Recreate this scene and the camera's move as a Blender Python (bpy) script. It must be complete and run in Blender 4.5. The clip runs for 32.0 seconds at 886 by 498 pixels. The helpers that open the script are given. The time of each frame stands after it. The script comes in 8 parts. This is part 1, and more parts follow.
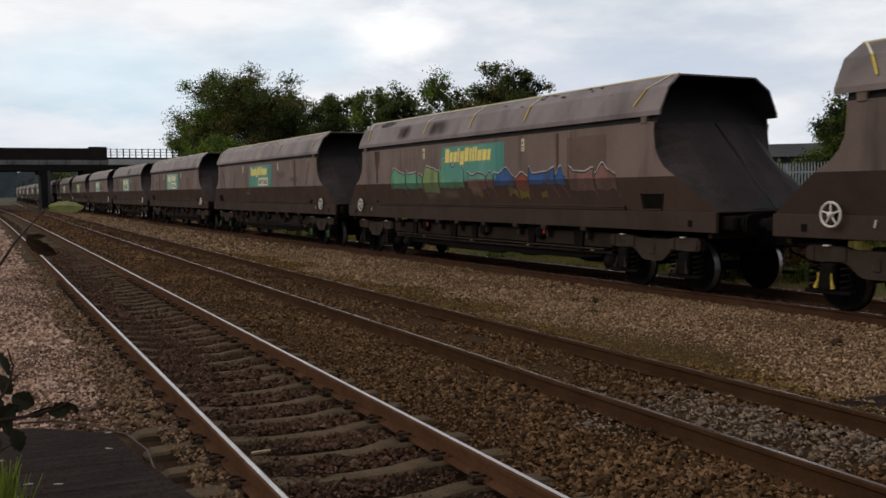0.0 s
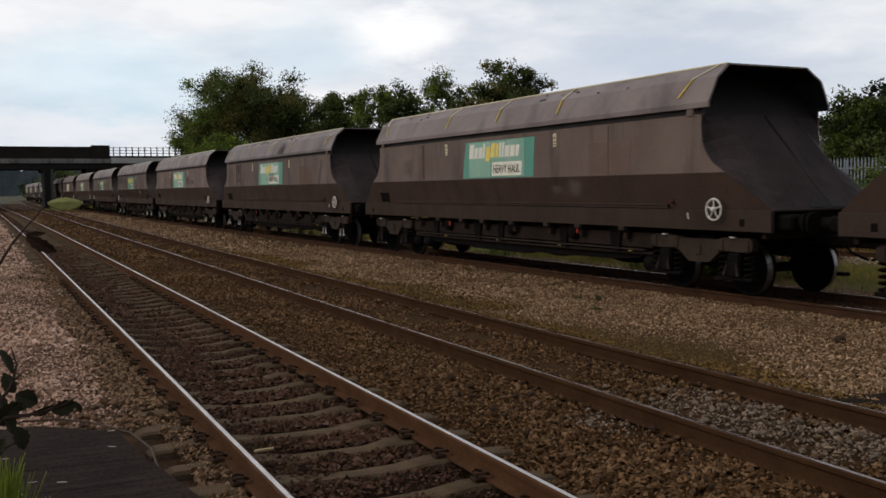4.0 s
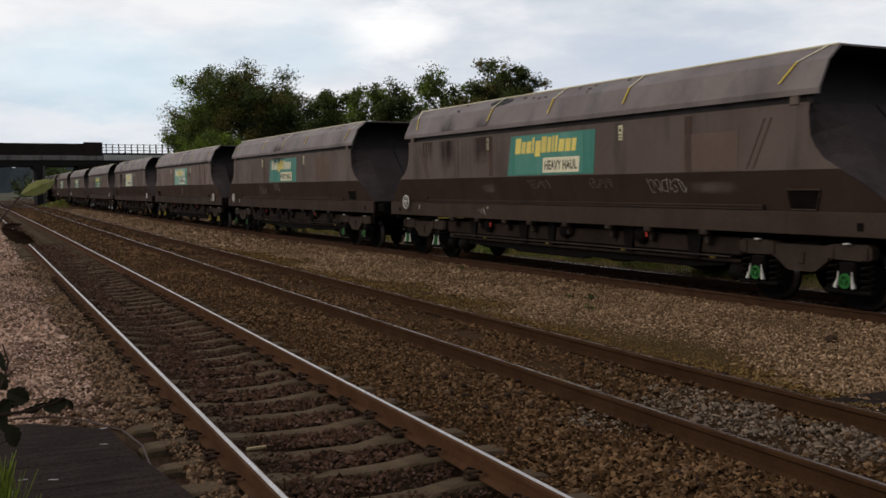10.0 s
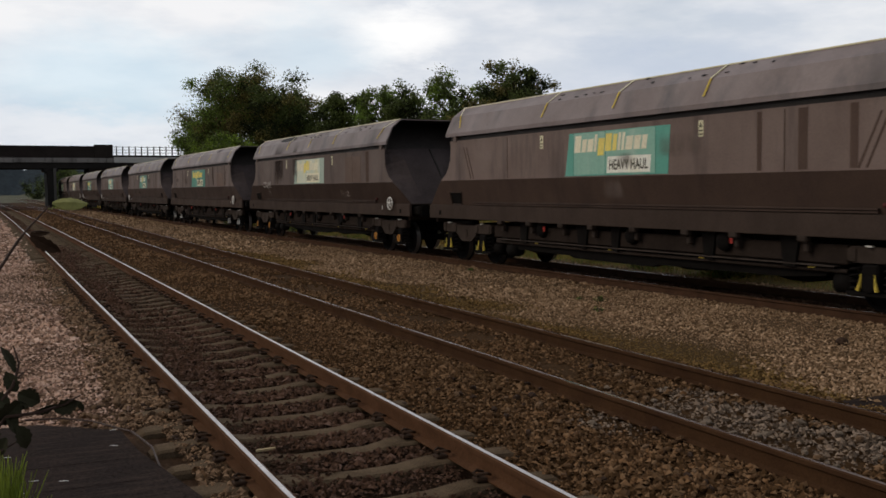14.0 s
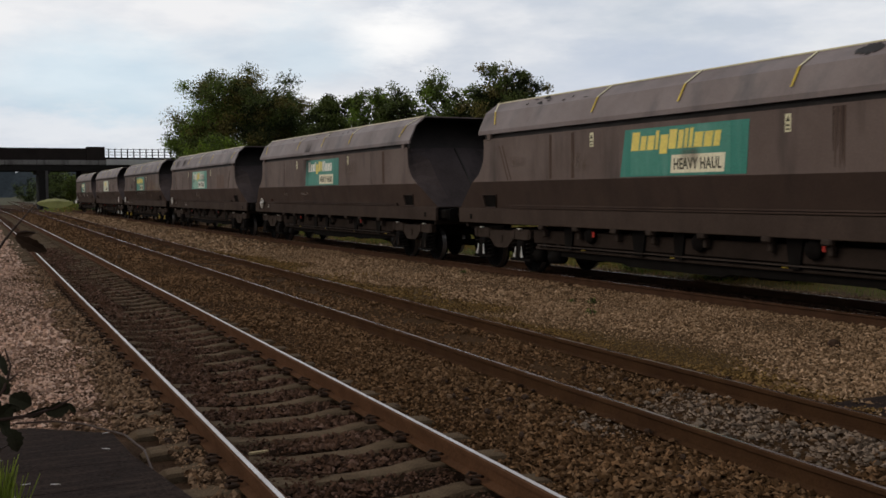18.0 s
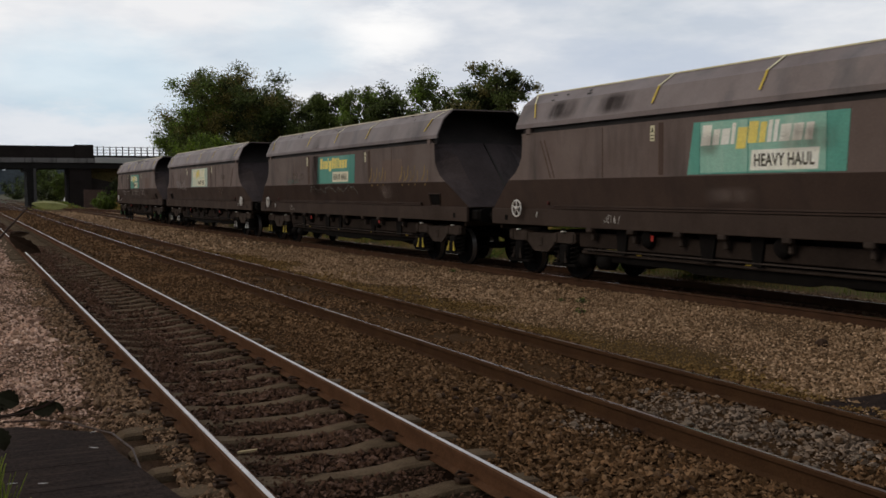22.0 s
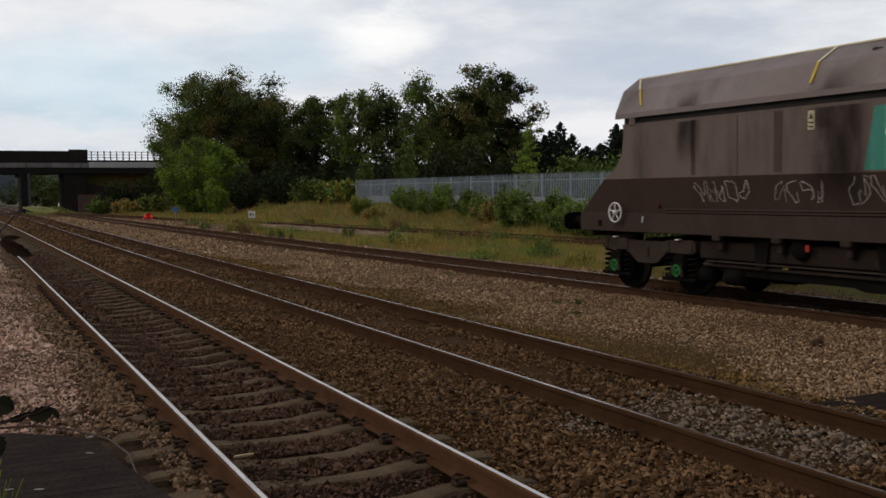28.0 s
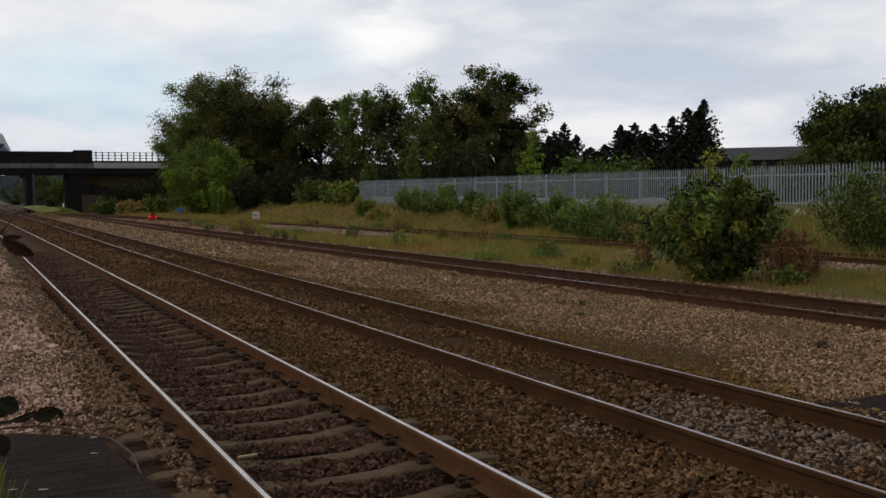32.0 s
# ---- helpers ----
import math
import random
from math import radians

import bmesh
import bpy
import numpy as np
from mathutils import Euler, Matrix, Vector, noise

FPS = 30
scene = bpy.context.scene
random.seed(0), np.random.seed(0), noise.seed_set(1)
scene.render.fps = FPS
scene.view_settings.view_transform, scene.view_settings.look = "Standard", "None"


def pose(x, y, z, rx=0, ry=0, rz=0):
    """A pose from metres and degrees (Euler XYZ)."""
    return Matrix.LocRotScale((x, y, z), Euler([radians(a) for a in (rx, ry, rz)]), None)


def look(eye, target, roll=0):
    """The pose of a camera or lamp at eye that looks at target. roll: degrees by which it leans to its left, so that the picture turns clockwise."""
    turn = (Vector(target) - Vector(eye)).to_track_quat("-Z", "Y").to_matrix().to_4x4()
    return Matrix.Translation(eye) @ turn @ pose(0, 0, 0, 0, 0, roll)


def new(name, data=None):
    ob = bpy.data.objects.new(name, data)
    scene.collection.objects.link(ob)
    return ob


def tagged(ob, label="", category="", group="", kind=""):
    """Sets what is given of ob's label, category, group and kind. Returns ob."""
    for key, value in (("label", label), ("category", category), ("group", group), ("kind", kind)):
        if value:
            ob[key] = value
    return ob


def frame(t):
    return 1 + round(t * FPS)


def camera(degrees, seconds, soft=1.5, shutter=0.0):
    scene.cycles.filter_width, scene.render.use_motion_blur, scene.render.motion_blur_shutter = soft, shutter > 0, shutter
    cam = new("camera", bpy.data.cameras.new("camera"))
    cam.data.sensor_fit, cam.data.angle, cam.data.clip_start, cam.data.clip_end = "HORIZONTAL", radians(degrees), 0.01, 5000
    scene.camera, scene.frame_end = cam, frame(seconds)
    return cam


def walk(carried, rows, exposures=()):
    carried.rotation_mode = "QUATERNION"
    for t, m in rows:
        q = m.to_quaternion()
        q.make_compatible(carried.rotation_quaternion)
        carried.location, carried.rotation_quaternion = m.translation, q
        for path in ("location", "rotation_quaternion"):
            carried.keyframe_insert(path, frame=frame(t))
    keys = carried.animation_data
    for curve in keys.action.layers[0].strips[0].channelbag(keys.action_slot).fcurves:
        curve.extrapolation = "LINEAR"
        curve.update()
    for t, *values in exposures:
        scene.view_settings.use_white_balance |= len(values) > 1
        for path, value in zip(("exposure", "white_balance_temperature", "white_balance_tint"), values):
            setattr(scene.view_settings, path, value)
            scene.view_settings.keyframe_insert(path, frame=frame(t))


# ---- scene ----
LENS = 48.63
EXPOSURE, SKY_STRENGTH, SKY_AWAY = 0.0, 0.1, 0.5
EYE = (0.0, 0.0, 1.835)
cam = camera(LENS, 32.0, soft=1.6, shutter=0.12)
# seconds, then the camera's turn in degrees: a phone held by hand on one spot
walk(cam, [
    (0, pose(*EYE, 86.593, 0.612, -25.074)), (0.5, pose(*EYE, 86.574, 0.587, -24.990)), (1, pose(*EYE, 86.581, 0.570, -24.997)),
    (1.5, pose(*EYE, 86.528, 0.592, -24.961)), (2, pose(*EYE, 86.481, 0.568, -24.929)), (2.5, pose(*EYE, 86.501, 0.602, -24.854)),
    (3, pose(*EYE, 86.483, 0.599, -24.776)), (3.5, pose(*EYE, 86.509, 0.680, -24.832)), (5.5, pose(*EYE, 86.338, 0.572, -25.181)),
    (6, pose(*EYE, 86.363, 0.581, -25.232)), (6.5, pose(*EYE, 86.326, 0.501, -25.255)), (7, pose(*EYE, 86.278, 0.504, -25.212)),
    (7.5, pose(*EYE, 86.251, 0.609, -25.183)), (8, pose(*EYE, 86.284, 0.536, -25.272)), (8.5, pose(*EYE, 86.320, 0.510, -25.220)),
    (9, pose(*EYE, 86.374, 0.472, -25.254)), (9.5, pose(*EYE, 86.375, 0.492, -25.321)), (10, pose(*EYE, 86.375, 0.486, -25.309)),
    (10.5, pose(*EYE, 86.430, 0.496, -25.259)), (11, pose(*EYE, 86.458, 0.443, -25.097)), (11.5, pose(*EYE, 86.498, 0.475, -24.959)),
    (12, pose(*EYE, 86.525, 0.519, -24.943)), (12.5, pose(*EYE, 86.562, 0.509, -24.883)), (13, pose(*EYE, 86.560, 0.546, -24.806)),
    (13.5, pose(*EYE, 86.548, 0.517, -24.812)), (14, pose(*EYE, 86.497, 0.523, -24.774)), (14.5, pose(*EYE, 86.537, 0.617, -24.717)),
    (16.5, pose(*EYE, 86.535, 0.589, -24.890)), (17, pose(*EYE, 86.580, 0.560, -24.881)), (17.5, pose(*EYE, 86.629, 0.538, -25.128)),
    (18, pose(*EYE, 86.628, 0.518, -25.188)), (18.5, pose(*EYE, 86.640, 0.444, -25.156)), (19, pose(*EYE, 86.666, 0.446, -25.259)),
    (19.5, pose(*EYE, 86.585, 0.400, -25.260)), (20, pose(*EYE, 86.600, 0.364, -25.396)), (20.5, pose(*EYE, 86.576, 0.418, -25.559)),
    (21, pose(*EYE, 86.625, 0.380, -25.671)), (21.5, pose(*EYE, 86.616, 0.383, -25.676)), (22, pose(*EYE, 86.570, 0.347, -25.784)),
    (22.5, pose(*EYE, 86.622, 0.440, -25.709)), (23, pose(*EYE, 86.621, 0.553, -25.592)), (23.5, pose(*EYE, 86.619, 0.639, -25.512)),
    (24, pose(*EYE, 86.631, 0.637, -25.469)), (24.5, pose(*EYE, 86.655, 0.703, -25.434)), (25, pose(*EYE, 86.675, 0.724, -25.562)),
    (25.5, pose(*EYE, 86.586, 0.712, -25.490)), (27.5, pose(*EYE, 86.663, 0.721, -25.963)), (28, pose(*EYE, 86.717, 0.716, -26.080)),
    (28.5, pose(*EYE, 86.749, 0.642, -26.161)), (29, pose(*EYE, 86.762, 0.704, -26.105)), (29.5, pose(*EYE, 86.811, 0.687, -25.873)),
    (30, pose(*EYE, 86.763, 0.710, -25.854)), (30.5, pose(*EYE, 86.797, 0.677, -25.903)), (31, pose(*EYE, 86.802, 0.661, -25.903)),
    (31.5, pose(*EYE, 86.796, 0.640, -25.875)), (32, pose(*EYE, 86.770, 0.665, -25.844)),
], exposures=[(0.0, EXPOSURE + 0.04), (8.0, EXPOSURE + 0.0), (14.0, EXPOSURE - 0.02), (20.0, EXPOSURE - 0.08), (32.0, EXPOSURE - 0.08)])
# ---------------------------------------------------------------- light
SUN_ELEVATION, SUN_AZIMUTH = radians(33), radians(-75)   # azimuth clockwise from +y
world = bpy.data.worlds.new("overcast_sky")
scene.world = world
world.use_nodes = True
wt = world.node_tree
wt.nodes.clear()


def wnode(kind, **sets):
    n = wt.nodes.new(kind)
    for key, value in sets.items():
        n.inputs[key].default_value = value
    return n


def blob(direction, wide, high, weight):
    """A soft patch of cloud or of clear sky about one direction, so wide and so high."""
    away = wt.nodes.new("ShaderNodeVectorMath")
    away.operation = "SUBTRACT"
    wt.links.new(warp.outputs[0], away.inputs[0])
    away.inputs[1].default_value = Vector(direction).normalized()
    scaled = wt.nodes.new("ShaderNodeVectorMath")
    scaled.operation = "MULTIPLY"
    wt.links.new(away.outputs[0], scaled.inputs[0])
    scaled.inputs[1].default_value = (1 / wide, 1 / wide, 1 / high)
    far = wt.nodes.new("ShaderNodeVectorMath")
    far.operation = "LENGTH"
    wt.links.new(scaled.outputs[0], far.inputs[0])
    ramp = wt.nodes.new("ShaderNodeMapRange")
    ramp.interpolation_type = "SMOOTHSTEP"
    ramp.inputs["From Min"].default_value, ramp.inputs["From Max"].default_value = 0.1, 1.45
    ramp.inputs["To Min"].default_value, ramp.inputs["To Max"].default_value = weight, 0.0
    wt.links.new(far.outputs["Value"], ramp.inputs["Value"])
    return ramp.outputs[0]


def wmix(a, b, fac):
    m = wt.nodes.new("ShaderNodeMix")
    m.data_type = "RGBA"
    for sock, value in ((m.inputs[6], a), (m.inputs[7], b)):
        if isinstance(value, tuple):
            sock.default_value = (*value, 1)
        else:
            wt.links.new(value, sock)
    wt.links.new(fac, m.inputs[0])
    return m.outputs[2]


coord = wt.nodes.new("ShaderNodeTexCoord")
stretch = wt.nodes.new("ShaderNodeMapping")
stretch.inputs["Scale"].default_value = (1.0, 1.0, 3.2)
wt.links.new(coord.outputs["Generated"], stretch.inputs["Vector"])
drift = wnode("ShaderNodeTexNoise", Scale=8.0, Detail=6.0, Roughness=0.62)
wt.links.new(stretch.outputs[0], drift.inputs["Vector"])
shift = wt.nodes.new("ShaderNodeVectorMath")
shift.operation = "SUBTRACT"
wt.links.new(drift.outputs["Color"], shift.inputs[0])
shift.inputs[1].default_value = (0.5, 0.5, 0.5)
small = wt.nodes.new("ShaderNodeVectorMath")
small.operation = "SCALE"
small.inputs["Scale"].default_value = 0.11
wt.links.new(shift.outputs[0], small.inputs[0])
warp = wt.nodes.new("ShaderNodeVectorMath")
warp.operation = "ADD"
wt.links.new(coord.outputs["Generated"], warp.inputs[0])
wt.links.new(small.outputs[0], warp.inputs[1])
sky = wt.nodes.new("ShaderNodeTexSky")
sky.sky_type = "NISHITA"
sky.sun_disc = False
sky.sun_elevation, sky.sun_rotation = SUN_ELEVATION, SUN_AZIMUTH
clouds = wnode("ShaderNodeTexNoise", Scale=4.2, Detail=7.0, Roughness=0.55)
wt.links.new(stretch.outputs[0], clouds.inputs["Vector"])
ramp = wt.nodes.new("ShaderNodeValToRGB")
ramp.color_ramp.elements[0].position, ramp.color_ramp.elements[0].color = 0.39, (6.4, 6.9, 7.7, 1)
ramp.color_ramp.elements[1].position, ramp.color_ramp.elements[1].color = 0.61, (9.2, 9.2, 9.35, 1)
wt.links.new(clouds.outputs["Fac"], ramp.inputs["Fac"])
cover = wnode("ShaderNodeMapRange")
gaps = wnode("ShaderNodeTexNoise", Scale=2.3, Detail=6.0, Roughness=0.6)
wt.links.new(stretch.outputs[0], gaps.inputs["Vector"])
cover.inputs["From Min"].default_value, cover.inputs["From Max"].default_value = 0.28, 0.46
cover.inputs["To Min"].default_value, cover.inputs["To Max"].default_value = 0.72, 1.0
wt.links.new(gaps.outputs["Fac"], cover.inputs["Value"])
tone = wmix(sky.outputs[0], ramp.outputs[0], cover.outputs[0])
tone = wmix(tone, (5.6, 7.8, 9.2), blob((0.11, 0.99, 0.105), 0.16, 0.055, 0.5))
tone = wmix(tone, (6.6, 8.0, 9.0), blob((0.30, 0.94, 0.145), 0.07, 0.035, 0.55))
tone = wmix(tone, (8.7, 8.8, 9.1), blob((0.08, 0.99, 0.062), 0.16, 0.022, 0.75))
tone = wmix(tone, (5.4, 6.1, 7.3), blob((0.61, 0.79, 0.115), 0.16, 0.032, 0.75))
tone = wmix(tone, (10.8, 10.7, 10.6), blob((0.386, 0.911, 0.152), 0.058, 0.034, 0.9))
lit = wt.nodes.new("ShaderNodeVectorMath")
lit.operation = "DOT_PRODUCT"
wt.links.new(coord.outputs["Generated"], lit.inputs[0])
lit.inputs[1].default_value = (0.26, 0.966, 0.0)
falloff = wnode("ShaderNodeMapRange")
falloff.interpolation_type = "SMOOTHSTEP"
falloff.inputs["From Min"].default_value, falloff.inputs["From Max"].default_value = -0.4, 0.8
falloff.inputs["To Min"].default_value, falloff.inputs["To Max"].default_value = SKY_AWAY, 1.0
wt.links.new(lit.outputs["Value"], falloff.inputs["Value"])
thick = wt.nodes.new("ShaderNodeVectorMath")   # sky dimmed away from straight ahead, to lower the light on the ground
thick.operation = "SCALE"
wt.links.new(tone, thick.inputs[0])
wt.links.new(falloff.outputs[0], thick.inputs["Scale"])
back = wnode("ShaderNodeBackground", Strength=SKY_STRENGTH)
wt.links.new(thick.outputs[0], back.inputs["Color"])
out = wt.nodes.new("ShaderNodeOutputWorld")
wt.links.new(back.outputs[0], out.inputs["Surface"])

sun_data = bpy.data.lights.new("sun", "SUN")
sun_data.energy, sun_data.angle, sun_data.color = 0.95, radians(28), (1.0, 0.84, 0.66)
sun = new("sun", sun_data)
to_sun = Vector((math.sin(SUN_AZIMUTH) * math.cos(SUN_ELEVATION), math.cos(SUN_AZIMUTH) * math.cos(SUN_ELEVATION), math.sin(SUN_ELEVATION)))
sun.matrix_world = look(to_sun * 200, (0, 0, 0))

# ---------------------------------------------------------------- materials


def material(name, colour, second=None, rough=0.7, metal=0.0, scale=3.0, fine=40.0, bump=0.15, spread=0.5, island=0.0,
             stretch=(1, 1, 1), streak=None, translucent=0.0, contrast=0.2, island_colours=None, glow=None):
    """A procedural surface: two scales of noise between two colours, fine relief, optional streaks and piece-by-piece variation."""
    m = bpy.data.materials.new(name)
    m.use_nodes = True
    nt = m.node_tree
    bsdf = nt.nodes["Principled BSDF"]
    link = nt.links.new
    second = second or tuple(c * 0.6 for c in colour)

    def node(kind, **sets):
        n = nt.nodes.new(kind)
        for key, value in sets.items():
            n.inputs[key].default_value = value
        return n

    def mix(a, b, fac, blend="MIX"):
        n = nt.nodes.new("ShaderNodeMix")
        n.data_type, n.blend_type = "RGBA", blend
        for sock, value in ((n.inputs[0], fac), (n.inputs[6], a), (n.inputs[7], b)):
            if isinstance(value, tuple):
                sock.default_value = (*value, 1)
            elif isinstance(value, (int, float)):
                sock.default_value = value
            else:
                link(value, sock)
        return n.outputs[2]

    def ranged(value, lo, hi, a=0.0, b=1.0):
        n = node("ShaderNodeMapRange")
        for key, v in (("From Min", lo), ("From Max", hi), ("To Min", a), ("To Max", b)):
            n.inputs[key].default_value = v
        link(value, n.inputs["Value"])
        return n.outputs[0]

    coords = node("ShaderNodeTexCoord").outputs["Object"]
    mapped = node("ShaderNodeMapping", Scale=stretch)
    link(coords, mapped.inputs["Vector"])
    big = node("ShaderNodeTexNoise", Scale=scale, Detail=5.0, Roughness=0.6)
    link(mapped.outputs[0], big.inputs["Vector"])
    grain = node("ShaderNodeTexNoise", Scale=fine, Detail=4.0, Roughness=0.65)
    link(coords, grain.inputs["Vector"])
    tone = mix(colour, second, ranged(big.outputs["Fac"], 0.5 - spread / 2 + 0.05, 0.5 + spread / 2 + 0.05))
    tone = mix(tone, ranged(grain.outputs["Fac"], 0.3, 0.7, 1 - contrast, 1 + contrast), 1.0, "MULTIPLY")
    if streak:
        sm = node("ShaderNodeMapping", Scale=streak[1])
        link(coords, sm.inputs["Vector"])
        sn = node("ShaderNodeTexNoise", Scale=1.0, Detail=4.0, Roughness=0.6)
        link(sm.outputs[0], sn.inputs["Vector"])
        tone = mix(tone, streak[0], ranged(sn.outputs["Fac"], 0.5, 0.72, 0.0, streak[2]))
    if island or island_colours:
        geo = node("ShaderNodeNewGeometry")
        if island_colours:
            cr = node("ShaderNodeValToRGB")
            while len(cr.color_ramp.elements) < len(island_colours):
                cr.color_ramp.elements.new(0.5)
            for i, c in enumerate(island_colours):
                cr.color_ramp.elements[i].position = i / max(1, len(island_colours) - 1)
                cr.color_ramp.elements[i].color = (*c, 1)
            link(geo.outputs["Random Per Island"], cr.inputs["Fac"])
            tone = mix(tone, cr.outputs[0], 0.75)
        tone = mix(tone, ranged(geo.outputs["Random Per Island"], 0, 1, 1 - island, 1 + island), 1.0, "MULTIPLY")
    else:
        info = node("ShaderNodeObjectInfo")
        tone = mix(tone, ranged(info.outputs["Random"], 0, 1, 0.93, 1.07), 1.0, "MULTIPLY")
    link(tone, bsdf.inputs["Base Color"])
    bsdf.inputs["Metallic"].default_value = metal
    bsdf.inputs["Specular IOR Level"].default_value = 0.5 if metal or rough < 0.5 else 0.12 if rough > 0.7 else 0.22   # dust and soot dull the sheen
    link(ranged(big.outputs["Fac"], 0.3, 0.7, max(0.03, rough - 0.1), min(1.0, rough + 0.1)), bsdf.inputs["Roughness"])
    if bump:
        b = node("ShaderNodeBump", Strength=bump, Distance=0.02)
        link(grain.outputs["Fac"], b.inputs["Height"])
        link(b.outputs[0], bsdf.inputs["Normal"])
    if glow:
        bsdf.inputs["Emission Color"].default_value = (*glow[0], 1)
        bsdf.inputs["Emission Strength"].default_value = glow[1]
    if translucent:
        tr = node("ShaderNodeBsdfTranslucent")
        link(tone, tr.inputs["Color"])
        ms = node("ShaderNodeMixShader", Fac=translucent)
        link(bsdf.outputs[0], ms.inputs[1])
        link(tr.outputs[0], ms.inputs[2])
        link(ms.outputs[0], nt.nodes["Material Output"].inputs["Surface"])
    return m


def soft_stain(name, colour, most):
    """A thin film of dust that fades out to the edges of its patch and breaks up in runs."""
    m = bpy.data.materials.new(name)
    m.use_nodes = True
    nt = m.node_tree
    link = nt.links.new
    bsdf = nt.nodes["Principled BSDF"]
    bsdf.inputs["Base Color"].default_value = (*colour, 1)
    bsdf.inputs["Roughness"].default_value = 0.9
    bsdf.inputs["Specular IOR Level"].default_value = 0.05
    tex = nt.nodes.new("ShaderNodeTexCoord")
    cut = nt.nodes.new("ShaderNodeSeparateXYZ")
    link(tex.outputs["Generated"], cut.inputs[0])

    def math_node(op, a, b=None):
        n = nt.nodes.new("ShaderNodeMath")
        n.operation, n.use_clamp = op, True
        for sock, v in zip(n.inputs, (a, b)):
            if isinstance(v, (int, float)):
                sock.default_value = v
            elif v is not None:
                link(v, sock)
        return n.outputs[0]

    fade = None
    for axis, gain in (("Y", 3.2), ("Z", 3.4)):
        near = math_node("MULTIPLY", cut.outputs[axis], gain)
        far = math_node("MULTIPLY", math_node("SUBTRACT", 1.0, cut.outputs[axis]), gain)
        both = math_node("MULTIPLY", near, far)
        fade = both if fade is None else math_node("MULTIPLY", fade, both)
    stretch = nt.nodes.new("ShaderNodeMapping")
    stretch.inputs["Scale"].default_value = (1, 3.6, 1.1)
    link(tex.outputs["Object"], stretch.inputs["Vector"])
    grain = nt.nodes.new("ShaderNodeTexNoise")
    grain.inputs["Scale"].default_value, grain.inputs["Detail"].default_value = 1.3, 5.0
    link(stretch.outputs[0], grain.inputs["Vector"])
    runs = nt.nodes.new("ShaderNodeMapRange")
    for key, v in (("From Min", 0.3), ("From Max", 0.62), ("To Min", 0.25), ("To Max", 1.0)):
        runs.inputs[key].default_value = v
    link(grain.outputs["Fac"], runs.inputs["Value"])
    link(math_node("MULTIPLY", math_node("MULTIPLY", fade, runs.outputs[0]), most), bsdf.inputs["Alpha"])
    return m


dust_film = soft_stain("film_of_coal_dust", (0.022, 0.017, 0.016), 0.66)
bare_film = soft_stain("film_of_pale_dust", (0.21, 0.165, 0.145), 0.5)


def trackbed(name):
    """Fines between the stones: pale beside the near line, oily inside it, rusty between the lines, tan towards the loop."""
    m = material(name, (0.5, 0.5, 0.5), (0.3, 0.3, 0.3), 0.95, 0, 0.7, 30, 0.9, 0.6, contrast=0.45)
    nt = m.node_tree
    link = nt.links.new
    bsdf = nt.nodes["Principled BSDF"]
    grey = bsdf.inputs["Base Color"].links[0].from_socket
    coords = nt.nodes.new("ShaderNodeTexCoord").outputs["Object"]
    wander = nt.nodes.new("ShaderNodeTexNoise")
    wander.inputs["Scale"].default_value, wander.inputs["Detail"].default_value = 1.1, 5.0
    link(coords, wander.inputs["Vector"])
    spread = nt.nodes.new("ShaderNodeVectorMath")
    spread.operation = "MULTIPLY_ADD"
    link(wander.outputs["Color"], spread.inputs[0])
    spread.inputs[1].default_value = (1.6, 0, 0)
    link(coords, spread.inputs[2])
    across = nt.nodes.new("ShaderNodeSeparateXYZ")
    link(spread.outputs[0], across.inputs[0])
    span = nt.nodes.new("ShaderNodeMapRange")
    span.inputs["From Min"].default_value, span.inputs["From Max"].default_value = -3.2, 16.8
    link(across.outputs["X"], span.inputs["Value"])
    cr = nt.nodes.new("ShaderNodeValToRGB")
    zones = ((-4.0, (0.28, 0.18, 0.13)), (0.9, (0.20, 0.12, 0.075)), (1.5, (0.06, 0.034, 0.019)), (3.1, (0.045, 0.025, 0.014)), (3.5, (0.10, 0.053, 0.022)),
             (6.6, (0.12, 0.066, 0.03)), (7.4, (0.175, 0.112, 0.05)), (9.6, (0.24, 0.152, 0.087)), (15.8, (0.26, 0.172, 0.105)))
    while len(cr.color_ramp.elements) < len(zones):
        cr.color_ramp.elements.new(0.5)
    for e, (x, c) in zip(cr.color_ramp.elements, zones):
        e.position, e.color = (x + 4.0) / 20, (*c, 1)
    link(span.outputs[0], cr.inputs["Fac"])
    both = nt.nodes.new("ShaderNodeMix")
    both.data_type, both.blend_type = "RGBA", "MULTIPLY"
    both.inputs[0].default_value = 1.0
    link(grey, both.inputs[6])
    link(cr.outputs[0], both.inputs[7])
    link(both.outputs[2], bsdf.inputs["Base Color"])
    return m


paint = material("weathered_brown_paint", (0.141, 0.102, 0.088), (0.103, 0.073, 0.063), 0.74, 0, 0.9, 30, 0.05, 0.5, streak=((0.04, 0.028, 0.025), (3.0, 1.9, 0.30), 0.75), contrast=0.12)
# darker brown holds the shade of the inward-leaning lower sides; also ribs and runs
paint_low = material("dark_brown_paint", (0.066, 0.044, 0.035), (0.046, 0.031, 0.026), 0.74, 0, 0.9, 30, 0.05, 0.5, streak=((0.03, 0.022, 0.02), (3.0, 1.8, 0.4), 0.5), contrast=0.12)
paint_hood = material("dusty_hood_paint", (0.148, 0.106, 0.097), (0.098, 0.069, 0.064), 0.57, 0, 0.8, 25, 0.04, 0.5, streak=((0.035, 0.026, 0.026), (1.5, 1.1, 0.5), 0.8), contrast=0.12)
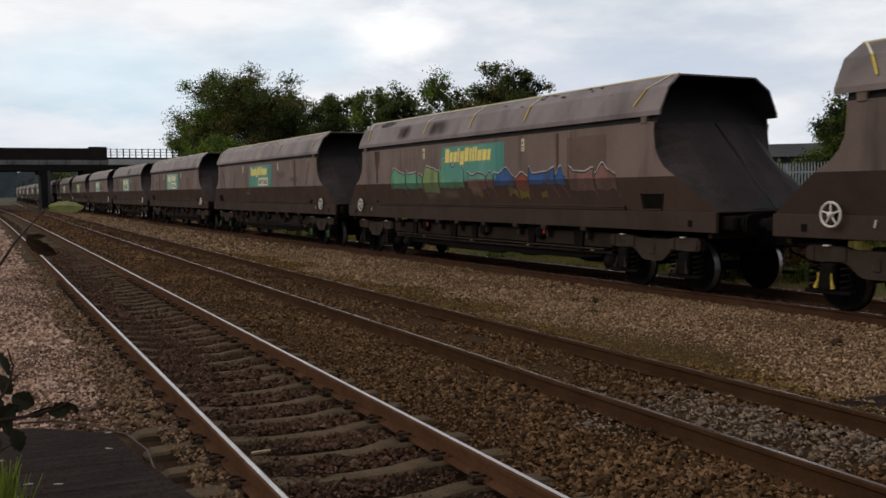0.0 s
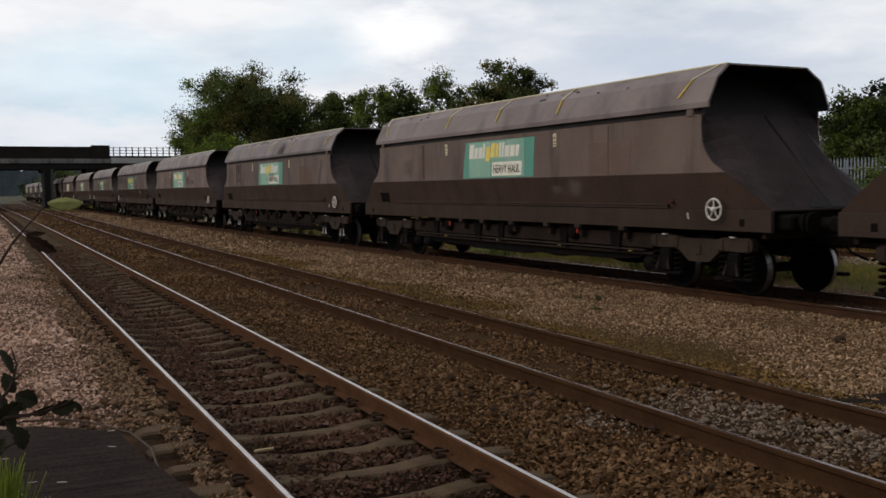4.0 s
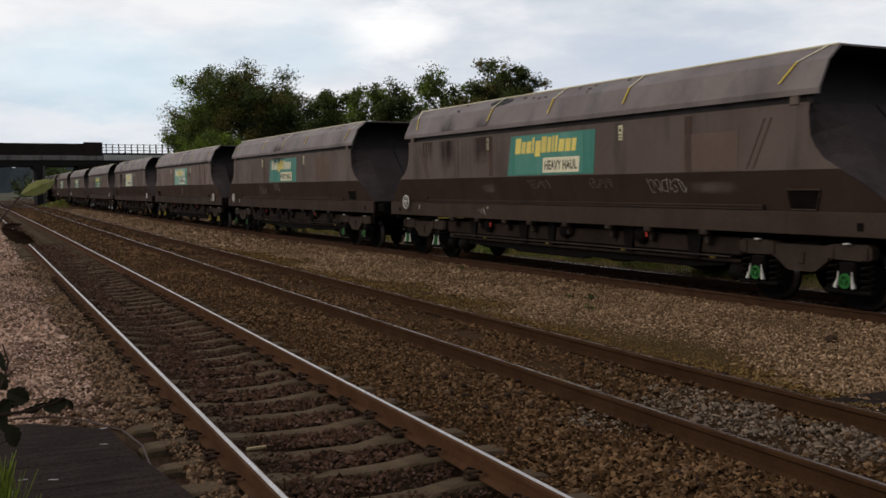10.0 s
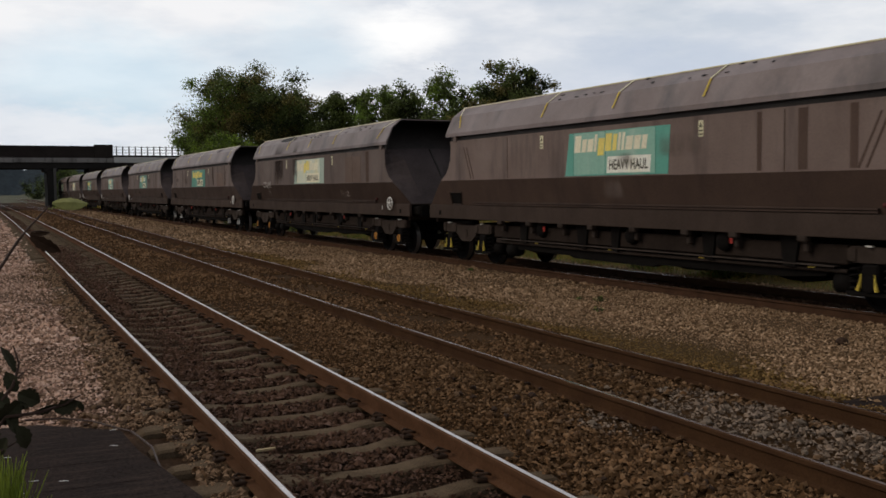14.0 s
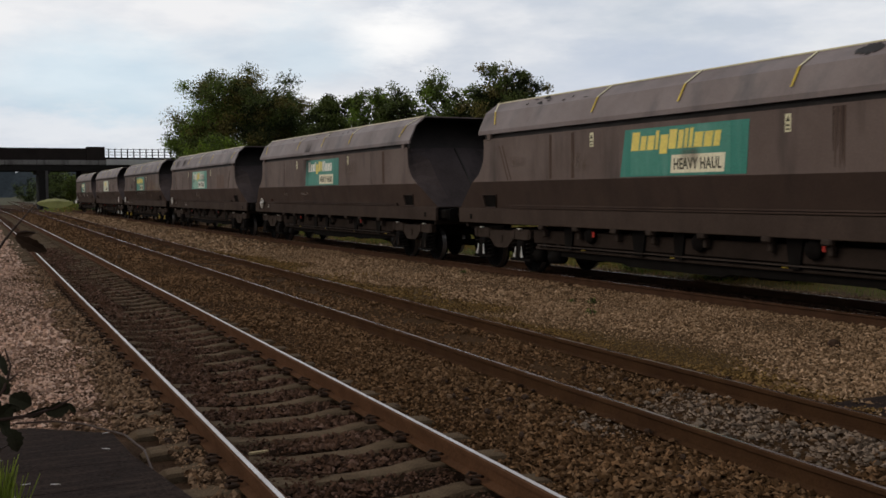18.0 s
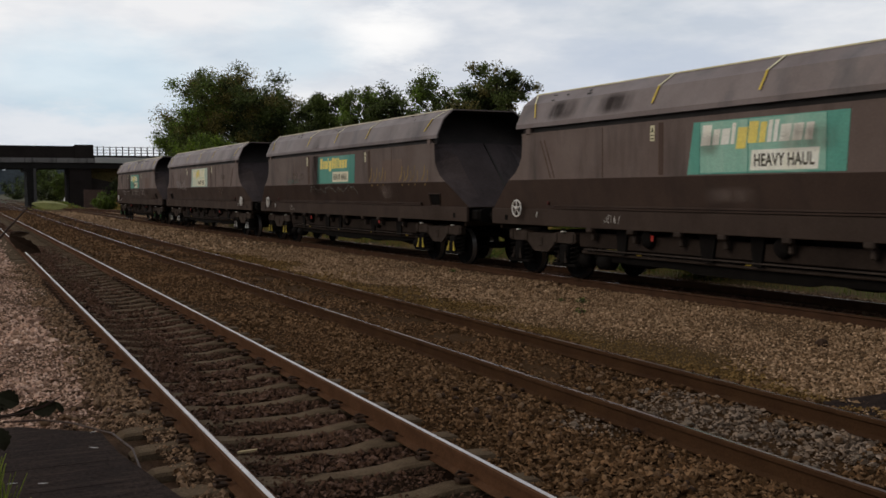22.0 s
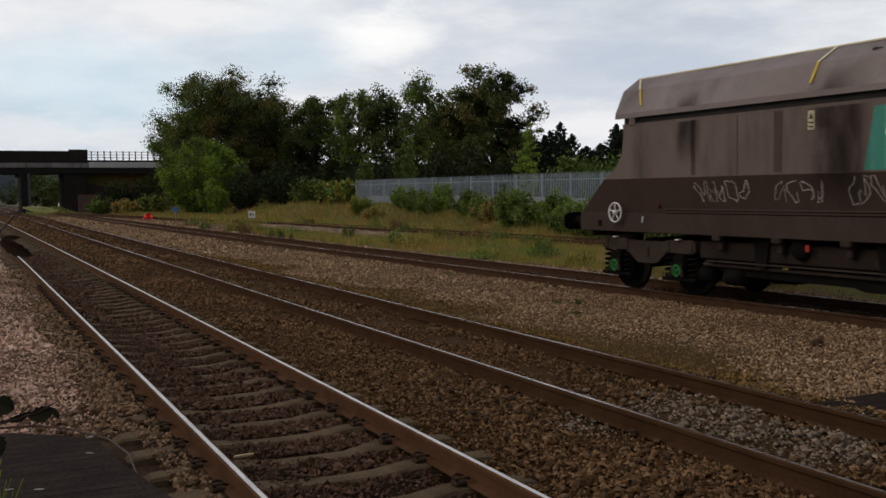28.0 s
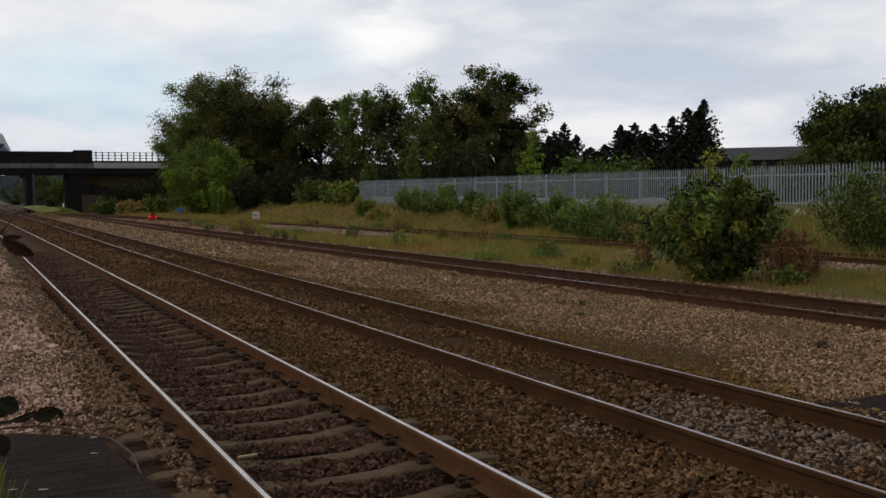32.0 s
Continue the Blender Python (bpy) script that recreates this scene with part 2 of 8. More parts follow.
bogie_dust = material("dusty_bogie_casting", (0.056, 0.042, 0.035), (0.03, 0.023, 0.019), 0.75, 0, 3, 40, 0.2, 0.5)
ledge_pale = material("pale_ledge_strip", (0.07, 0.056, 0.048), (0.02, 0.016, 0.014), 0.8, 0, 2.5, 40, 0.1, 0.6)
# some wagons are fairer or duskier than the rest: side, lower side, hood
LIVERY = {
    "usual": (paint, paint_low, paint_hood),
    "fair": (material("fairer_brown_paint", (0.175, 0.126, 0.109), (0.128, 0.091, 0.078), 0.74, 0, 0.9, 30, 0.05, 0.5, streak=((0.050, 0.035, 0.031), (3.0, 1.9, 0.30), 0.75), contrast=0.12), material("fairer_shaded_brown_paint", (0.079, 0.053, 0.042), (0.055, 0.037, 0.031), 0.74, 0, 0.9, 30, 0.05, 0.5, streak=((0.036, 0.026, 0.024), (3.0, 1.8, 0.4), 0.5), contrast=0.12), material("fairer_hood_paint", (0.166, 0.119, 0.109), (0.110, 0.077, 0.072), 0.57, 0, 0.8, 25, 0.04, 0.5, streak=((0.039, 0.029, 0.029), (1.5, 1.1, 0.5), 0.8), contrast=0.12)),
    "dusky": (material("dusky_brown_paint", (0.124, 0.090, 0.077), (0.091, 0.064, 0.055), 0.74, 0, 0.9, 30, 0.05, 0.5, streak=((0.035, 0.025, 0.022), (3.0, 1.9, 0.30), 0.75), contrast=0.12), material("dusky_shaded_brown_paint", (0.058, 0.039, 0.031), (0.040, 0.027, 0.023), 0.74, 0, 0.9, 30, 0.05, 0.5, streak=((0.026, 0.019, 0.018), (3.0, 1.8, 0.4), 0.5), contrast=0.12), material("dusky_hood_paint", (0.139, 0.100, 0.091), (0.092, 0.065, 0.060), 0.57, 0, 0.8, 25, 0.04, 0.5, streak=((0.033, 0.024, 0.024), (1.5, 1.1, 0.5), 0.8), contrast=0.12))}
paint_sole = material("dusty_solebar_paint", (0.064, 0.046, 0.038), (0.042, 0.031, 0.026), 0.74, 0, 1.2, 30, 0.08, 0.5, streak=((0.032, 0.024, 0.021), (1.600, 1.580, 0.474), 0.6), contrast=0.15)
paint_patch = material("faded_paint_patch", (0.165, 0.122, 0.104), (0.13, 0.094, 0.08), 0.74, 0, 1.5, 30, 0.05, 0.5, contrast=0.12)
# underframe brown with the shade beneath the wagon put into it
paint_under = material("shaded_underframe_paint", (0.035, 0.0255, 0.021), (0.018, 0.0135, 0.0112), 0.78, 0, 1.4, 30, 0.12, 0.5, contrast=0.2)
paint_streak = material("coal_streaked_paint", (0.1, 0.068, 0.056), (0.062, 0.042, 0.034), 0.65, 0, 1.0, 30, 0.03, 0.6, stretch=(1, 3, 0.5), contrast=0.12)
# near-black steel: coal crust, and shade painted under and inside the hood
coal_and_shade = material("coal_dark_shaded_steel", (0.022, 0.018, 0.017), (0.012, 0.011, 0.011), 0.7, 0, 1.3, 22, 0.12, 0.5, contrast=0.2)
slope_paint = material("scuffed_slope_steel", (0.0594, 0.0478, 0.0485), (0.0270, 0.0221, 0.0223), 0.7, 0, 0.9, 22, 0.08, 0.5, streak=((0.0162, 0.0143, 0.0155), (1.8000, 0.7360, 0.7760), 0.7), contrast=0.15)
bogie_steel = material("grimy_bogie_steel", (0.05, 0.038, 0.032), (0.03, 0.023, 0.019), 0.75, 0, 4, 50, 0.25, 0.5)
# near black, wheels too: the shade under the wagons is in the colour
black_steel = material("near_black_steel", (0.01, 0.009, 0.008), (0.006, 0.005, 0.005), 0.85, 0, 4, 50, 0.2, 0.5)
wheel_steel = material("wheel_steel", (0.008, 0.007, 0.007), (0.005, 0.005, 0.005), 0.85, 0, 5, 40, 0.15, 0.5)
bright_steel = material("bright_tread_steel", (0.4, 0.39, 0.38), (0.28, 0.27, 0.27), 0.35, 0.9, 8, 60, 0.05, 0.5)
white_paint = material("worn_white_paint", (0.74, 0.73, 0.7), (0.55, 0.53, 0.5), 0.6, 0, 6, 60, 0.05, 0.6)
yellow_paint = material("yellow_line_paint", (0.62, 0.46, 0.05), (0.45, 0.33, 0.06), 0.6, 0, 4, 60, 0.03, 0.6)
green_paint = material("bright_green_paint", (0.0216, 0.1632, 0.0287), (0.0144, 0.0816, 0.0189), 0.6, 0, 8, 60, 0.05, 0.6)
orange_paint = material("orange_paint", (0.50, 0.22, 0.03), (0.3, 0.13, 0.025), 0.6, 0, 8, 60, 0.05, 0.6)
dull_red = material("dull_red_paint", (0.09, 0.016, 0.014), (0.05, 0.012, 0.010), 0.7, 0, 8, 60, 0.03, 0.6)
red_paint = material("red_paint", (0.45, 0.03, 0.02), (0.3, 0.03, 0.02), 0.5, 0, 8, 60, 0.03, 0.6)
plate_yellow = material("pale_yellow_plate", (0.72, 0.68, 0.46), (0.55, 0.5, 0.34), 0.5, 0, 9, 60, 0.02, 0.6)
dark_ink = material("dark_lettering", (0.05, 0.05, 0.03), (0.08, 0.075, 0.05), 0.6, 0, 9, 60, 0.0)
teal = material("teal_vinyl", (0.012, 0.18, 0.13), (0.03, 0.215, 0.165), 0.42, 0, 1.6, 40, 0.02, 0.6, streak=((0.16, 0.34, 0.28), (1.0, 3.0, 0.5), 0.4))
teal_pale = material("bleached_teal_vinyl", (0.05, 0.28, 0.21), (0.12, 0.36, 0.28), 0.42, 0, 1.1, 40, 0.02, 0.6, streak=((0.36, 0.52, 0.44), (1.0, 2.2, 0.4), 0.5))
teal_mid = material("sun_faded_teal_panel", (0.03, 0.225, 0.165), (0.075, 0.28, 0.21), 0.42, 0, 1.4, 40, 0.02, 0.6, streak=((0.2, 0.40, 0.33), (1.0, 3.0, 0.5), 0.4))
vinyl_white = material("bleached_white_vinyl", (0.34, 0.46, 0.38), (0.42, 0.5, 0.42), 0.42, 0, 1.3, 40, 0.02, 0.6, streak=((0.2, 0.38, 0.31), (1.0, 2.2, 0.5), 0.7))
vinyl_bleached = material("bleached_board_panel", (0.20, 0.43, 0.33), (0.29, 0.50, 0.40), 0.42, 0, 1.5, 40, 0.02, 0.6, streak=((0.5, 0.6, 0.5), (1.0, 3.0, 0.4), 0.5))
vinyl_washed = material("cream_washed_board_panel", (0.66, 0.68, 0.55), (0.58, 0.64, 0.5), 0.42, 0, 1.5, 40, 0.02, 0.6, streak=((0.70, 0.60, 0.2), (1.0, 2.0, 0.4), 0.5))
vinyl_yellow = material("yellow_vinyl", (0.84, 0.70, 0.13), (0.74, 0.60, 0.16), 0.42, 0, 3, 40, 0.02, 0.5)
vinyl_cream = material("cream_vinyl", (0.82, 0.78, 0.58), (0.74, 0.68, 0.48), 0.42, 0, 3, 40, 0.02, 0.5)
vinyl_pale = material("bleached_cream_vinyl", (0.84, 0.85, 0.78), (0.78, 0.76, 0.62), 0.42, 0, 2, 40, 0.02, 0.5)

rail_rust = material("rusty_rail_side", (0.0684, 0.0360, 0.0209), (0.0399, 0.0220, 0.0143), 0.85, 0, 5, 60, 0.25, 0.5, contrast=0.25)
rail_warm = material("brown_rail_side", (0.094, 0.047, 0.025), (0.058, 0.029, 0.016), 0.85, 0, 3, 60, 0.2, 0.5, contrast=0.2)
rail_brown = material("dark_brown_rail_side", (0.0670, 0.0347, 0.0169), (0.0400, 0.0202, 0.0117), 0.9, 0, 3, 60, 0.2, 0.5, contrast=0.25)
rail_head = material("polished_rail_head", (0.54, 0.505, 0.49), (0.42, 0.385, 0.37), 0.33, 0.9, 3, 60, 0.02, 0.5)
rail_head_dull = material("dull_rail_head", (0.30, 0.24, 0.22), (0.2, 0.155, 0.135), 0.25, 0.85, 1.5, 60, 0.012, 0.6)
rail_head_rust = material("rusty_rail_head", (0.13, 0.088, 0.064), (0.08, 0.05, 0.036), 0.6, 0.3, 1.5, 60, 0.1, 0.6)
concrete = material("grimy_concrete_sleeper", (0.1352, 0.0966, 0.0618), (0.0465, 0.0317, 0.0194), 0.9, 0, 3, 70, 0.4, 0.6, contrast=0.35)
clip_rust = material("rusty_clip", (0.055, 0.032, 0.02), (0.03, 0.018, 0.012), 0.85, 0, 9, 90, 0.2)
ground_brown = trackbed("ballast_fines")
ground_grass = material("rough_grass_ground", (0.144, 0.102, 0.041), (0.072, 0.062, 0.024), 0.95, 0, 0.35, 12, 0.8, 0.5, contrast=0.45)
ground_far = material("far_ground", (0.07, 0.065, 0.035), (0.045, 0.05, 0.025), 0.95, 0, 0.03, 1.0, 0.5, 0.5, contrast=0.3)
stone_pink = material("pinkish_ballast", (0.4627, 0.2964, 0.2173), (0.2894, 0.1778, 0.1230), 0.9, 0, 0.5, 60, 0.3, 0.5, island=0.50, island_colours=((0.4863, 0.3080, 0.2396), (0.2319, 0.1440, 0.0986), (0.4155, 0.2741, 0.1950), (0.5561, 0.4086, 0.3328), (0.3468, 0.2053, 0.1442)))
stone_oily = material("oily_dark_ballast", (0.1042, 0.0529, 0.0312), (0.0426, 0.0230, 0.0144), 0.85, 0, 0.5, 60, 0.3, 0.5, island=0.75, island_colours=((0.0717, 0.0414, 0.0288), (0.1210, 0.0667, 0.0432), (0.0493, 0.0287, 0.0192), (0.0907, 0.0575, 0.0456)))
stone_brown = material("rust_brown_ballast", (0.1275, 0.0672, 0.0320), (0.0500, 0.0302, 0.0154), 0.9, 0, 0.55, 60, 0.3, 0.4, island=0.75, island_colours=((0.1112, 0.0560, 0.0230), (0.1438, 0.0806, 0.0371), (0.0592, 0.0336, 0.0166), (0.1703, 0.1053, 0.0589), (0.0857, 0.0459, 0.0218)))
stone_tan = material("tan_grey_ballast", (0.2829, 0.1758, 0.0996), (0.1768, 0.1142, 0.0576), 0.9, 0, 0.5, 60, 0.3, 0.5, island=0.60, island_colours=((0.2610, 0.1613, 0.0900), (0.1560, 0.0963, 0.0516), (0.3016, 0.1938, 0.1164), (0.1976, 0.1366, 0.0864), (0.3546, 0.2464, 0.1620)))
stone_moss = material("mossy_dirty_ballast", (0.157, 0.091, 0.034), (0.106, 0.065, 0.022), 0.9, 0, 0.6, 60, 0.3, 0.5, island=0.60, island_colours=((0.143, 0.083, 0.029), (0.092, 0.058, 0.019), (0.184, 0.115, 0.049), (0.129, 0.085, 0.028)))
stone_siding = material("dusty_siding_gravel", (0.33, 0.245, 0.18), (0.2, 0.142, 0.1), 0.9, 0, 0.8, 60, 0.3, 0.5, island=0.6)
stone_shoulder = material("soiled_shoulder_ballast", (0.1793, 0.1098, 0.0633), (0.0853, 0.0538, 0.0310), 0.9, 0, 0.8, 60, 0.3, 0.5, island=0.75, island_colours=((0.1879, 0.1187, 0.0725), (0.0940, 0.0560, 0.0322), (0.2452, 0.1624, 0.1069), (0.1318, 0.0806, 0.0471)))
stone_grey = material("pale_grey_ballast", (0.1804, 0.1353, 0.0992), (0.1082, 0.0771, 0.0541), 0.9, 0, 0.9, 60, 0.3, 0.5, island=0.60, island_colours=((0.1804, 0.1353, 0.0992), (0.0812, 0.0541, 0.0361), (0.2345, 0.1804, 0.1402), (0.1353, 0.0951, 0.0648)))
slab_rubber = material("dark_crossing_panel", (0.018, 0.0125, 0.011), (0.034, 0.0245, 0.021), 0.95, 0, 2.2, 38, 0.8, 0.5, contrast=0.6, streak=((0.075, 0.054, 0.043), (2.0, 14.0, 1.0), 0.35))
bark = material("bark", (0.06, 0.047, 0.035), (0.035, 0.028, 0.022), 0.9, 0, 3, 30, 0.5)
leaf_dark = material("dark_tree_leaves", (0.1104, 0.1437, 0.0352), (0.0552, 0.0736, 0.0198), 0.55, 0, 0.25, 3, 0, 0.5, island=0.55, translucent=0.3)
leaf_brown = material("browning_tree_leaves", (0.1812, 0.1536, 0.0418), (0.1063, 0.0960, 0.0297), 0.55, 0, 0.25, 3, 0, 0.5, island=0.55, translucent=0.3)
leaf_green = material("fresh_green_leaves", (0.165, 0.245, 0.034), (0.1, 0.16, 0.025), 0.6, 0, 0.4, 3, 0, 0.5, island=0.45, translucent=0.3)
leaf_willow = material("willow_leaves", (0.21, 0.30, 0.03), (0.10, 0.155, 0.02), 0.6, 0, 0.5, 3, 0, 0.4, island=0.45, translucent=0.3)
leaf_bush = material("shrub_leaves", (0.118, 0.165, 0.026), (0.05, 0.078, 0.016), 0.5, 0, 0.9, 4, 0, 0.5, island=0.55, translucent=0.28)
leaf_yellow = material("yellowing_leaves", (0.28, 0.25, 0.04), (0.15, 0.17, 0.035), 0.6, 0, 1.0, 4, 0, 0.5, island=0.4, translucent=0.3)
# leaves with shade put into their colour, for dim growth among trees and bushes
leaf_shaded = material("shaded_tree_leaves", (0.034, 0.044, 0.016), (0.017, 0.024, 0.01), 0.85, 0, 0.4, 3, 0, 0.5, island=0.5, translucent=0.15)
leaf_conifer = material("conifer_foliage", (0.018, 0.026, 0.014), (0.012, 0.018, 0.011), 0.7, 0, 0.5, 4, 0, 0.5, island=0.5)
grass_dry = material("dry_grass", (0.391, 0.258, 0.081), (0.241, 0.162, 0.052), 0.8, 0, 0.3, 4, 0, 0.5, island=0.3, translucent=0.25)
grass_green = material("green_grass", (0.181, 0.246, 0.041), (0.106, 0.150, 0.029), 0.7, 0, 0.3, 4, 0, 0.5, island=0.45, translucent=0.25)
grass_fresh = material("fresh_grass_blades", (0.30, 0.38, 0.05), (0.22, 0.28, 0.04), 0.6, 0, 4, 9, 0, 0.5, island=0.3, translucent=0.35)
weed_red = material("reddish_dock_stems", (0.2210, 0.1188, 0.0532), (0.1300, 0.0702, 0.0350), 0.8, 0, 1, 5, 0, 0.5, island=0.4)
bramble_leaf = material("bramble_leaf", (0.032, 0.036, 0.018), (0.030, 0.021, 0.014), 0.8, 0, 30, 90, 0.2, 0.5)
leaf_pale = material("pale_olive_leaf", (0.27, 0.27, 0.085), (0.19, 0.19, 0.06), 0.6, 0, 30, 90, 0.2, 0.5, translucent=0.25)
bramble_dead = material("withered_bramble_leaf", (0.062, 0.038, 0.024), (0.035, 0.022, 0.015), 0.85, 0, 30, 90, 0.2, 0.5)
bramble_stem = material("bramble_stem", (0.055, 0.031, 0.023), (0.032, 0.019, 0.014), 0.6, 0, 30, 90, 0.1)
galvanised = material("galvanised_steel", (0.2268, 0.2688, 0.3150), (0.1764, 0.2100, 0.2478), 0.55, 0.35, 1.2, 30, 0.05, 0.5)
galvanised_dull = material("dull_galvanised_rail", (0.3096, 0.3526, 0.4042), (0.2322, 0.2666, 0.3096), 0.6, 0.3, 1.5, 30, 0.05, 0.5)
white_wall = material("whitish_stacked_panels", (0.42, 0.43, 0.42), (0.3, 0.31, 0.31), 0.8, 0, 0.6, 15, 0.1, 0.5)
bridge_dark = material("sooty_bridge_brick", (0.034, 0.028, 0.026), (0.022, 0.018, 0.017), 0.9, 0, 0.5, 10, 0.3, 0.5)
bridge_concrete = material("stained_bridge_concrete", (0.25, 0.24, 0.235), (0.15, 0.143, 0.138), 0.85, 0, 0.5, 12, 0.15, 0.5, streak=((0.06, 0.056, 0.053), (1.2, 1, 0.3), 0.8))
bridge_pale = material("pale_bridge_concrete", (0.55, 0.55, 0.54), (0.45, 0.45, 0.44), 0.8, 0, 0.7, 12, 0.1, 0.5)
bridge_steel = material("dark_bridge_steel", (0.028, 0.026, 0.025), (0.019, 0.018, 0.0175), 0.7, 0, 1, 20, 0.1, 0.5)
pier_grey = material("grey_pier_concrete", (0.10, 0.097, 0.095), (0.065, 0.062, 0.06), 0.85, 0, 0.5, 15, 0.15, 0.5)
lorry_white = material("lorry_white", (0.88, 0.89, 0.9), (0.82, 0.83, 0.84), 0.35, 0, 0.8, 20, 0, 0.5, contrast=0.05)
lorry_blue = material("lorry_blue", (0.015, 0.025, 0.12), (0.02, 0.03, 0.13), 0.4, 0, 1, 20, 0, 0.5)
glass_dark = material("dark_cab_glass", (0.02, 0.024, 0.028), (0.015, 0.018, 0.02), 0.08, 0, 1, 20, 0, 0.5)
tyre = material("tyre_rubber", (0.018, 0.018, 0.018), (0.012, 0.012, 0.012), 0.85, 0, 5, 60, 0.1)
lamp_red = material("red_stop_lamp", (0.5, 0.01, 0.01), (0.4, 0.01, 0.01), 0.4, 0, 5, 50, 0, glow=((1.0, 0.03, 0.02), 0.6))
sign_blue = material("blue_sign_face", (0.06, 0.16, 0.35), (0.05, 0.13, 0.28), 0.5, 0, 4, 40, 0)
roof_dark = material("dark_felt_roof", (0.05, 0.05, 0.055), (0.035, 0.035, 0.04), 0.85, 0, 0.4, 8, 0.1)
hill_haze = material("distant_wooded_hill", (0.055, 0.068, 0.075), (0.04, 0.05, 0.06), 1.0, 0, 0.02, 0.3, 0, 0.5)
wood_pale = material("split_pale_wood", (0.42, 0.33, 0.19), (0.3, 0.23, 0.13), 0.8, 0, 20, 90, 0.1)

# soot, rust and dust give back hardly any sheen
for sooty in (paint, paint_low, paint_sole, paint_under, paint_patch, paint_streak, slope_paint, black_steel, bogie_steel, bogie_dust, ledge_pale, wheel_steel, ground_brown, ground_grass, stone_brown, stone_tan, stone_moss, stone_pink, stone_oily, stone_shoulder,
              rail_rust, rail_brown, rail_warm, concrete, bridge_dark, bridge_steel, slab_rubber, *LIVERY["fair"][:2], *LIVERY["dusky"][:2]):
    sooty.node_tree.nodes["Principled BSDF"].inputs["Specular IOR Level"].default_value = 0.03

# the wagons' paint keeps a faint sheen of the sky
for worn, sheen in ((paint, 0.4), (LIVERY["fair"][0], 0.4), (LIVERY["dusky"][0], 0.4), (paint_low, 0.1), (paint_hood, 0.8), (LIVERY["fair"][2], 0.8), (LIVERY["dusky"][2], 0.8)):
    worn.node_tree.nodes["Principled BSDF"].inputs["Specular IOR Level"].default_value = sheen

# ---------------------------------------------------------------- mesh tools


class Shape:
    """Collects vertices and faces of one mesh; every face has a material slot."""

    def __init__(self):
        self.v, self.f, self.s = [], [], []

    def add(self, verts, faces, slot=0):
        n = len(self.v)
        self.v += [tuple(p) for p in verts]
        self.f += [tuple(n + i for i in f) for f in faces]
        self.s += [slot] * len(faces)
        return self

    def box(self, x0, x1, y0, y1, z0, z1, slot=0, m=None, bevel=0.0):
        if bevel:
            b = bevel
            pts, faces = [], []
            for z, d in ((z0, b), (z0 + b, 0), (z1 - b, 0), (z1, b)):
                pts += [(x0 + d, y0 + b, z), (x0 + b, y0 + d, z), (x1 - b, y0 + d, z), (x1 - d, y0 + b, z),
                        (x1 - d, y1 - b, z), (x1 - b, y1 - d, z), (x0 + b, y1 - d, z), (x0 + d, y1 - b, z)]
            for r in range(3):
                for i in range(8):
                    j = (i + 1) % 8
                    faces.append((r * 8 + i, r * 8 + j, r * 8 + 8 + j, r * 8 + 8 + i))
            faces += [tuple(range(7, -1, -1)), tuple(range(24, 32))]
        else:
            pts = [(x0, y0, z0), (x1, y0, z0), (x1, y1, z0), (x0, y1, z0), (x0, y0, z1), (x1, y0, z1), (x1, y1, z1), (x0, y1, z1)]
            faces = [(3, 2, 1, 0), (4, 5, 6, 7), (0, 1, 5, 4), (1, 2, 6, 5), (2, 3, 7, 6), (3, 0, 4, 7)]
        if m is not None:
            pts = [m @ Vector(p) for p in pts]
        return self.add(pts, faces, slot)

    def prism(self, outline, place, depth, slot=0):
        """An outline of (a, b) pairs pushed out: place(a, b, d) gives the point at depth d, 0 or depth."""
        n = len(outline)
        pts = [place(a, b, 0) for a, b in outline] + [place(a, b, depth) for a, b in outline]
        faces = [tuple(range(n - 1, -1, -1)), tuple(range(n, 2 * n))]
        faces += [(i, (i + 1) % n, n + (i + 1) % n, n + i) for i in range(n)]
        return self.add(pts, faces, slot)

    def tube(self, path, radii, n=6, slot=0, caps=True):
        path = [Vector(p) for p in path]
        if not isinstance(radii, (list, tuple)):
            radii = [radii] * len(path)
        pts, faces = [], []
        side = None
        for i, p in enumerate(path):
            along = (path[min(i + 1, len(path) - 1)] - path[max(i - 1, 0)]).normalized()
            if side is None:
                side = along.orthogonal().normalized()
            side = (side - along * side.dot(along)).normalized()
            up = along.cross(side)
            for k in range(n):
                a = 2 * math.pi * k / n
                pts.append(p + (math.cos(a) * side + math.sin(a) * up) * float(radii[i]))
        for i in range(len(path) - 1):
            for k in range(n):
                faces.append((i * n + k, i * n + (k + 1) % n, (i + 1) * n + (k + 1) % n, (i + 1) * n + k))
        if caps:
            faces += [tuple(range(n - 1, -1, -1)), tuple((len(path) - 1) * n + k for k in range(n))]
        return self.add(pts, faces, slot)

    def lathe(self, profile, n=20, slot=0, axis="x", centre=(0, 0, 0), slots=None):
        """Turns (along, radius) pairs about an axis through the centre."""
        pts, faces = [], []
        cx, cy, cz = centre
        for a, r in profile:
            for k in range(n):
                t = 2 * math.pi * k / n
                p, q = r * math.cos(t), r * math.sin(t)
                pts.append((cx + a, cy + p, cz + q) if axis == "x" else (cx + p, cy + a, cz + q) if axis == "y" else (cx + p, cy + q, cz + a))
        base = len(self.v)
        self.v += pts
        for i in range(len(profile) - 1):
            for k in range(n):
                self.f.append(tuple(base + j for j in (i * n + k, i * n + (k + 1) % n, (i + 1) * n + (k + 1) % n, (i + 1) * n + k)))
                self.s.append(slots[i] if slots else slot)
        for i in (0, len(profile) - 1):
            self.f.append(tuple(base + i * n + k for k in range(n)))
            self.s.append(slot)
        return self

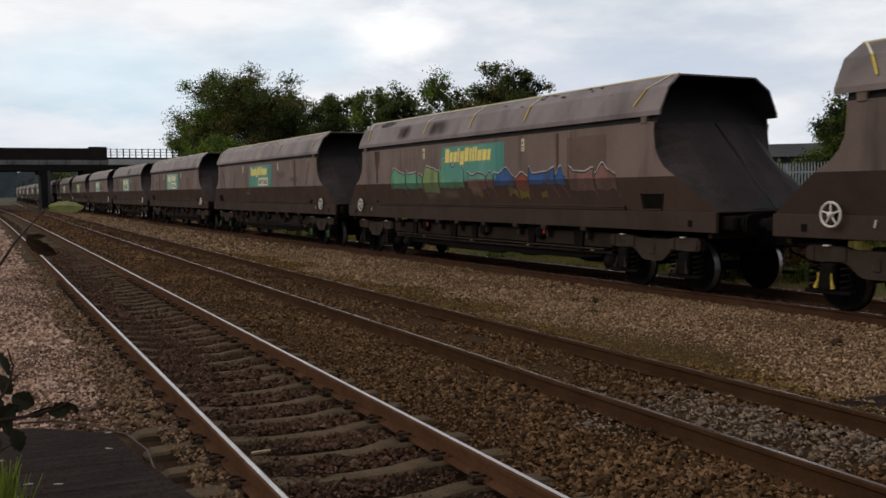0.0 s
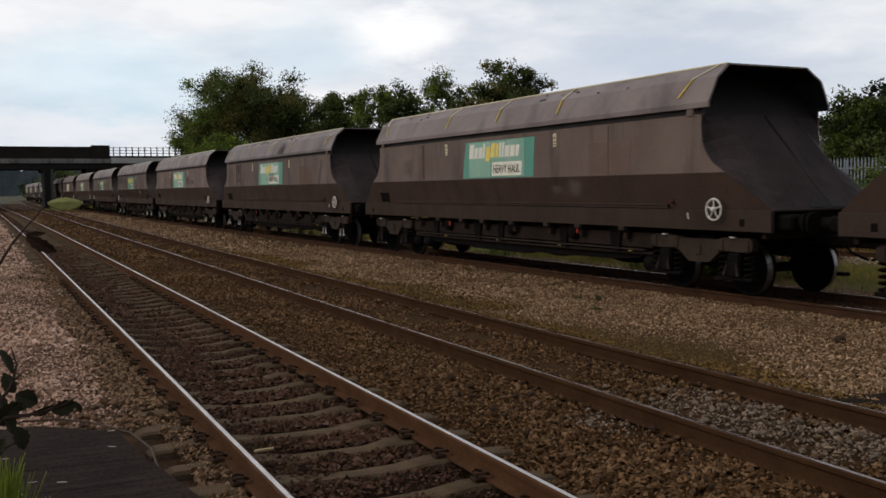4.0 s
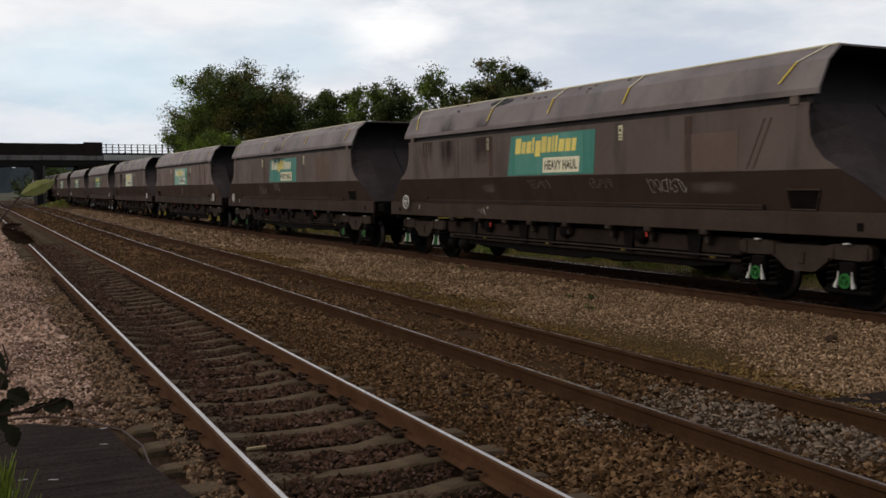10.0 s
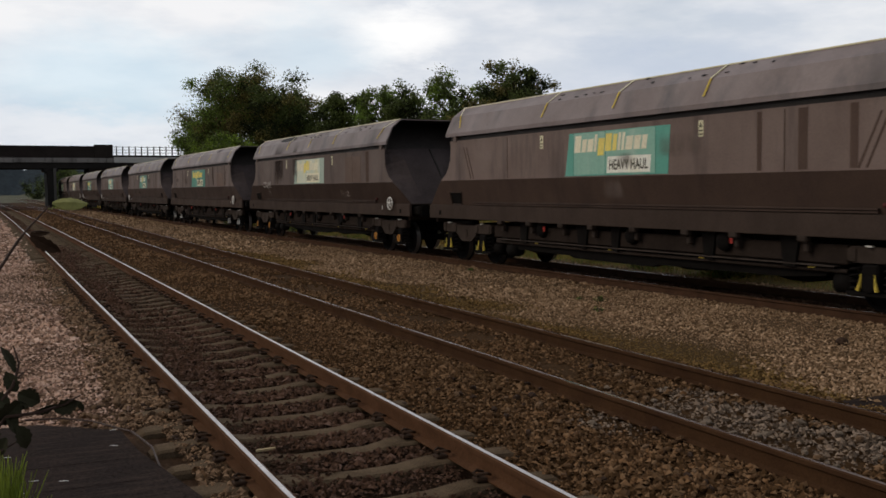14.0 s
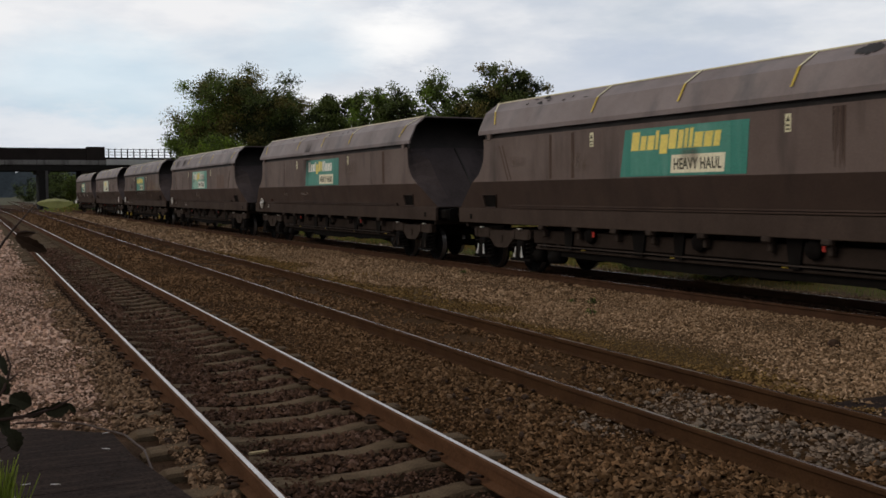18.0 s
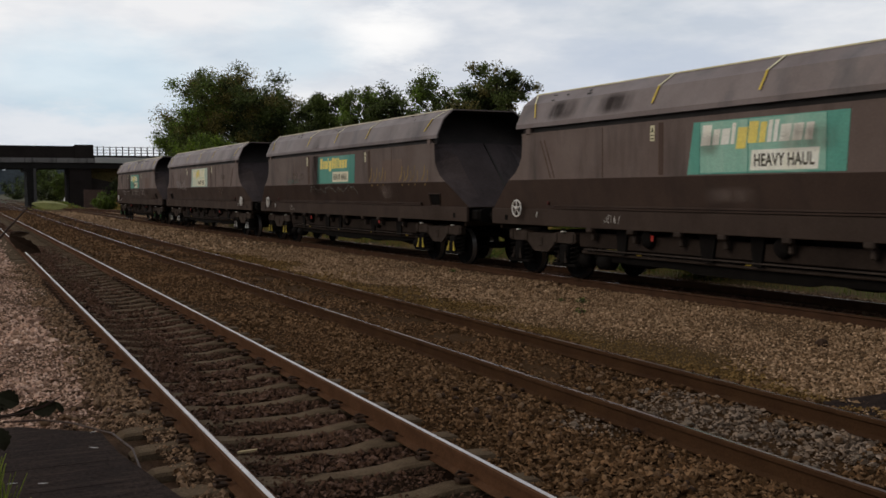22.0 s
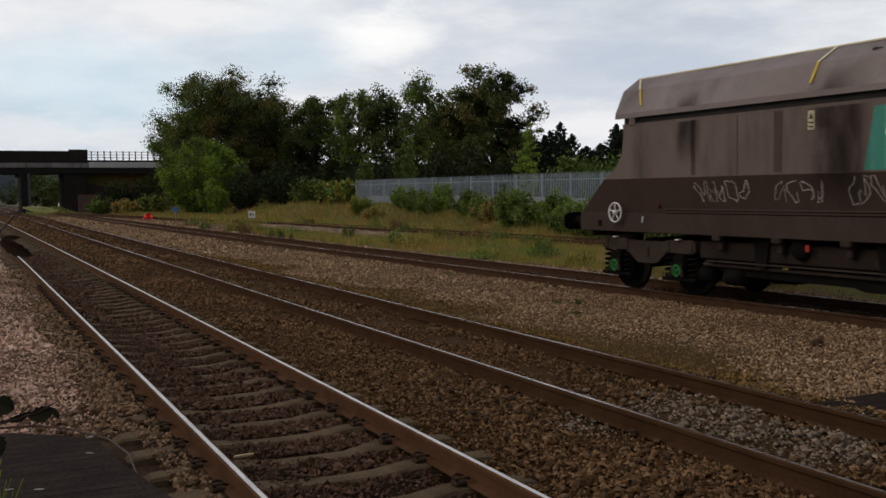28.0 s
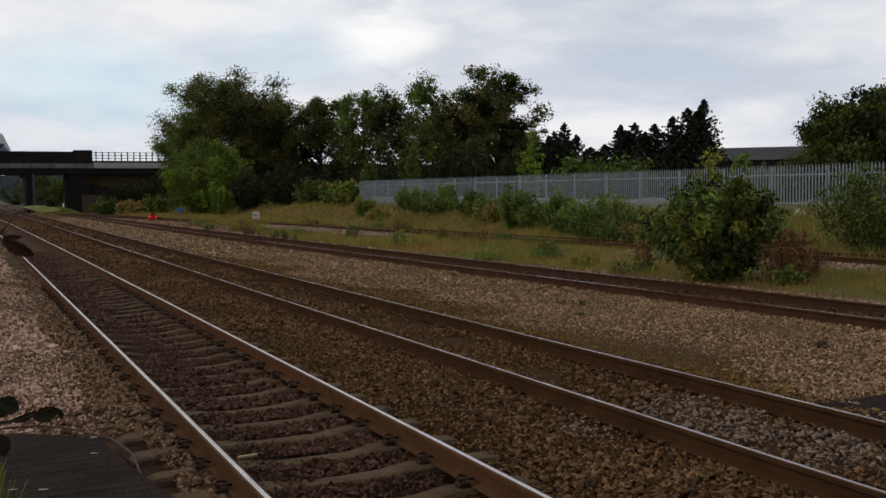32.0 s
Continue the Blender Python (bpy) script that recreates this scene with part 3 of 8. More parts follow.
    def mesh(self, name, mats, smooth=False):
        me = bpy.data.meshes.new(name)
        me.from_pydata(self.v, [], self.f)
        for m in mats if isinstance(mats, (list, tuple)) else [mats]:
            me.materials.append(m)
        me.polygons.foreach_set("material_index", self.s)
        if smooth:
            me.polygons.foreach_set("use_smooth", [True] * len(self.f))
        bm = bmesh.new()
        bm.from_mesh(me)
        bmesh.ops.recalc_face_normals(bm, faces=bm.faces)
        bm.to_mesh(me)
        bm.free()
        return me


def fast_mesh(name, verts, faces, mat):
    """A large mesh straight from arrays; all faces have the same number of corners."""
    verts, faces = np.asarray(verts, dtype=np.float32), np.asarray(faces, dtype=np.int32)
    me = bpy.data.meshes.new(name)
    k = faces.shape[1]
    me.vertices.add(len(verts))
    me.vertices.foreach_set("co", verts.ravel())
    me.loops.add(faces.size)
    me.loops.foreach_set("vertex_index", faces.ravel())
    me.polygons.add(len(faces))
    me.polygons.foreach_set("loop_start", np.arange(0, faces.size, k, dtype=np.int32))
    me.polygons.foreach_set("use_smooth", np.zeros(len(faces), dtype=bool))
    me.materials.append(mat)
    me.update(calc_edges=True)
    return me


def part(name, data, mats=None, parent=None, label="", smooth=False):
    """ONE mesh object under a thing or a part; data is a Shape or a ready mesh."""
    me = data.mesh(name, mats, smooth) if isinstance(data, Shape) else data
    ob = new(name, me)
    if parent is not None:
        ob.parent = parent
    if label:
        ob["label"] = label
    return ob


def thing(name, label, category, group="", kind="", at=None):
    ob = new(name)
    ob.empty_display_size = 0.2
    if at is not None:
        ob.matrix_basis = at
    return tagged(ob, label, category, group, kind)


# ---------------------------------------------------------------- the lines of the tracks
GAUGE = 1.505          # between the middles of the rail heads
LEVEL_3 = -0.05        # rail level of the train's track


def line_1(y):
    return 1.583 - 5.9e-5 * y * y if y > 0 else 1.583


def line_2(y):
    return 4.939 + 2.16e-5 * y * y if y > 0 else 4.939


def line_3(y):
    bend = 12 * (math.log1p(math.exp((y - 52.33) / 12)) if y < 300 else (y - 52.33) / 12)
    return 12.181 - 0.03286 * y + 0.02429 * bend


def line_4(y):
    if y > 62:
        k = min(1.0, (y - 62) / 62)
        return line_4(62) * (1 - k) ** 2 + 2 * (1 - k) * k * 13.6 + k * k * (line_3(124) - 0.02)
    return 22.3 - 0.055 * y


def ground_height(x, y):
    """Ballast near the tracks, then a rise to the fence."""
    over = min(1.0, max(0.0, (x - 22.6) / 5.2))
    z = -0.235 + 1.17 * over * over * (3 - 2 * over)
    if 3.4 < x < 7.6:
        z += 0.055 * min(1.0, (x - 3.4) / 0.5, (7.6 - x) / 0.5)
    if x > 14.2 and x < 21:
        z += 0.03
    if x < -1.5:
        z -= 0.25 * min(1.0, (-1.5 - x) / 3)
    return z

# ---------------------------------------------------------------- ground


def verge(y):
    """How much wider the gravel beside the loop runs towards the bridge."""
    return 2.6 * min(1.0, max(0.0, (y - 48) / 18))


def build_ground():
    xs = np.concatenate([[-3000, -800, -200, -60, -25], np.arange(-12, 40, 0.5), [45, 60, 90, 150, 300, 800, 3000]])
    ys = np.concatenate([[-3000, -800, -320, -120, -40], np.arange(-10, 60, 1.0), np.arange(60, 200, 4.0), [220, 300, 500, 1000, 3500]])
    verts, faces, slots = [], [], []
    for y in ys:
        for x in xs:
            near = -12 <= x < 40 and -10 <= y < 200
            bump = 0.035 * noise.noise((x * 0.9, y * 0.9, 0.3)) if near else 0
            if 14.5 < x < 32:
                bump += 0.10 * noise.noise((x * 0.35, y * 0.2, 4.0))
            verts.append((x, y, ground_height(x, y) + bump * (0.35 if x < 14 else 1)))
    w = len(xs)
    for j in range(len(ys) - 1):
        for i in range(w - 1):
            faces.append((j * w + i, j * w + i + 1, (j + 1) * w + i + 1, (j + 1) * w + i))
            x, y = (xs[i] + xs[i + 1]) / 2, (ys[j] + ys[j + 1]) / 2
            edge = line_3(y) + GAUGE + 1.3 + verge(y) + 0.5 * noise.noise((x * 0.5, y * 0.4, 9.0))
            if abs(x) > 60 or y > 210 or y < -60:
                slots.append(2)
            elif x > edge or x < -9:
                slots.append(1)
            else:
                slots.append(0)
    me = fast_mesh("ground", verts, faces, ground_brown)
    me.materials.append(ground_grass)
    me.materials.append(ground_far)
    me.polygons.foreach_set("material_index", slots)
    me.polygons.foreach_set("use_smooth", [True] * len(slots))
    return tagged(new("ground", me), "brown trackbed running into rough dry grass", "ground", kind="structure")


ground = build_ground()

# ---------------------------------------------------------------- tracks
RAIL = [(-0.035, -0.007), (-0.017, 0), (0.017, 0), (0.035, -0.007), (0.035, -0.036), (0.012, -0.05), (0.009, -0.135),
        (0.07, -0.15), (0.07, -0.16), (-0.07, -0.16), (-0.07, -0.15), (-0.009, -0.135), (-0.012, -0.05), (-0.035, -0.036)]


def rail_shape(centre, level, stations):
    s, n = Shape(), len(RAIL)
    pts, faces, slots = [], [], []
    for y in stations:
        wob = 0.004 * noise.noise((centre(0) * 3, y * 0.12, 1.0))
        pts += [(centre(y) + a + wob, y, level + b + wob) for a, b in RAIL]
    for j in range(len(stations) - 1):
        for i in range(n):
            k = (i + 1) % n
            faces.append((j * n + i, j * n + k, (j + 1) * n + k, (j + 1) * n + i))
            slots.append(1 if i == 1 else 0)
    s.v, s.f, s.s = pts, faces, slots
    s.add(pts[:n], [tuple(range(n))])
    s.add(pts[-n:], [tuple(range(n))])
    return s


def sleeper_shape(seed):
    """A cast concrete sleeper: deep rail seats, a waist between them, worn edges."""
    r = random.Random(seed)
    s = Shape()
    xs = [-1.26, -1.2, -0.95, -0.55, -0.3, 0, 0.3, 0.55, 0.95, 1.2, 1.26]
    tops = [-0.05, -0.012, 0, 0.0, -0.03, -0.038, -0.03, 0.0, 0, -0.012, -0.05]
    half = [0.10, 0.115, 0.118, 0.115, 0.10, 0.095, 0.10, 0.115, 0.118, 0.115, 0.10]
    pts = []
    for x, t, h in zip(xs, tops, half):
        j = [r.uniform(-0.006, 0.006) for _ in range(4)]
        pts += [(x, -h - 0.02, t - 0.2), (x, -h + j[0], t - 0.02), (x, -h + 0.02, t + j[1]), (x, h - 0.02, t + j[2]), (x, h + j[3], t - 0.02), (x, h + 0.02, t - 0.2)]
    faces = [(i * 6 + k, i * 6 + k + 1, i * 6 + k + 7, i * 6 + k + 6) for i in range(len(xs) - 1) for k in range(5)]
    faces += [tuple(range(5, -1, -1)), tuple((len(xs) - 1) * 6 + k for k in range(6))]
    return s.add(pts, faces)


def clip_shape():
    """A sprung rail clip in its cast shoulder."""
    s = Shape()
    s.box(0.06, 0.15, -0.045, 0.045, 0, 0.03, bevel=0.008)
    s.tube([(0.05, -0.05, 0.045), (0.1, -0.06, 0.06), (0.14, -0.03, 0.05), (0.12, 0.0, 0.03), (0.14, 0.04, 0.06), (0.08, 0.06, 0.065), (0.04, 0.03, 0.045)], 0.011, 5)
    return s


clip_mesh = clip_shape().mesh("rail_clip", [clip_rust])
sleeper_meshes = [sleeper_shape(i).mesh("sleeper", [concrete]) for i in range(6)]


def build_track(name, label, centre, level, head, reach, sleepers, sink, clips, web=None):
    track = thing(name, label, "railway track", "railway tracks", "structure")
    stations = [y for y in np.concatenate([np.arange(reach[0], -10, 20.0), np.arange(-10, 80, 2.0), np.arange(80, reach[1] + 0.1, 8.0)])]
    for side in (0, 1):
        part("rail", rail_shape(lambda y: centre(y) + side * GAUGE, level, stations), [web or rail_rust, head], track)
    r = random.Random(3)
    y, i = sleepers[0], 0
    while y < sleepers[1]:
        mid = centre(y) + GAUGE / 2
        ob = part("sleeper", sleeper_meshes[i % 6], parent=track)
        turn = math.degrees(-math.atan((centre(y + 1) - centre(y - 1)) / 2))
        ob.matrix_basis = pose(mid + r.uniform(-0.02, 0.02), y, level - 0.165 - sink + r.uniform(-0.012, 0.006), 0, 0, turn + r.uniform(-0.6, 0.6))
        if y < clips:
            for side in (0, 1):
                for turned in (0, 180):
                    c = part("rail_clip", clip_mesh, parent=track)
                    c.matrix_basis = pose(centre(y) + side * GAUGE, y, level - 0.163, 0, 0, turned)
        y += 0.65
        i += 1
    return track


build_track("track_1", "main line with bright rails on concrete sleepers", line_1, 0.0, rail_head, (-60, 320), (-7.75, 120.0), 0.0, 24.0, rail_warm)
build_track("track_2", "rusty running line with sleepers buried in ballast", line_2, 0.0, rail_head_dull, (-60, 320), (-7.75, 60.0), 0.035, 2.5, rail_brown)
build_track("track_3", "loop line with rusty rails under the coal train", line_3, LEVEL_3, rail_head_dull, (-330, 320), (4.0, 60.0), 0.04, 4.0)
siding = thing("track_4", "disused siding half lost in weeds", "railway track", "railway tracks", "structure")
for side in (0, 1):
    part("rail", rail_shape(lambda y: line_4(y) + side * GAUGE, 0.0, list(np.arange(10, 124.1, 3.0))), [rail_rust, rail_head_rust], siding)


def scatter(name, label, mat, boxes, keep, seed, lift=0.0):
    """Loose stones as one piece of stuff: low lumps with uneven corners. boxes: x0, x1, y0, y1, stones, size."""
    r = np.random.default_rng(seed)
    base = np.array([(1, 0, -0.35), (-1, 0, -0.35), (0, 1, -0.35), (0, -1, -0.35), (0, 0, 0.9)], dtype=np.float32)
    tris = np.array([(0, 2, 4), (2, 1, 4), (1, 3, 4), (3, 0, 4)])   # the buried underside is left open
    vs, fs, count = [], [], 0
    for x0, x1, y0, y1, n, size in boxes:
        p = np.stack([r.uniform(x0, x1, n), r.uniform(y0, y1, n)], 1)
        p = p[[keep(x, y) for x, y in p]]
        n = len(p)
        z = np.array([ground_height(x, y) for x, y in p]) + lift + 0.008 + r.uniform(0.0, 0.034, n)
        shape = base[None] * (1 + r.uniform(-0.35, 0.35, (n, 5, 3))) + r.uniform(-0.3, 0.3, (n, 5, 3))
        patchy = np.array([min(1.15, max(0.5, 0.9 + 0.9 * noise.noise((x * 0.7, y * 0.45, seed)))) for x, y in p])[:, None, None]
        shape *= (size * patchy * r.uniform(0.55, 1.25, (n, 1, 1))) * np.stack([r.uniform(0.7, 1.5, n), r.uniform(0.6, 1.1, n), r.uniform(0.5, 0.9, n)], 1)[:, None, :]
        a = r.uniform(0, 2 * math.pi, n)
        b = r.uniform(-0.6, 0.6, n)
        ca, sa, cb, sb = (f[:, None] for f in (np.cos(a), np.sin(a), np.cos(b), np.sin(b)))
        x, y, zz = shape[..., 0], shape[..., 1], shape[..., 2]
        y, zz = y * cb - zz * sb, y * sb + zz * cb
        x, y = x * ca - y * sa, x * sa + y * ca
        vs.append(np.stack([x + p[:, :1], y + p[:, 1:], zz + z[:, None]], 2).reshape(-1, 3))
        fs.append((np.arange(n)[:, None, None] * 5 + tris[None] + count).reshape(-1, 3))
        count += n * 5
    tagged(new(name, fast_mesh(name, np.concatenate(vs), np.concatenate(fs), mat)), label, "ballast", kind="stuff")


def clear_of_rails(x, y):
    for c in (line_1, line_2, line_3):
        for side in (0, 1):
            if abs(x - c(y) - side * GAUGE) < 0.075:
                return False
    return True


def on_sleeper(y):
    return abs((y - 2.0 + 0.325) % 0.65 - 0.325) < 0.125


def in_patch(x, y):
    if (x - 4.75) ** 2 / 0.10 + (y - 6.85) ** 2 / 0.22 < 0.6 + 1.2 * noise.noise((x * 9, y * 9, 6)):
        return True
    return (x - 5.72) ** 2 / 0.75 + (y - 6.3) ** 2 / 2.6 < 0.8 + 1.3 * noise.noise((x * 1.7, y * 1.7, 3)) + 0.6 * noise.noise((x * 13, y * 13, 8))


def by_rail(x, y):
    return x > line_1(y) - 0.42 + 0.4 * noise.noise((x * 2, y * 0.9, 4)) + 0.55 * noise.noise((x * 17, y * 17, 2)) - max(0.0, 10.5 - y) * 0.13


def keep_left(x, y):
    return not by_rail(x, y) and keep_side(x, y)


def keep_side(x, y):
    return clear_of_rails(x, y) and x < line_1(y) - 0.07 and not (x < 1.25 and y < 8.6) and not (on_sleeper(y) and x > 1.15 and noise.noise((x * 3, y * 3, 0)) > 0.32)


def half_of_line(x, y):
    """0 at the first line's left rail, 1 at its right rail, with an uneven middle."""
    return (x - line_1(y)) / GAUGE + 0.12 * noise.noise((x * 0.8, y * 0.5, 9))


def bared(x, y):
    """The sleepers lie bare towards the right rail; further off, oily stones bury their other half."""
    u = half_of_line(x, y)
    return 0.08 + 0.4 * (u - 0.4) - (0.5 if u < 0.42 else 0.1) * min(1.0, max(0.0, (y - 9.5) / 3.0)) + (0.22 if u > 0.6 else 0.0)


def keep_four(x, y):
    return clear_of_rails(x, y) and line_1(y) < x < line_1(y) + GAUGE and (not on_sleeper(y) or noise.noise((x * 2.5, y * 2.5, 7)) > bared(x, y))


def bare(x, y):
    """Dirt with few stones inside the second line."""
    return line_2(y) < x < line_2(y) + GAUGE and noise.noise((x * 1.6, y * 0.7, 5)) + 0.6 * noise.noise((x * 21, y * 21, 3)) > 0.12


def keep_brown(x, y):
    return not bare(x, y) and clear_of_rails(x, y) and line_1(y) + GAUGE < x < line_2(y) + GAUGE + 0.6 and not in_patch(x, y) and not (on_sleeper(y) and x < line_1(y) + GAUGE + 0.4)


def in_loop(x, y):
    return line_3(y) < x < line_3(y) + GAUGE


def keep_tan(x, y):
    return not in_loop(x, y) and clear_of_rails(x, y) and line_2(y) + GAUGE + 0.2 < x < line_3(y) + GAUGE + 1.25 + verge(y) and not in_patch(x, y) and not (7.0 < x < 9.0 and y < 6.7 and noise.noise((x * 3, y * 3, 6)) < 0.12)


scatter("ballast", "pinkish clean ballast of the line's shoulder", stone_pink, [(-3.0, 1.7, 5, 14, 21000, 0.036), (-3.5, 1.6, 14, 30, 20000, 0.036), (-4, 1.6, 30, 60, 6000, 0.07), (-5, 1.5, 60, 120, 5000, 0.1)], keep_left, 1, 0.015)
scatter("ballast", "soiled brown ballast at the rail's foot", stone_shoulder, [(-0.5, 1.7, 5, 14, 28000, 0.03), (-0.2, 1.6, 14, 30, 14000, 0.034)], lambda x, y: by_rail(x, y) and keep_side(x, y), 11, 0.035)
scatter("ballast", "coal-blackened ballast inside the loop line", stone_oily, [(10.5, 13.6, 5, 34, 16000, 0.035), (8.5, 12.0, 34, 70, 4000, 0.06)], lambda x, y: in_loop(x, y) and clear_of_rails(x, y), 12)
scatter("ballast", "dark oily ballast between the rails", stone_oily, [(1.5, 3.3, 5, 16, 20000, 0.027), (1.4, 3.2, 16, 40, 11000, 0.038), (1.0, 3.2, 40, 120, 6000, 0.07)], lambda x, y: keep_four(x, y) and half_of_line(x, y) < 0.42, 2, 0.03)
scatter("ballast", "dark oily ballast sunk between the bare sleepers", stone_oily, [(1.5, 3.3, 5, 16, 20000, 0.027), (1.4, 3.2, 16, 40, 9000, 0.034)], lambda x, y: keep_four(x, y) and half_of_line(x, y) >= 0.42, 15, 0.013)
scatter("ballast", "rusty brown ballast between the lines", stone_brown, [(3.0, 7.2, 4.5, 14, 42000, 0.026), (2.9, 7.2, 14, 30, 26000, 0.035), (2.9, 7.2, 30, 60, 7000, 0.07), (2.6, 7.4, 60, 120, 5000, 0.1)], keep_brown, 3)
def mossy(x, y):
    return x < line_2(y) + GAUGE + 1.5 + 1.3 * noise.noise((x * 0.5, y * 0.35, 8)) + 0.7 * noise.noise((x * 15, y * 15, 1))


scatter("ballast", "dirty mossy ballast along the second line", stone_moss, [(6.5, 9.6, 5, 16, 26000, 0.021), (6.5, 9.6, 16, 34, 13000, 0.033)], lambda x, y: mossy(x, y) and keep_tan(x, y), 14)
scatter("ballast", "tan grey ballast beside the loop line", stone_tan, [(6.5, 15.0, 5, 16, 66000, 0.024), (6.5, 14.8, 16, 34, 38000, 0.035), (6.3, 14.5, 34, 70, 9000, 0.07), (6.0, 15.0, 70, 110, 6000, 0.10)], lambda x, y: not (y < 34 and mossy(x, y)) and keep_tan(x, y), 4)
scatter("ballast", "pale gravel along the disused siding", stone_siding, [(15.5, 22.6, 10, 66, 26000, 0.045)], lambda x, y: line_4(y) - (1.9 if y < 30 else 2.8) - 0.5 * noise.noise((x, y * 0.5, 2)) < x < line_4(y) - 0.1 and (y < 27 or y > 42), 6, 0.05)
scatter("ballast", "pale fresh ballast patch", stone_grey, [(4.3, 7.2, 4.0, 9.0, 8500, 0.026)], lambda x, y: clear_of_rails(x, y) and in_patch(x, y), 5)

# larger loose stones lying on the ballast nearest the crossing


def lump_shape(seed):
    """A broken stone: a box-like lump with uneven corners and chipped faces."""
    r = random.Random(seed)
    s = Shape()
    pts = []
    for z, k in ((-0.5, 0.75), (0.1, 1.0), (0.55, 0.6)):
        for i in range(6):
            a = i * math.pi / 3 + r.uniform(-0.35, 0.35)
            q = k * r.uniform(0.7, 1.15)
            pts.append((q * math.cos(a), q * math.sin(a) * 0.75, z * r.uniform(0.8, 1.2)))
    faces = [(j * 6 + i, j * 6 + (i + 1) % 6, j * 6 + 6 + (i + 1) % 6, j * 6 + 6 + i) for j in range(2) for i in range(6)] + [tuple(range(5, -1, -1)), tuple(range(12, 18))]
    return s.add(pts, faces)


loose = [material("loose_stone_" + n, c, tuple(v * 0.6 for v in c), 0.9, 0, 8, 60, 0.3, 0.5) for n, c in
         (("grey", (0.19, 0.147, 0.11)), ("dun", (0.17, 0.106, 0.062)), ("brown", (0.105, 0.057, 0.027)), ("dark", (0.05, 0.03, 0.02)))]
lumps = [[lump_shape(20 + i).mesh("stone", [m]) for i in range(5)] for m in loose]
r = random.Random(31)
placed = 0
while placed < 290:
    left = r.random() < 0.35
    x, y = (r.uniform(0.4, 1.5), r.uniform(6.2, 10.0)) if left else (r.uniform(3.15, 7.0), r.uniform(5.0, 9.5))
    if not clear_of_rails(x, y) or (x < 1.25 and y < 8.7):
        continue
    patch = in_patch(x, y)
    kind = r.choice((0, 0, 0, 1)) if patch else r.choice((1, 1, 2, 3)) if left else r.choice((1, 2, 2, 2, 3))
    size = r.uniform(0.028, 0.05)
    ob = part("stone", r.choice(lumps[kind]), None, ground)
    ob.matrix_basis = pose(x, y, ground_height(x, y) + 0.045 + (0.02 if left else 0.0), r.uniform(-25, 25), r.uniform(-25, 25), r.uniform(0, 360)) @ Matrix.Diagonal((size, size, size * r.uniform(0.6, 0.9), 1))
    placed += 1

# crossing panels beside the lines
panel = thing("crossing_panel", "dark worn rubber crossing panel beside the rail", "panel", "crossing panels", "structure")
s = Shape()
s.prism([(-3.0, 1.0), (1.16, 1.0), (1.16, 6.2), (1.05, 6.9), (0.95, 7.5), (0.9, 8.25), (0.3, 8.76), (-3.0, 8.72)], lambda a, b, d: (a, b, -0.26 + d), 0.16)
part("slab", s, [slab_rubber], panel)
s = Shape()
for y in (3.2, 4.1, 5.0, 5.9, 6.75, 7.35):
    s.box(-2.9, 0.86, y, y + 0.025, -0.102, -0.098)
part("ridge", s, [slab_rubber], panel)
r = random.Random(11)
s = Shape()
for k in range(18):
    x, y, ang = r.uniform(-0.5, 0.85), r.uniform(4.8, 8.3), r.uniform(-30, 30)
    s.prism([(-0.03, 0), (0.01, -0.005), (0.035, 0.001), (0.0, 0.006)], lambda a, b, d: tuple(pose(x, y, -0.0995, 0, 0, ang) @ Vector((a, b, d))), 0.003)
part("paint_fleck", s, [white_paint], panel, "flaked white paint marks")
panel = thing("crossing_panel", "dark crossing panel edge in the ballast", "panel", "crossing panels", "structure")
part("slab", Shape().box(7.15, 9.5, 3.5, 6.72, -0.25, -0.185, bevel=0.01), [slab_rubber], panel)
# split wood on the sleepers
chip = tagged(part("wood_splinter", Shape().prism([(0, 0), (0.16, 0.01), (0.17, 0.035), (0.02, 0.04)], lambda a, b, d: (a, b, d), 0.015), [wood_pale]), "pale split piece of wood lying on a sleeper", "wood")
chip.matrix_basis = pose(1.78, 7.32, -0.165, 0, 0, 3)
cable = tagged(part("cable", Shape().tube([(0.2, 8.95, -0.09), (0.5, 8.85, -0.085), (0.72, 8.62, -0.085), (0.98, 8.15, -0.10), (1.07, 7.7, -0.13), (1.05, 7.1, -0.17), (1.1, 6.6, -0.2)], 0.009, 6), [bramble_stem]), "thin dark cable trailing over the panel edge", "cable")

# ---------------------------------------------------------------- road bridge
BY = 145.0


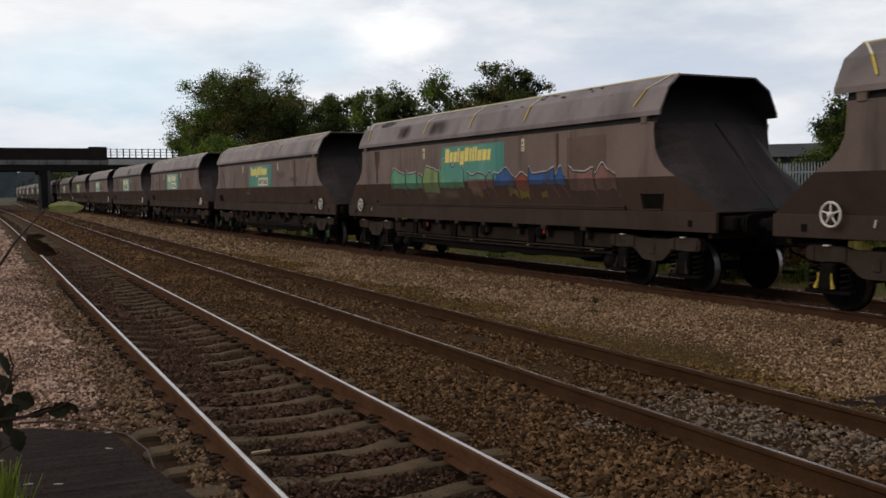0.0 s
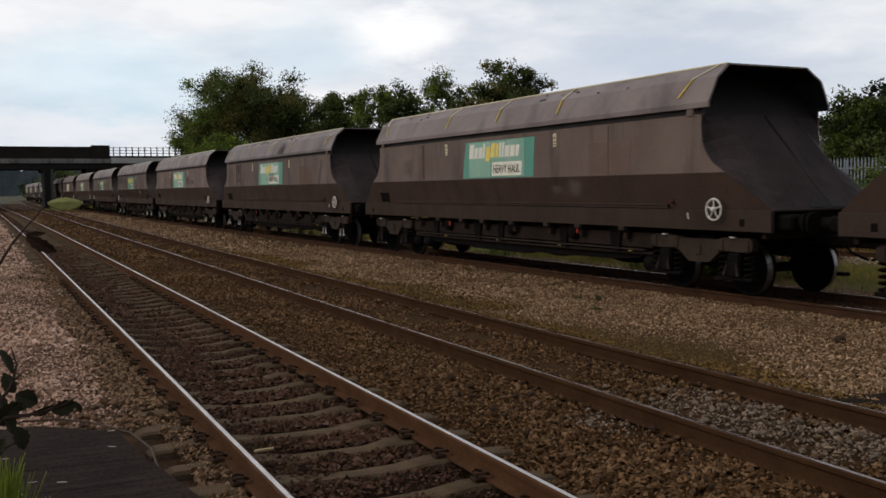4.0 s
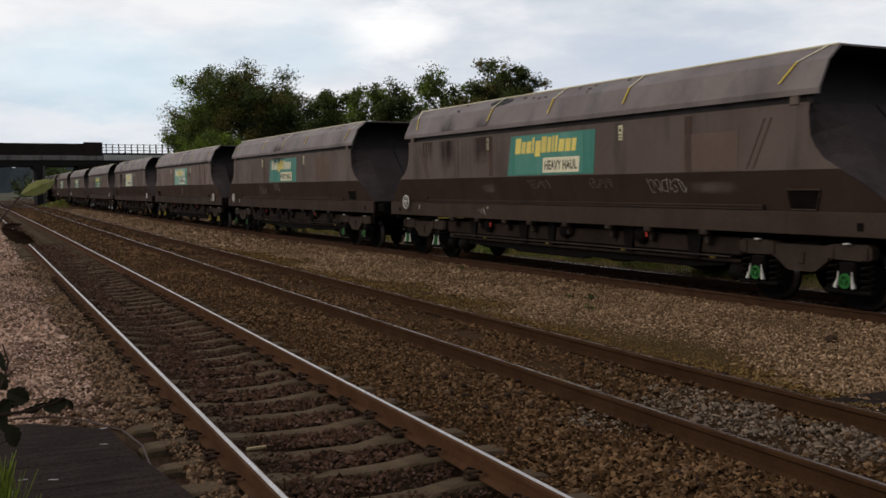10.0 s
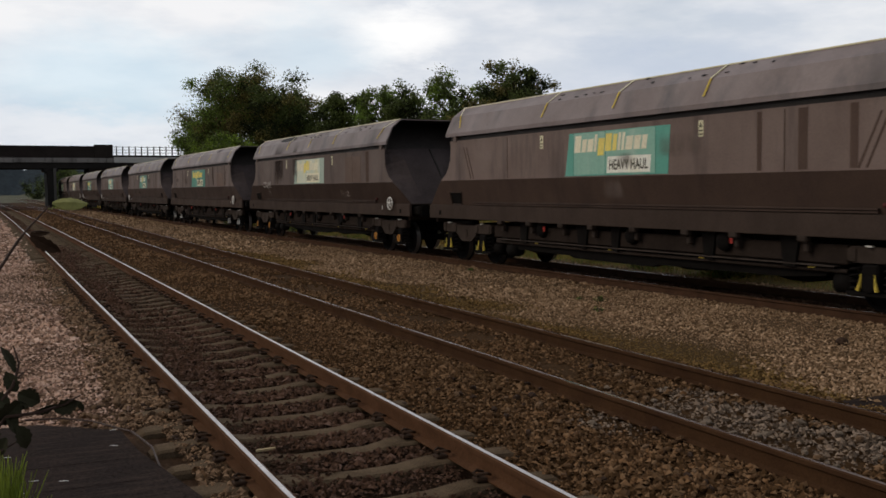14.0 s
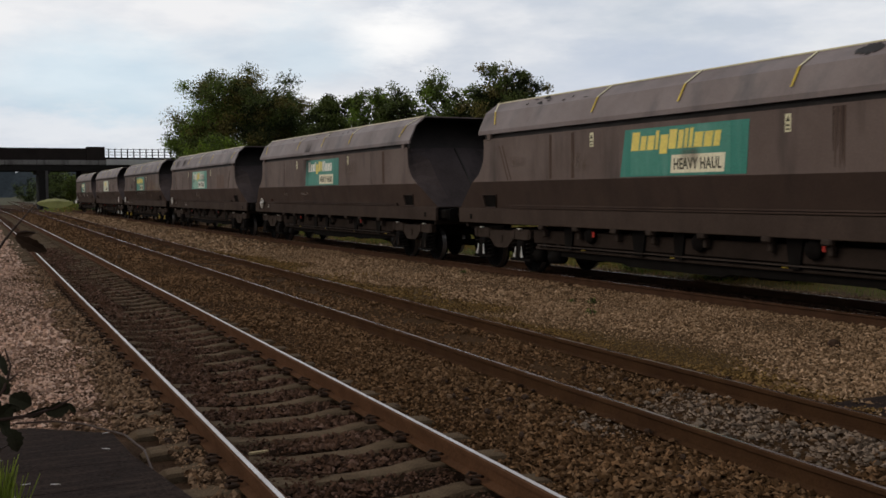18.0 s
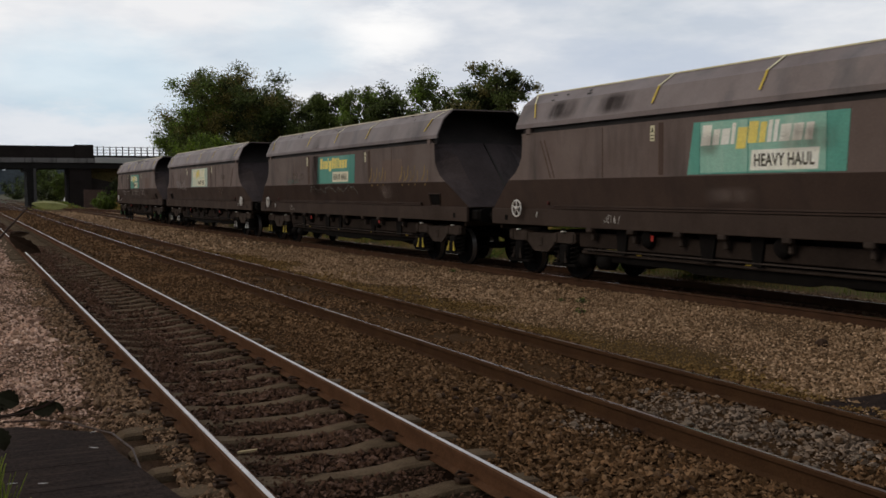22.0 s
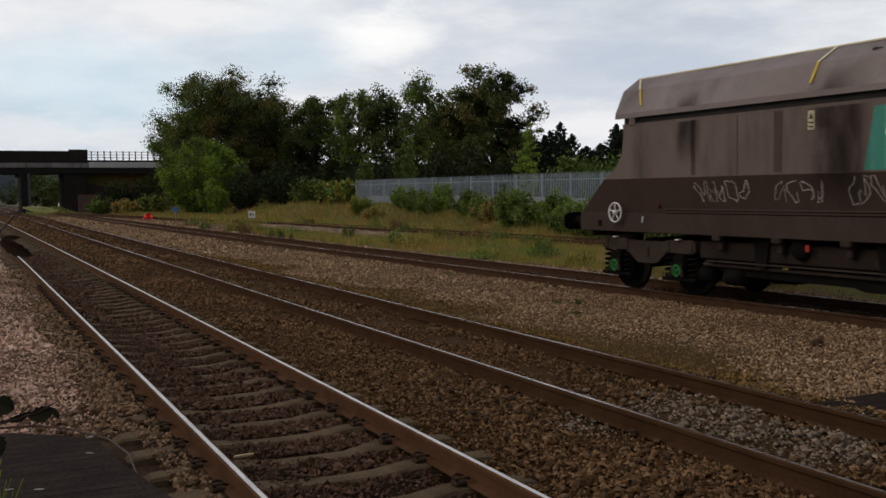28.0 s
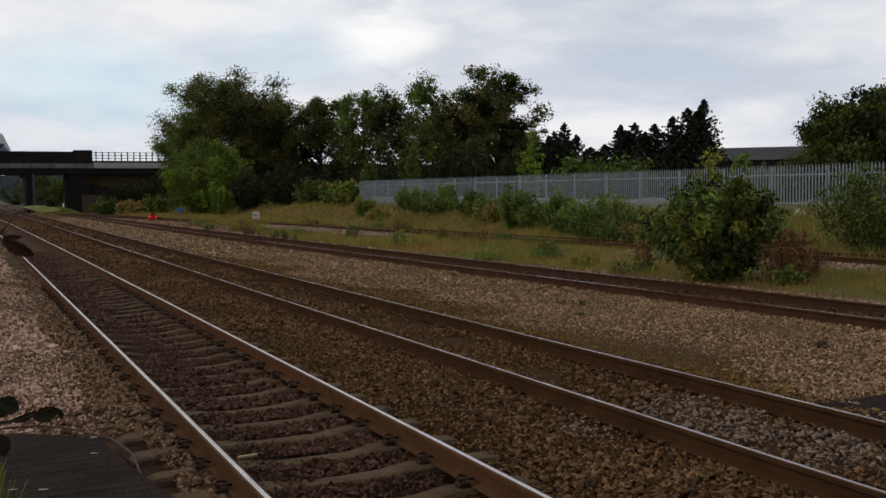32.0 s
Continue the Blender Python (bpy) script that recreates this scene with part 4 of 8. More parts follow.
def build_bridge():
    b = thing("road_bridge", "dark road bridge with pale edge beam and steel railing", "bridge", kind="structure")
    part("deck", Shape().box(-45, 120, BY + 0.5, BY + 8.65, 5.25, 6.65), [bridge_steel], b)
    part("girder", Shape().box(-45, 42, BY + 0.25, BY + 0.7, 5.15, 5.93), [bridge_steel], b)
    part("girder", Shape().box(-45, 42, BY + 8.6, BY + 9.0, 5.15, 5.95), [bridge_steel], b)
    x = -45.0
    r = random.Random(5)
    while x < 16.0:
        w = 4.0
        part("edge_beam", Shape().box(x + 0.03, min(x + w, 16.0) - 0.03, BY + 0.05, BY + 0.35, 5.95, 6.6, bevel=0.03), [bridge_concrete], b, "stained concrete edge beam")
        x += w
    part("edge_beam", Shape().box(16.03, 42, BY + 0.03, BY + 0.35, 5.95, 6.72, bevel=0.03), [bridge_pale], b, "pale concrete edge beam")
    part("parapet", Shape().box(-45, 15.6, BY + 0.12, BY + 0.4, 6.6, 8.12), [bridge_dark], b, "sooty solid parapet")
    part("coping", Shape().box(-45, 13.4, BY + 0.08, BY + 0.44, 8.12, 8.25, bevel=0.02), [bridge_dark], b)
    part("parapet_pier", Shape().box(13.4, 15.9, BY + 0.02, BY + 0.5, 6.6, 8.47, bevel=0.06), [bridge_dark], b)
    part("parapet", Shape().box(-45, 42, BY + 8.7, BY + 8.95, 6.2, 7.3), [bridge_dark], b)
    for z in (6.95, 7.35, 7.75, 8.15):
        part("railing_bar", Shape().box(15.9, 42, BY + 0.17, BY + 0.23, z - 0.035, z + 0.035), [bridge_steel], b)
    x = 16.4
    while x < 42:
        part("railing_post", Shape().box(x - 0.07, x + 0.07, BY + 0.1, BY + 0.25, 6.72, 8.25), [bridge_steel], b)
        x += 0.85
    for px in (7.85, -6.5, -21.0):
        part("pier", Shape().box(px - 0.62, px + 0.45, BY + 0.4, BY + 8.6, -0.3, 4.75, bevel=0.05), [bridge_steel], b, "dark bridge pier")
        part("pier_edge", Shape().box(px + 0.2, px + 0.55, BY + 0.1, BY + 0.5, -0.3, 5.15, bevel=0.03), [pier_grey], b, "grey concrete column")
        part("crosshead", Shape().box(px - 1.0, px + 0.8, BY + 0.35, BY + 8.8, 4.75, 5.2), [bridge_steel], b)
    part("abutment", Shape().box(12.7, 15.6, BY + 0.5, BY + 8.8, -0.3, 5.3), [bridge_dark], b, "sooty brick abutment")
    part("wing_wall", Shape().prism([(15.6, -0.3), (27, -0.3), (27, 1.2), (15.6, 3.9)], lambda a, c, d: (a, BY + 1.2 + d, c), 0.5), [bridge_dark], b)
    part("abutment", Shape().box(-50, -36, BY + 0.5, BY + 8.8, -0.3, 5.3), [bridge_dark], b, "sooty brick abutment")
    part("approach", Shape().prism([(15.65, -0.3), (120, -0.3), (120, 5.2), (15.65, 5.2)], lambda a, c, d: (a, BY + 1.7 + d, c), 7.2), [ground_grass], b, "grassy bank of the road approach")


build_bridge()
wall = thing("boundary_wall", "low brick wall beside the abutment", "wall", kind="structure")
part("wall", Shape().box(13.9, 16.8, 139.2, 139.6, -0.3, 2.2), [material("weathered_red_brick", (0.13, 0.085, 0.07), (0.09, 0.06, 0.05), 0.9, 0, 0.8, 14, 0.3)], wall)

crossover = thing("crossover_track", "crossover rails joining the two main lines", "railway track", "railway tracks", "structure")


def line_5(y):
    k = min(1.0, max(0.0, (y - 98) / 75))
    return line_2(y) + (line_1(y) - line_2(y)) * k * k * (3 - 2 * k)


for side in (0, 1):
    part("rail", rail_shape(lambda y: line_5(y) + side * GAUGE + 0.004, -0.006, list(np.arange(98, 174, 4.0))), [rail_rust, rail_head_dull], crossover)

# ---------------------------------------------------------------- palisade fence
FX = 28.0


def fence_base(y):
    return 0.93 + 0.0035 * (y - 23)


def build_fence():
    f = thing("palisade_fence", "galvanised steel palisade fence with pointed pales", "fence", kind="structure")
    pale = Shape()
    out = [(-0.035, 0), (0.035, 0), (0.035, 1.70), (0.012, 1.82), (-0.012, 1.82), (-0.035, 1.70)]
    pale.prism(out, lambda a, b, d: (d + (0.012 if abs(a) > 0.02 else 0), a, b), 0.006)
    me = pale.mesh("pale", [galvanised])
    far = Shape()
    y, k = 15.0, 0
    while y < 73.0:
        if y < 58:
            p = part("pale", me, parent=f)
            p.matrix_basis = pose(FX, y, fence_base(y), rz=0)
        else:
            far.box(FX, FX + 0.01, y - 0.04, y + 0.04, fence_base(y), fence_base(y) + 1.8)
        y += 0.155
        k += 1
    tagged(part("far_pales", far, [galvanised], f), kind="stuff")
    y = 15.0
    while y < 73.0:
        b = fence_base(y)
        part("post", Shape().box(FX + 0.06, FX + 0.14, y - 0.05, y + 0.05, b - 0.2, b + 1.75), [galvanised_dull], f)
        for z in (0.35, 1.42):
            part("rail", Shape().prism([(0, 0), (0.06, 0), (0.06, 0.05), (0, 0.05)], lambda a, c, d: (FX + 0.014 + a, y + d, b + z + c + 0.0035 * d), 2.7), [galvanised_dull], f)
        y += 2.75


build_fence()

# ---------------------------------------------------------------- trees and shrubs


def leaf_quads(r, centres, count, spread, size, flat=1.0, droop=0.0):
    """count leaves about the centres: two-triangle blades turned every way."""
    centres = np.asarray(centres, dtype=np.float32)
    idx = r.integers(0, len(centres), count)
    off = r.normal(0, 1, (count, 3))
    off /= np.maximum(np.linalg.norm(off, axis=1, keepdims=True), 1e-6)
    off *= (r.uniform(0, 1, (count, 1)) ** 0.9) * (spread[idx][:, None] if isinstance(spread, np.ndarray) else spread)
    off[:, 2] *= flat
    p = centres[idx] + off
    p[:, 2] -= droop * r.uniform(0, 1, count) ** 2
    a = r.normal(0, 1, (count, 3))
    a /= np.linalg.norm(a, axis=1, keepdims=True)
    b = r.normal(0, 1, (count, 3))
    b -= a * (a * b).sum(1, keepdims=True)
    b /= np.linalg.norm(b, axis=1, keepdims=True)
    s = size * r.uniform(0.6, 1.3, (count, 1))
    a, b = a * s, b * s * 0.6
    v = np.stack([p - a, p + b * 0.9, p + a, p - b * 0.9], 1).reshape(-1, 3)
    f = np.arange(count * 4).reshape(-1, 4)
    return v, f


def limbs(r, height, trunk_r, forks, reach, start=0.25):
    """Trunk and rising limbs; returns the shape and the places where twigs end."""
    s = Shape()
    lean = r.uniform(-0.03, 0.03, 2)
    trunk = [(lean[0] * height * k + r.uniform(-0.1, 0.1), lean[1] * height * k + r.uniform(-0.1, 0.1), height * 0.8 * k) for k in np.linspace(0, 1, 6)]
    trunk[0] = (0, 0, -0.4)
    s.tube(trunk, [trunk_r * (1 - 0.75 * k) for k in np.linspace(0, 1, 6)], 7)
    tips = [trunk[-1]]
    for k in range(forks):
        h = r.uniform(start, 0.78)
        i = min(4, int(h * 5))
        a = Vector(trunk[i]).lerp(Vector(trunk[i + 1]), h * 5 - i)
        ang = k * 2.4 + r.uniform(-0.4, 0.4)
        out = reach * (1.15 - abs(h - 0.4)) * r.uniform(0.6, 1.05)
        up = height * r.uniform(0.12, 0.3)
        b = a + Vector((math.cos(ang) * out * 0.5, math.sin(ang) * out * 0.5, up * 0.55))
        c = a + Vector((math.cos(ang) * out, math.sin(ang) * out, up))
        rr = trunk_r * (0.5 - 0.35 * h)
        s.tube([a, b, c], [rr, rr * 0.6, rr * 0.2], 5)
        tips += [tuple(b), tuple(c)]
        for q in range(2):
            d = c + Vector((r.uniform(-1, 1), r.uniform(-1, 1), r.uniform(0, 1))) * reach * 0.3
            s.tube([b.lerp(c, 0.5 + 0.3 * q), d], [rr * 0.35, rr * 0.08], 4)
            tips.append(tuple(d))
    return s, tips


def broad_tree(label, x, y, height, reach, leaves, mats, seed, size=0.26, start=0.22, z=None, gaps=1.0):
    r = np.random.default_rng(seed)
    t = thing("tree", label, "tree", "trees beyond the tracks", at=pose(x, y, ground_height(x, y) if z is None else z, 0, 0, float(r.uniform(0, 360))))
    s, tips = limbs(r, height, height * 0.022, 44, reach, start)
    part("trunk", s, [bark], t)
    tips = np.array(tips)
    tips = tips[tips[:, 2] > height * 0.12]
    shares = np.array_split(r.permutation(len(tips)), len(mats))
    for m, share, weight in zip(mats, shares, np.linspace(1.0, 0.8, len(mats))):
        spread = r.uniform(0.16, 0.36, len(share)) * reach * gaps
        v, f = leaf_quads(r, tips[share], int(3.3 * leaves * weight / len(mats)), spread * 1.2, size * 0.54, 0.75)
        part("crown", fast_mesh("crown", v, f, m), None, t)
    return t


def weld(s):
    """Joins the points of a shape that lie on one another."""
    seen, where = {}, []
    pts = []
    for p in s.v:
        key = tuple(round(c, 5) for c in p)
        if key not in seen:
            seen[key] = len(pts)
            pts.append(p)
        where.append(seen[key])
    faces, slots = [], []
    for f, slot in zip(s.f, s.s):
        g = list(dict.fromkeys(where[i] for i in f))
        if len(g) > 2:
            faces.append(tuple(g))
            slots.append(slot)
    s.v, s.f, s.s = pts, faces, slots
    return s


def bush(name, label, x, y, height, width, leaves, mats, seed, size=0.07, category="shrub", group="", shoots=0, z=None, base=0.1, stems=16, clump=0.13, droop=0.0, levels=7, thick=1.0):
    """A many-stemmed shrub, leaves carried on rising stems."""
    r = np.random.default_rng(seed)
    t = thing(name, label, category, group, at=pose(x, y, ground_height(x, y) if z is None else z, 0, 0, float(r.uniform(0, 360))))
    s = Shape()
    tips = []
    for k in range(stems + shoots):
        a = k * 2.4 + r.uniform(-0.3, 0.3)
        out = width * 0.5 * r.uniform(0.15, 0.95)
        h = height * (1 - 0.45 * (out / (width * 0.5)) ** 2) * r.uniform(0.72, 1.0)
        if k >= stems:
            out, h = width * 0.2 * r.uniform(0, 1), height * r.uniform(1.05, 1.22)
        p0, p2 = Vector((0.1 * math.cos(a), 0.1 * math.sin(a), -0.1)), Vector((out * math.cos(a), out * math.sin(a), h))
        p1 = p0.lerp(p2, 0.5) + Vector((math.cos(a), math.sin(a), 0)) * out * 0.25
        s.tube([(0, 0, -0.12), p0, p1, p2], [0.0, (0.012 + 0.006 * height) * thick, 0.01 * thick, 0.004 * thick], 4)
        for q in np.linspace(base, 1, levels):
            w = p0.lerp(p1, q * 2) if q < 0.5 else p1.lerp(p2, q * 2 - 1)
            tips.append(tuple(w))
    part("stem", weld(s), [bark], t)
    tips = np.array(tips)
    shares = np.array_split(r.permutation(len(tips)), len(mats))
    for m, share in zip(mats, shares):
        v, f = leaf_quads(r, tips[share], int(leaves / len(mats)), width * clump, size, droop=droop)
        part("foliage", fast_mesh("foliage", v, f, m), None, t)
    return t


def conifer(label, x, y, height, width, seed, z=None):
    """Leaders with tiers of feathered branches that shorten to a point."""
    r = np.random.default_rng(seed)
    t = thing("conifer", label, "conifer", "conifers behind the fence", at=pose(x, y, ground_height(x, y) if z is None else z))
    s = Shape()
    s.tube([(0, 0, -0.3), (0, 0, height * 0.6), (0.05, 0, height)], [0.18, 0.1, 0.015], 6)
    cs, sp = [], []
    leaders = [(0, 0, height)] + [(r.uniform(-0.36, 0.36) * width, r.uniform(-0.36, 0.36) * width, height * r.uniform(0.66, 0.9)) for _ in range(5)]
    for lx, ly, lh in leaders:
        s.tube([(lx * 0.3, ly * 0.3, lh * 0.3), (lx, ly, lh)], [0.07, 0.01], 4)
        for k in np.linspace(0.03, 1, 46):
            reach = width * 0.5 * (max(0.0, 1 - k) ** 0.75 + 0.02) * r.uniform(0.55, 1.2)
            cs.append((lx, ly, lh * k))
            sp.append(0.07 + 0.5 * reach)
            for b in range(6):
                a = r.uniform(0, 2 * math.pi)
                for q in (0.45, 0.75, 1.0):
                    cs.append((lx + math.cos(a) * reach * q, ly + math.sin(a) * reach * q, lh * k + reach * (0.28 * q - 0.08)))
                    sp.append(0.07 + 0.2 * reach * (1.25 - q))
    part("trunk", s, [bark], t)
    v, f = leaf_quads(r, cs, 21000, np.array(sp), 0.12, 0.55)
    part("crown", fast_mesh("crown", v, f, leaf_conifer), None, t)
    return t


def bearing(angle, dist):
    """A place by its angle right of the line of the tracks, in degrees."""
    return math.sin(radians(angle)) * dist, math.cos(radians(angle)) * dist


def build_trees():
    big = "tall broad-leaved tree turning brown, leaves thinning"
    rows = [  # angle, distance, height, reach, leaves, seed, tints
        (11.35, 136, 14.0, 3.3, 11000, 1, "dgd"), (12.8, 128, 16.9, 4.8, 16000, 2, "gddb"), (15.2, 124, 16.0, 4.2, 15000, 3, "dbi"),
        (15.9, 126, 15.0, 3.4, 11000, 11, "ddb"), (18.8, 121, 14.0, 3.7, 13000, 4, "ddi"), (21.2, 116, 14.3, 3.2, 6000, 5, "dgd"), (23.5, 110, 13.2, 3.6, 8000, 6, "ddi"),
        (25.9, 104, 14.0, 3.6, 6500, 7, "gdd"), (27.3, 102, 12.6, 3.4, 6000, 8, "dbi"), (29.0, 98, 14.6, 3.5, 13000, 9, "dib"), (30.4, 98, 8.6, 2.3, 5500, 10, "di")]
    tint = {"d": leaf_dark, "b": leaf_brown, "g": leaf_green, "i": leaf_shaded}
    for ang, dist, h, reach, n, seed, tints in rows:
        x, y = bearing(ang, dist)
        broad_tree(big, x, y, h, reach, n, [tint[c] for c in tints], seed, 0.25, 0.12, gaps=1.25 if ang < 17 else 0.98)
    x, y = bearing(48.9, 62)
    broad_tree("dark rounded tree beyond the fence", x, y, 6.4, 2.7, 12000, [leaf_dark, leaf_bush, leaf_shaded], 21, 0.2, 0.1)
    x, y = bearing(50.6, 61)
    broad_tree("dark rounded tree beyond the fence", x, y, 7.0, 2.9, 12000, [leaf_dark, leaf_bush, leaf_shaded], 24, 0.2, 0.1)
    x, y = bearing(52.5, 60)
    broad_tree("dark rounded tree beyond the fence", x, y, 7.5, 3.2, 13000, [leaf_dark, leaf_bush, leaf_shaded], 22, 0.2, 0.1)
    x, y = bearing(47.2, 66)
    broad_tree("dark rounded tree beyond the fence", x, y, 4.9, 1.7, 6000, [leaf_dark], 23, 0.16, 0.1)
    for ang, dist, h, w, seed in ((32.0, 84, 5.6, 4.2, 31), (32.9, 86, 6.8, 4.8, 32), (35.2, 80, 4.6, 4.4, 33), (36.1, 78, 6.0, 5.2, 34), (36.9, 79, 6.2, 5.4, 35), (38.0, 78, 6.0, 5.4, 36),
                                  (39.0, 76, 6.4, 5.4, 37), (39.8, 76, 7.0, 5.4, 38), (40.7, 75, 7.5, 5.0, 39)):
        x, y = bearing(ang, dist)
        conifer("dark bushy conifer behind the fence", x, y, h, w, seed)
    # low growth in front of the woods
    x, y = bearing(12.3, 109)
    bush("willow_tree", "rounded bright green willow beside the trees", x, y, 8.3, 10.8, 56000, [leaf_willow, leaf_willow, leaf_willow, leaf_bush, leaf_dark], 41, 0.13, "tree", base=0.0, stems=70, clump=0.085, droop=0.9, levels=6)
    x, y = bearing(12.9, 100)
    bush("bush", "fresh green bush at the foot of the willow", x, y, 3.9, 3.4, 5200, [leaf_green, leaf_willow], 42, 0.11, base=0.0, clump=0.09)
    for i, (ang, dist, h, w, n, mats) in enumerate((
            (8.2, 118, 1.5, 5.0, 2500, [grass_dry, leaf_bush]), (9.6, 116, 2.0, 5.0, 2500, [leaf_bush, leaf_bush, leaf_yellow]), (6.9, 124, 2.0, 4.0, 1800, [leaf_bush]),
            (14.6, 100, 3.4, 5.0, 3000, [leaf_shaded]), (16.6, 96, 3.6, 5.0, 3000, [leaf_shaded]), (18.2, 92, 2.3, 4.5, 2600, [leaf_bush, leaf_dark]), (19.4, 84, 2.2, 3.0, 2600, [leaf_yellow, leaf_bush]),
            (20.4, 80, 2.0, 3.0, 2600, [leaf_green, leaf_yellow]), (17.0, 104, 4.5, 7.0, 3500, [leaf_shaded]), (20.0, 104, 5.0, 8.0, 4000, [leaf_shaded]), (23.0, 96, 5.0, 8.0, 4000, [leaf_shaded]),
            (25.6, 90, 5.0, 8.0, 4000, [leaf_shaded]), (28.0, 88, 5.0, 8.0, 4000, [leaf_shaded]), (30.6, 88, 4.2, 7.0, 3500, [leaf_shaded]), (33.8, 72, 3.4, 6.0, 3200, [leaf_bush]), (36.4, 70, 3.2, 6.0, 3200, [leaf_bush, leaf_dark]),
            (44.4, 66, 2.3, 7.0, 3000, [leaf_bush, leaf_dark]), (7.6, 136, 4.0, 5.0, 2500, [leaf_shaded]), (8.8, 138, 4.5, 8.0, 3500, [leaf_shaded]), (11.0, 140, 6.0, 9.0, 3500, [leaf_shaded]))):
        x, y = bearing(ang, dist)
        bush("bush", "leafy bush at the edge of the trees", x, y, h, w, n, mats, 50 + i, 0.17, base=0.0)
    for i, (ang, dist, h) in enumerate(((21.6, 78, 4.2), (24.0, 74, 5.6), (31.0, 66, 5.6))):
        x, y = bearing(ang, dist)
        bush("sapling", "slim green sapling behind the fence", x, y, h, 2.0, 1600, [leaf_willow, leaf_green] if i == 2 else [leaf_bush], 80 + i, 0.13, base=0.15)
    # shrubs between the siding and the fence
    for i, (ang, dist, h, w, n, mats) in enumerate((
            (23.9, 66, 2.6, 2.4, 3200, [leaf_bush, leaf_green]), (24.6, 63, 2.4, 2.4, 2800, [leaf_bush]), (26.2, 60, 2.7, 3.0, 3200, [leaf_bush, leaf_green]), (27.6, 56, 2.2, 2.6, 2600, [leaf_bush]),
            (29.9, 49, 2.8, 2.4, 3600, [leaf_bush, leaf_green]), (30.8, 48, 2.2, 2.4, 2600, [leaf_bush]), (32.6, 46, 2.2, 2.0, 2600, [leaf_bush, leaf_green]), (34.5, 41, 1.5, 3.0, 2600, [leaf_bush]),
            (36.5, 39, 1.4, 3.0, 2600, [leaf_bush, leaf_dark]), (21.2, 70, 2.2, 2.2, 2400, [leaf_green, leaf_yellow]), (22.0, 66, 1.1, 1.6, 1600, [leaf_yellow, grass_dry]), (28.8, 52, 1.4, 2.4, 1800, [grass_dry, leaf_bush]), (25.4, 61, 1.7, 3.0, 2400, [leaf_bush, grass_green]), (31.7, 47, 1.6, 2.6, 2200, [grass_green, leaf_bush]), (33.6, 43, 1.5, 2.6, 2200, [leaf_bush, leaf_green]), (35.6, 42, 1.6, 2.8, 2400, [grass_green]), (37.8, 36, 1.2, 2.6, 2200, [grass_green, weed_red]), (28.4, 54, 1.9, 2.6, 2400, [leaf_bush, grass_green]))):
        x, y = bearing(ang, dist)
        bush("shrub", "grey-green self-sown shrub among the weeds", x, y, h * (0.6 if ang < 28.5 else 0.74 if ang < 33 else 1.0), w, int(n * 1.6), mats, 100 + i, 0.07, "shrub", "shrubs before the fence", base=0.0)
    bush("sycamore_bush", "large leafy bush with yellowing leaves beside the loop line", 15.25, 17.3, 2.42, 3.5, 21000, [leaf_bush, leaf_dark, leaf_bush, leaf_dark, leaf_green, leaf_yellow, leaf_shaded], 120, 0.068, "bush", shoots=3, base=0.0, stems=46, clump=0.085)
    bush("buddleia_bush", "dense green bush behind the siding", 24.0, 20.4, 2.6, 4.0, 16000, [leaf_bush, leaf_bush, leaf_dark], 121, 0.055, "bush", base=0.0, stems=40, clump=0.08)
    bush("buddleia_bush", "dense green bush behind the siding", 25.2, 17.6, 2.4, 3.0, 12000, [leaf_bush, leaf_green], 122, 0.055, "bush", base=0.0, stems=36, clump=0.08)
    bush("dock_clump", "reddish brown dock stems gone to seed", 15.95, 15.75, 1.25, 1.5, 12000, [weed_red], 123, 0.026, "weed", base=0.0, stems=80, clump=0.07, thick=0.35)
    bush("weed", "bright green tuft beside the dock stems", 15.35, 15.2, 0.5, 0.7, 700, [grass_green, leaf_bush], 125, 0.04, "weed", base=0.0)
    heap = thing("weed_mound", "low heap overgrown with pale dry weeds by the bridge pier", "mound", at=pose(9.6, 128.0, -0.25))
    s = Shape()
    ring, rows = 20, 5
    pts = [(0.3, 0, 0.9)]
    for j in range(1, rows + 1):
        k = j / rows
        for i in range(ring):
            a = 2 * math.pi * i / ring
            q = 1 + 0.16 * noise.noise((math.cos(a) * 2, math.sin(a) * 2, k * 2))
            pts.append((3.1 * k * q * math.cos(a) + 0.3 * (1 - k), 2.4 * k * q * math.sin(a), 0.9 * (1 - k) ** 0.8 * q))
    faces = [(0, 1 + i, 1 + (i + 1) % ring) for i in range(ring)]
    faces += [(1 + j * ring + i, 1 + (j + 1) * ring + i, 1 + (j + 1) * ring + (i + 1) % ring, 1 + j * ring + (i + 1) % ring) for j in range(rows - 1) for i in range(ring)]
    part("earth", s.add(pts, faces), [ground_grass], heap)
    g = np.random.default_rng(124)
    for m, count in ((grass_dry, 1100), (grass_green, 3200)):
        v, f = leaf_quads(g, pts, count, 0.6, 0.10, 0.35)
        part("weed_cover", fast_mesh("weed_cover", v, f, m), None, heap)
    for i in range(46):
        r = random.Random(300 + i)
        x = r.uniform(14.6, 21)
        y = r.uniform(20, 70)
        if line_4(y) - 4.2 < x < line_4(y) + 0.6 and (y < 27 or y > 38):
            x -= 4.0
        if x < line_3(y) + 2.6:
            continue
        bush("weed", "clump of tall weeds in the grass", x, y, r.uniform(0.3, 0.8), r.uniform(0.5, 1.7), 520, [r.choice((grass_green, leaf_bush, weed_red, weed_red, leaf_yellow))], 640 + i, 0.045, "weed", "weeds in the grass", base=0.0)
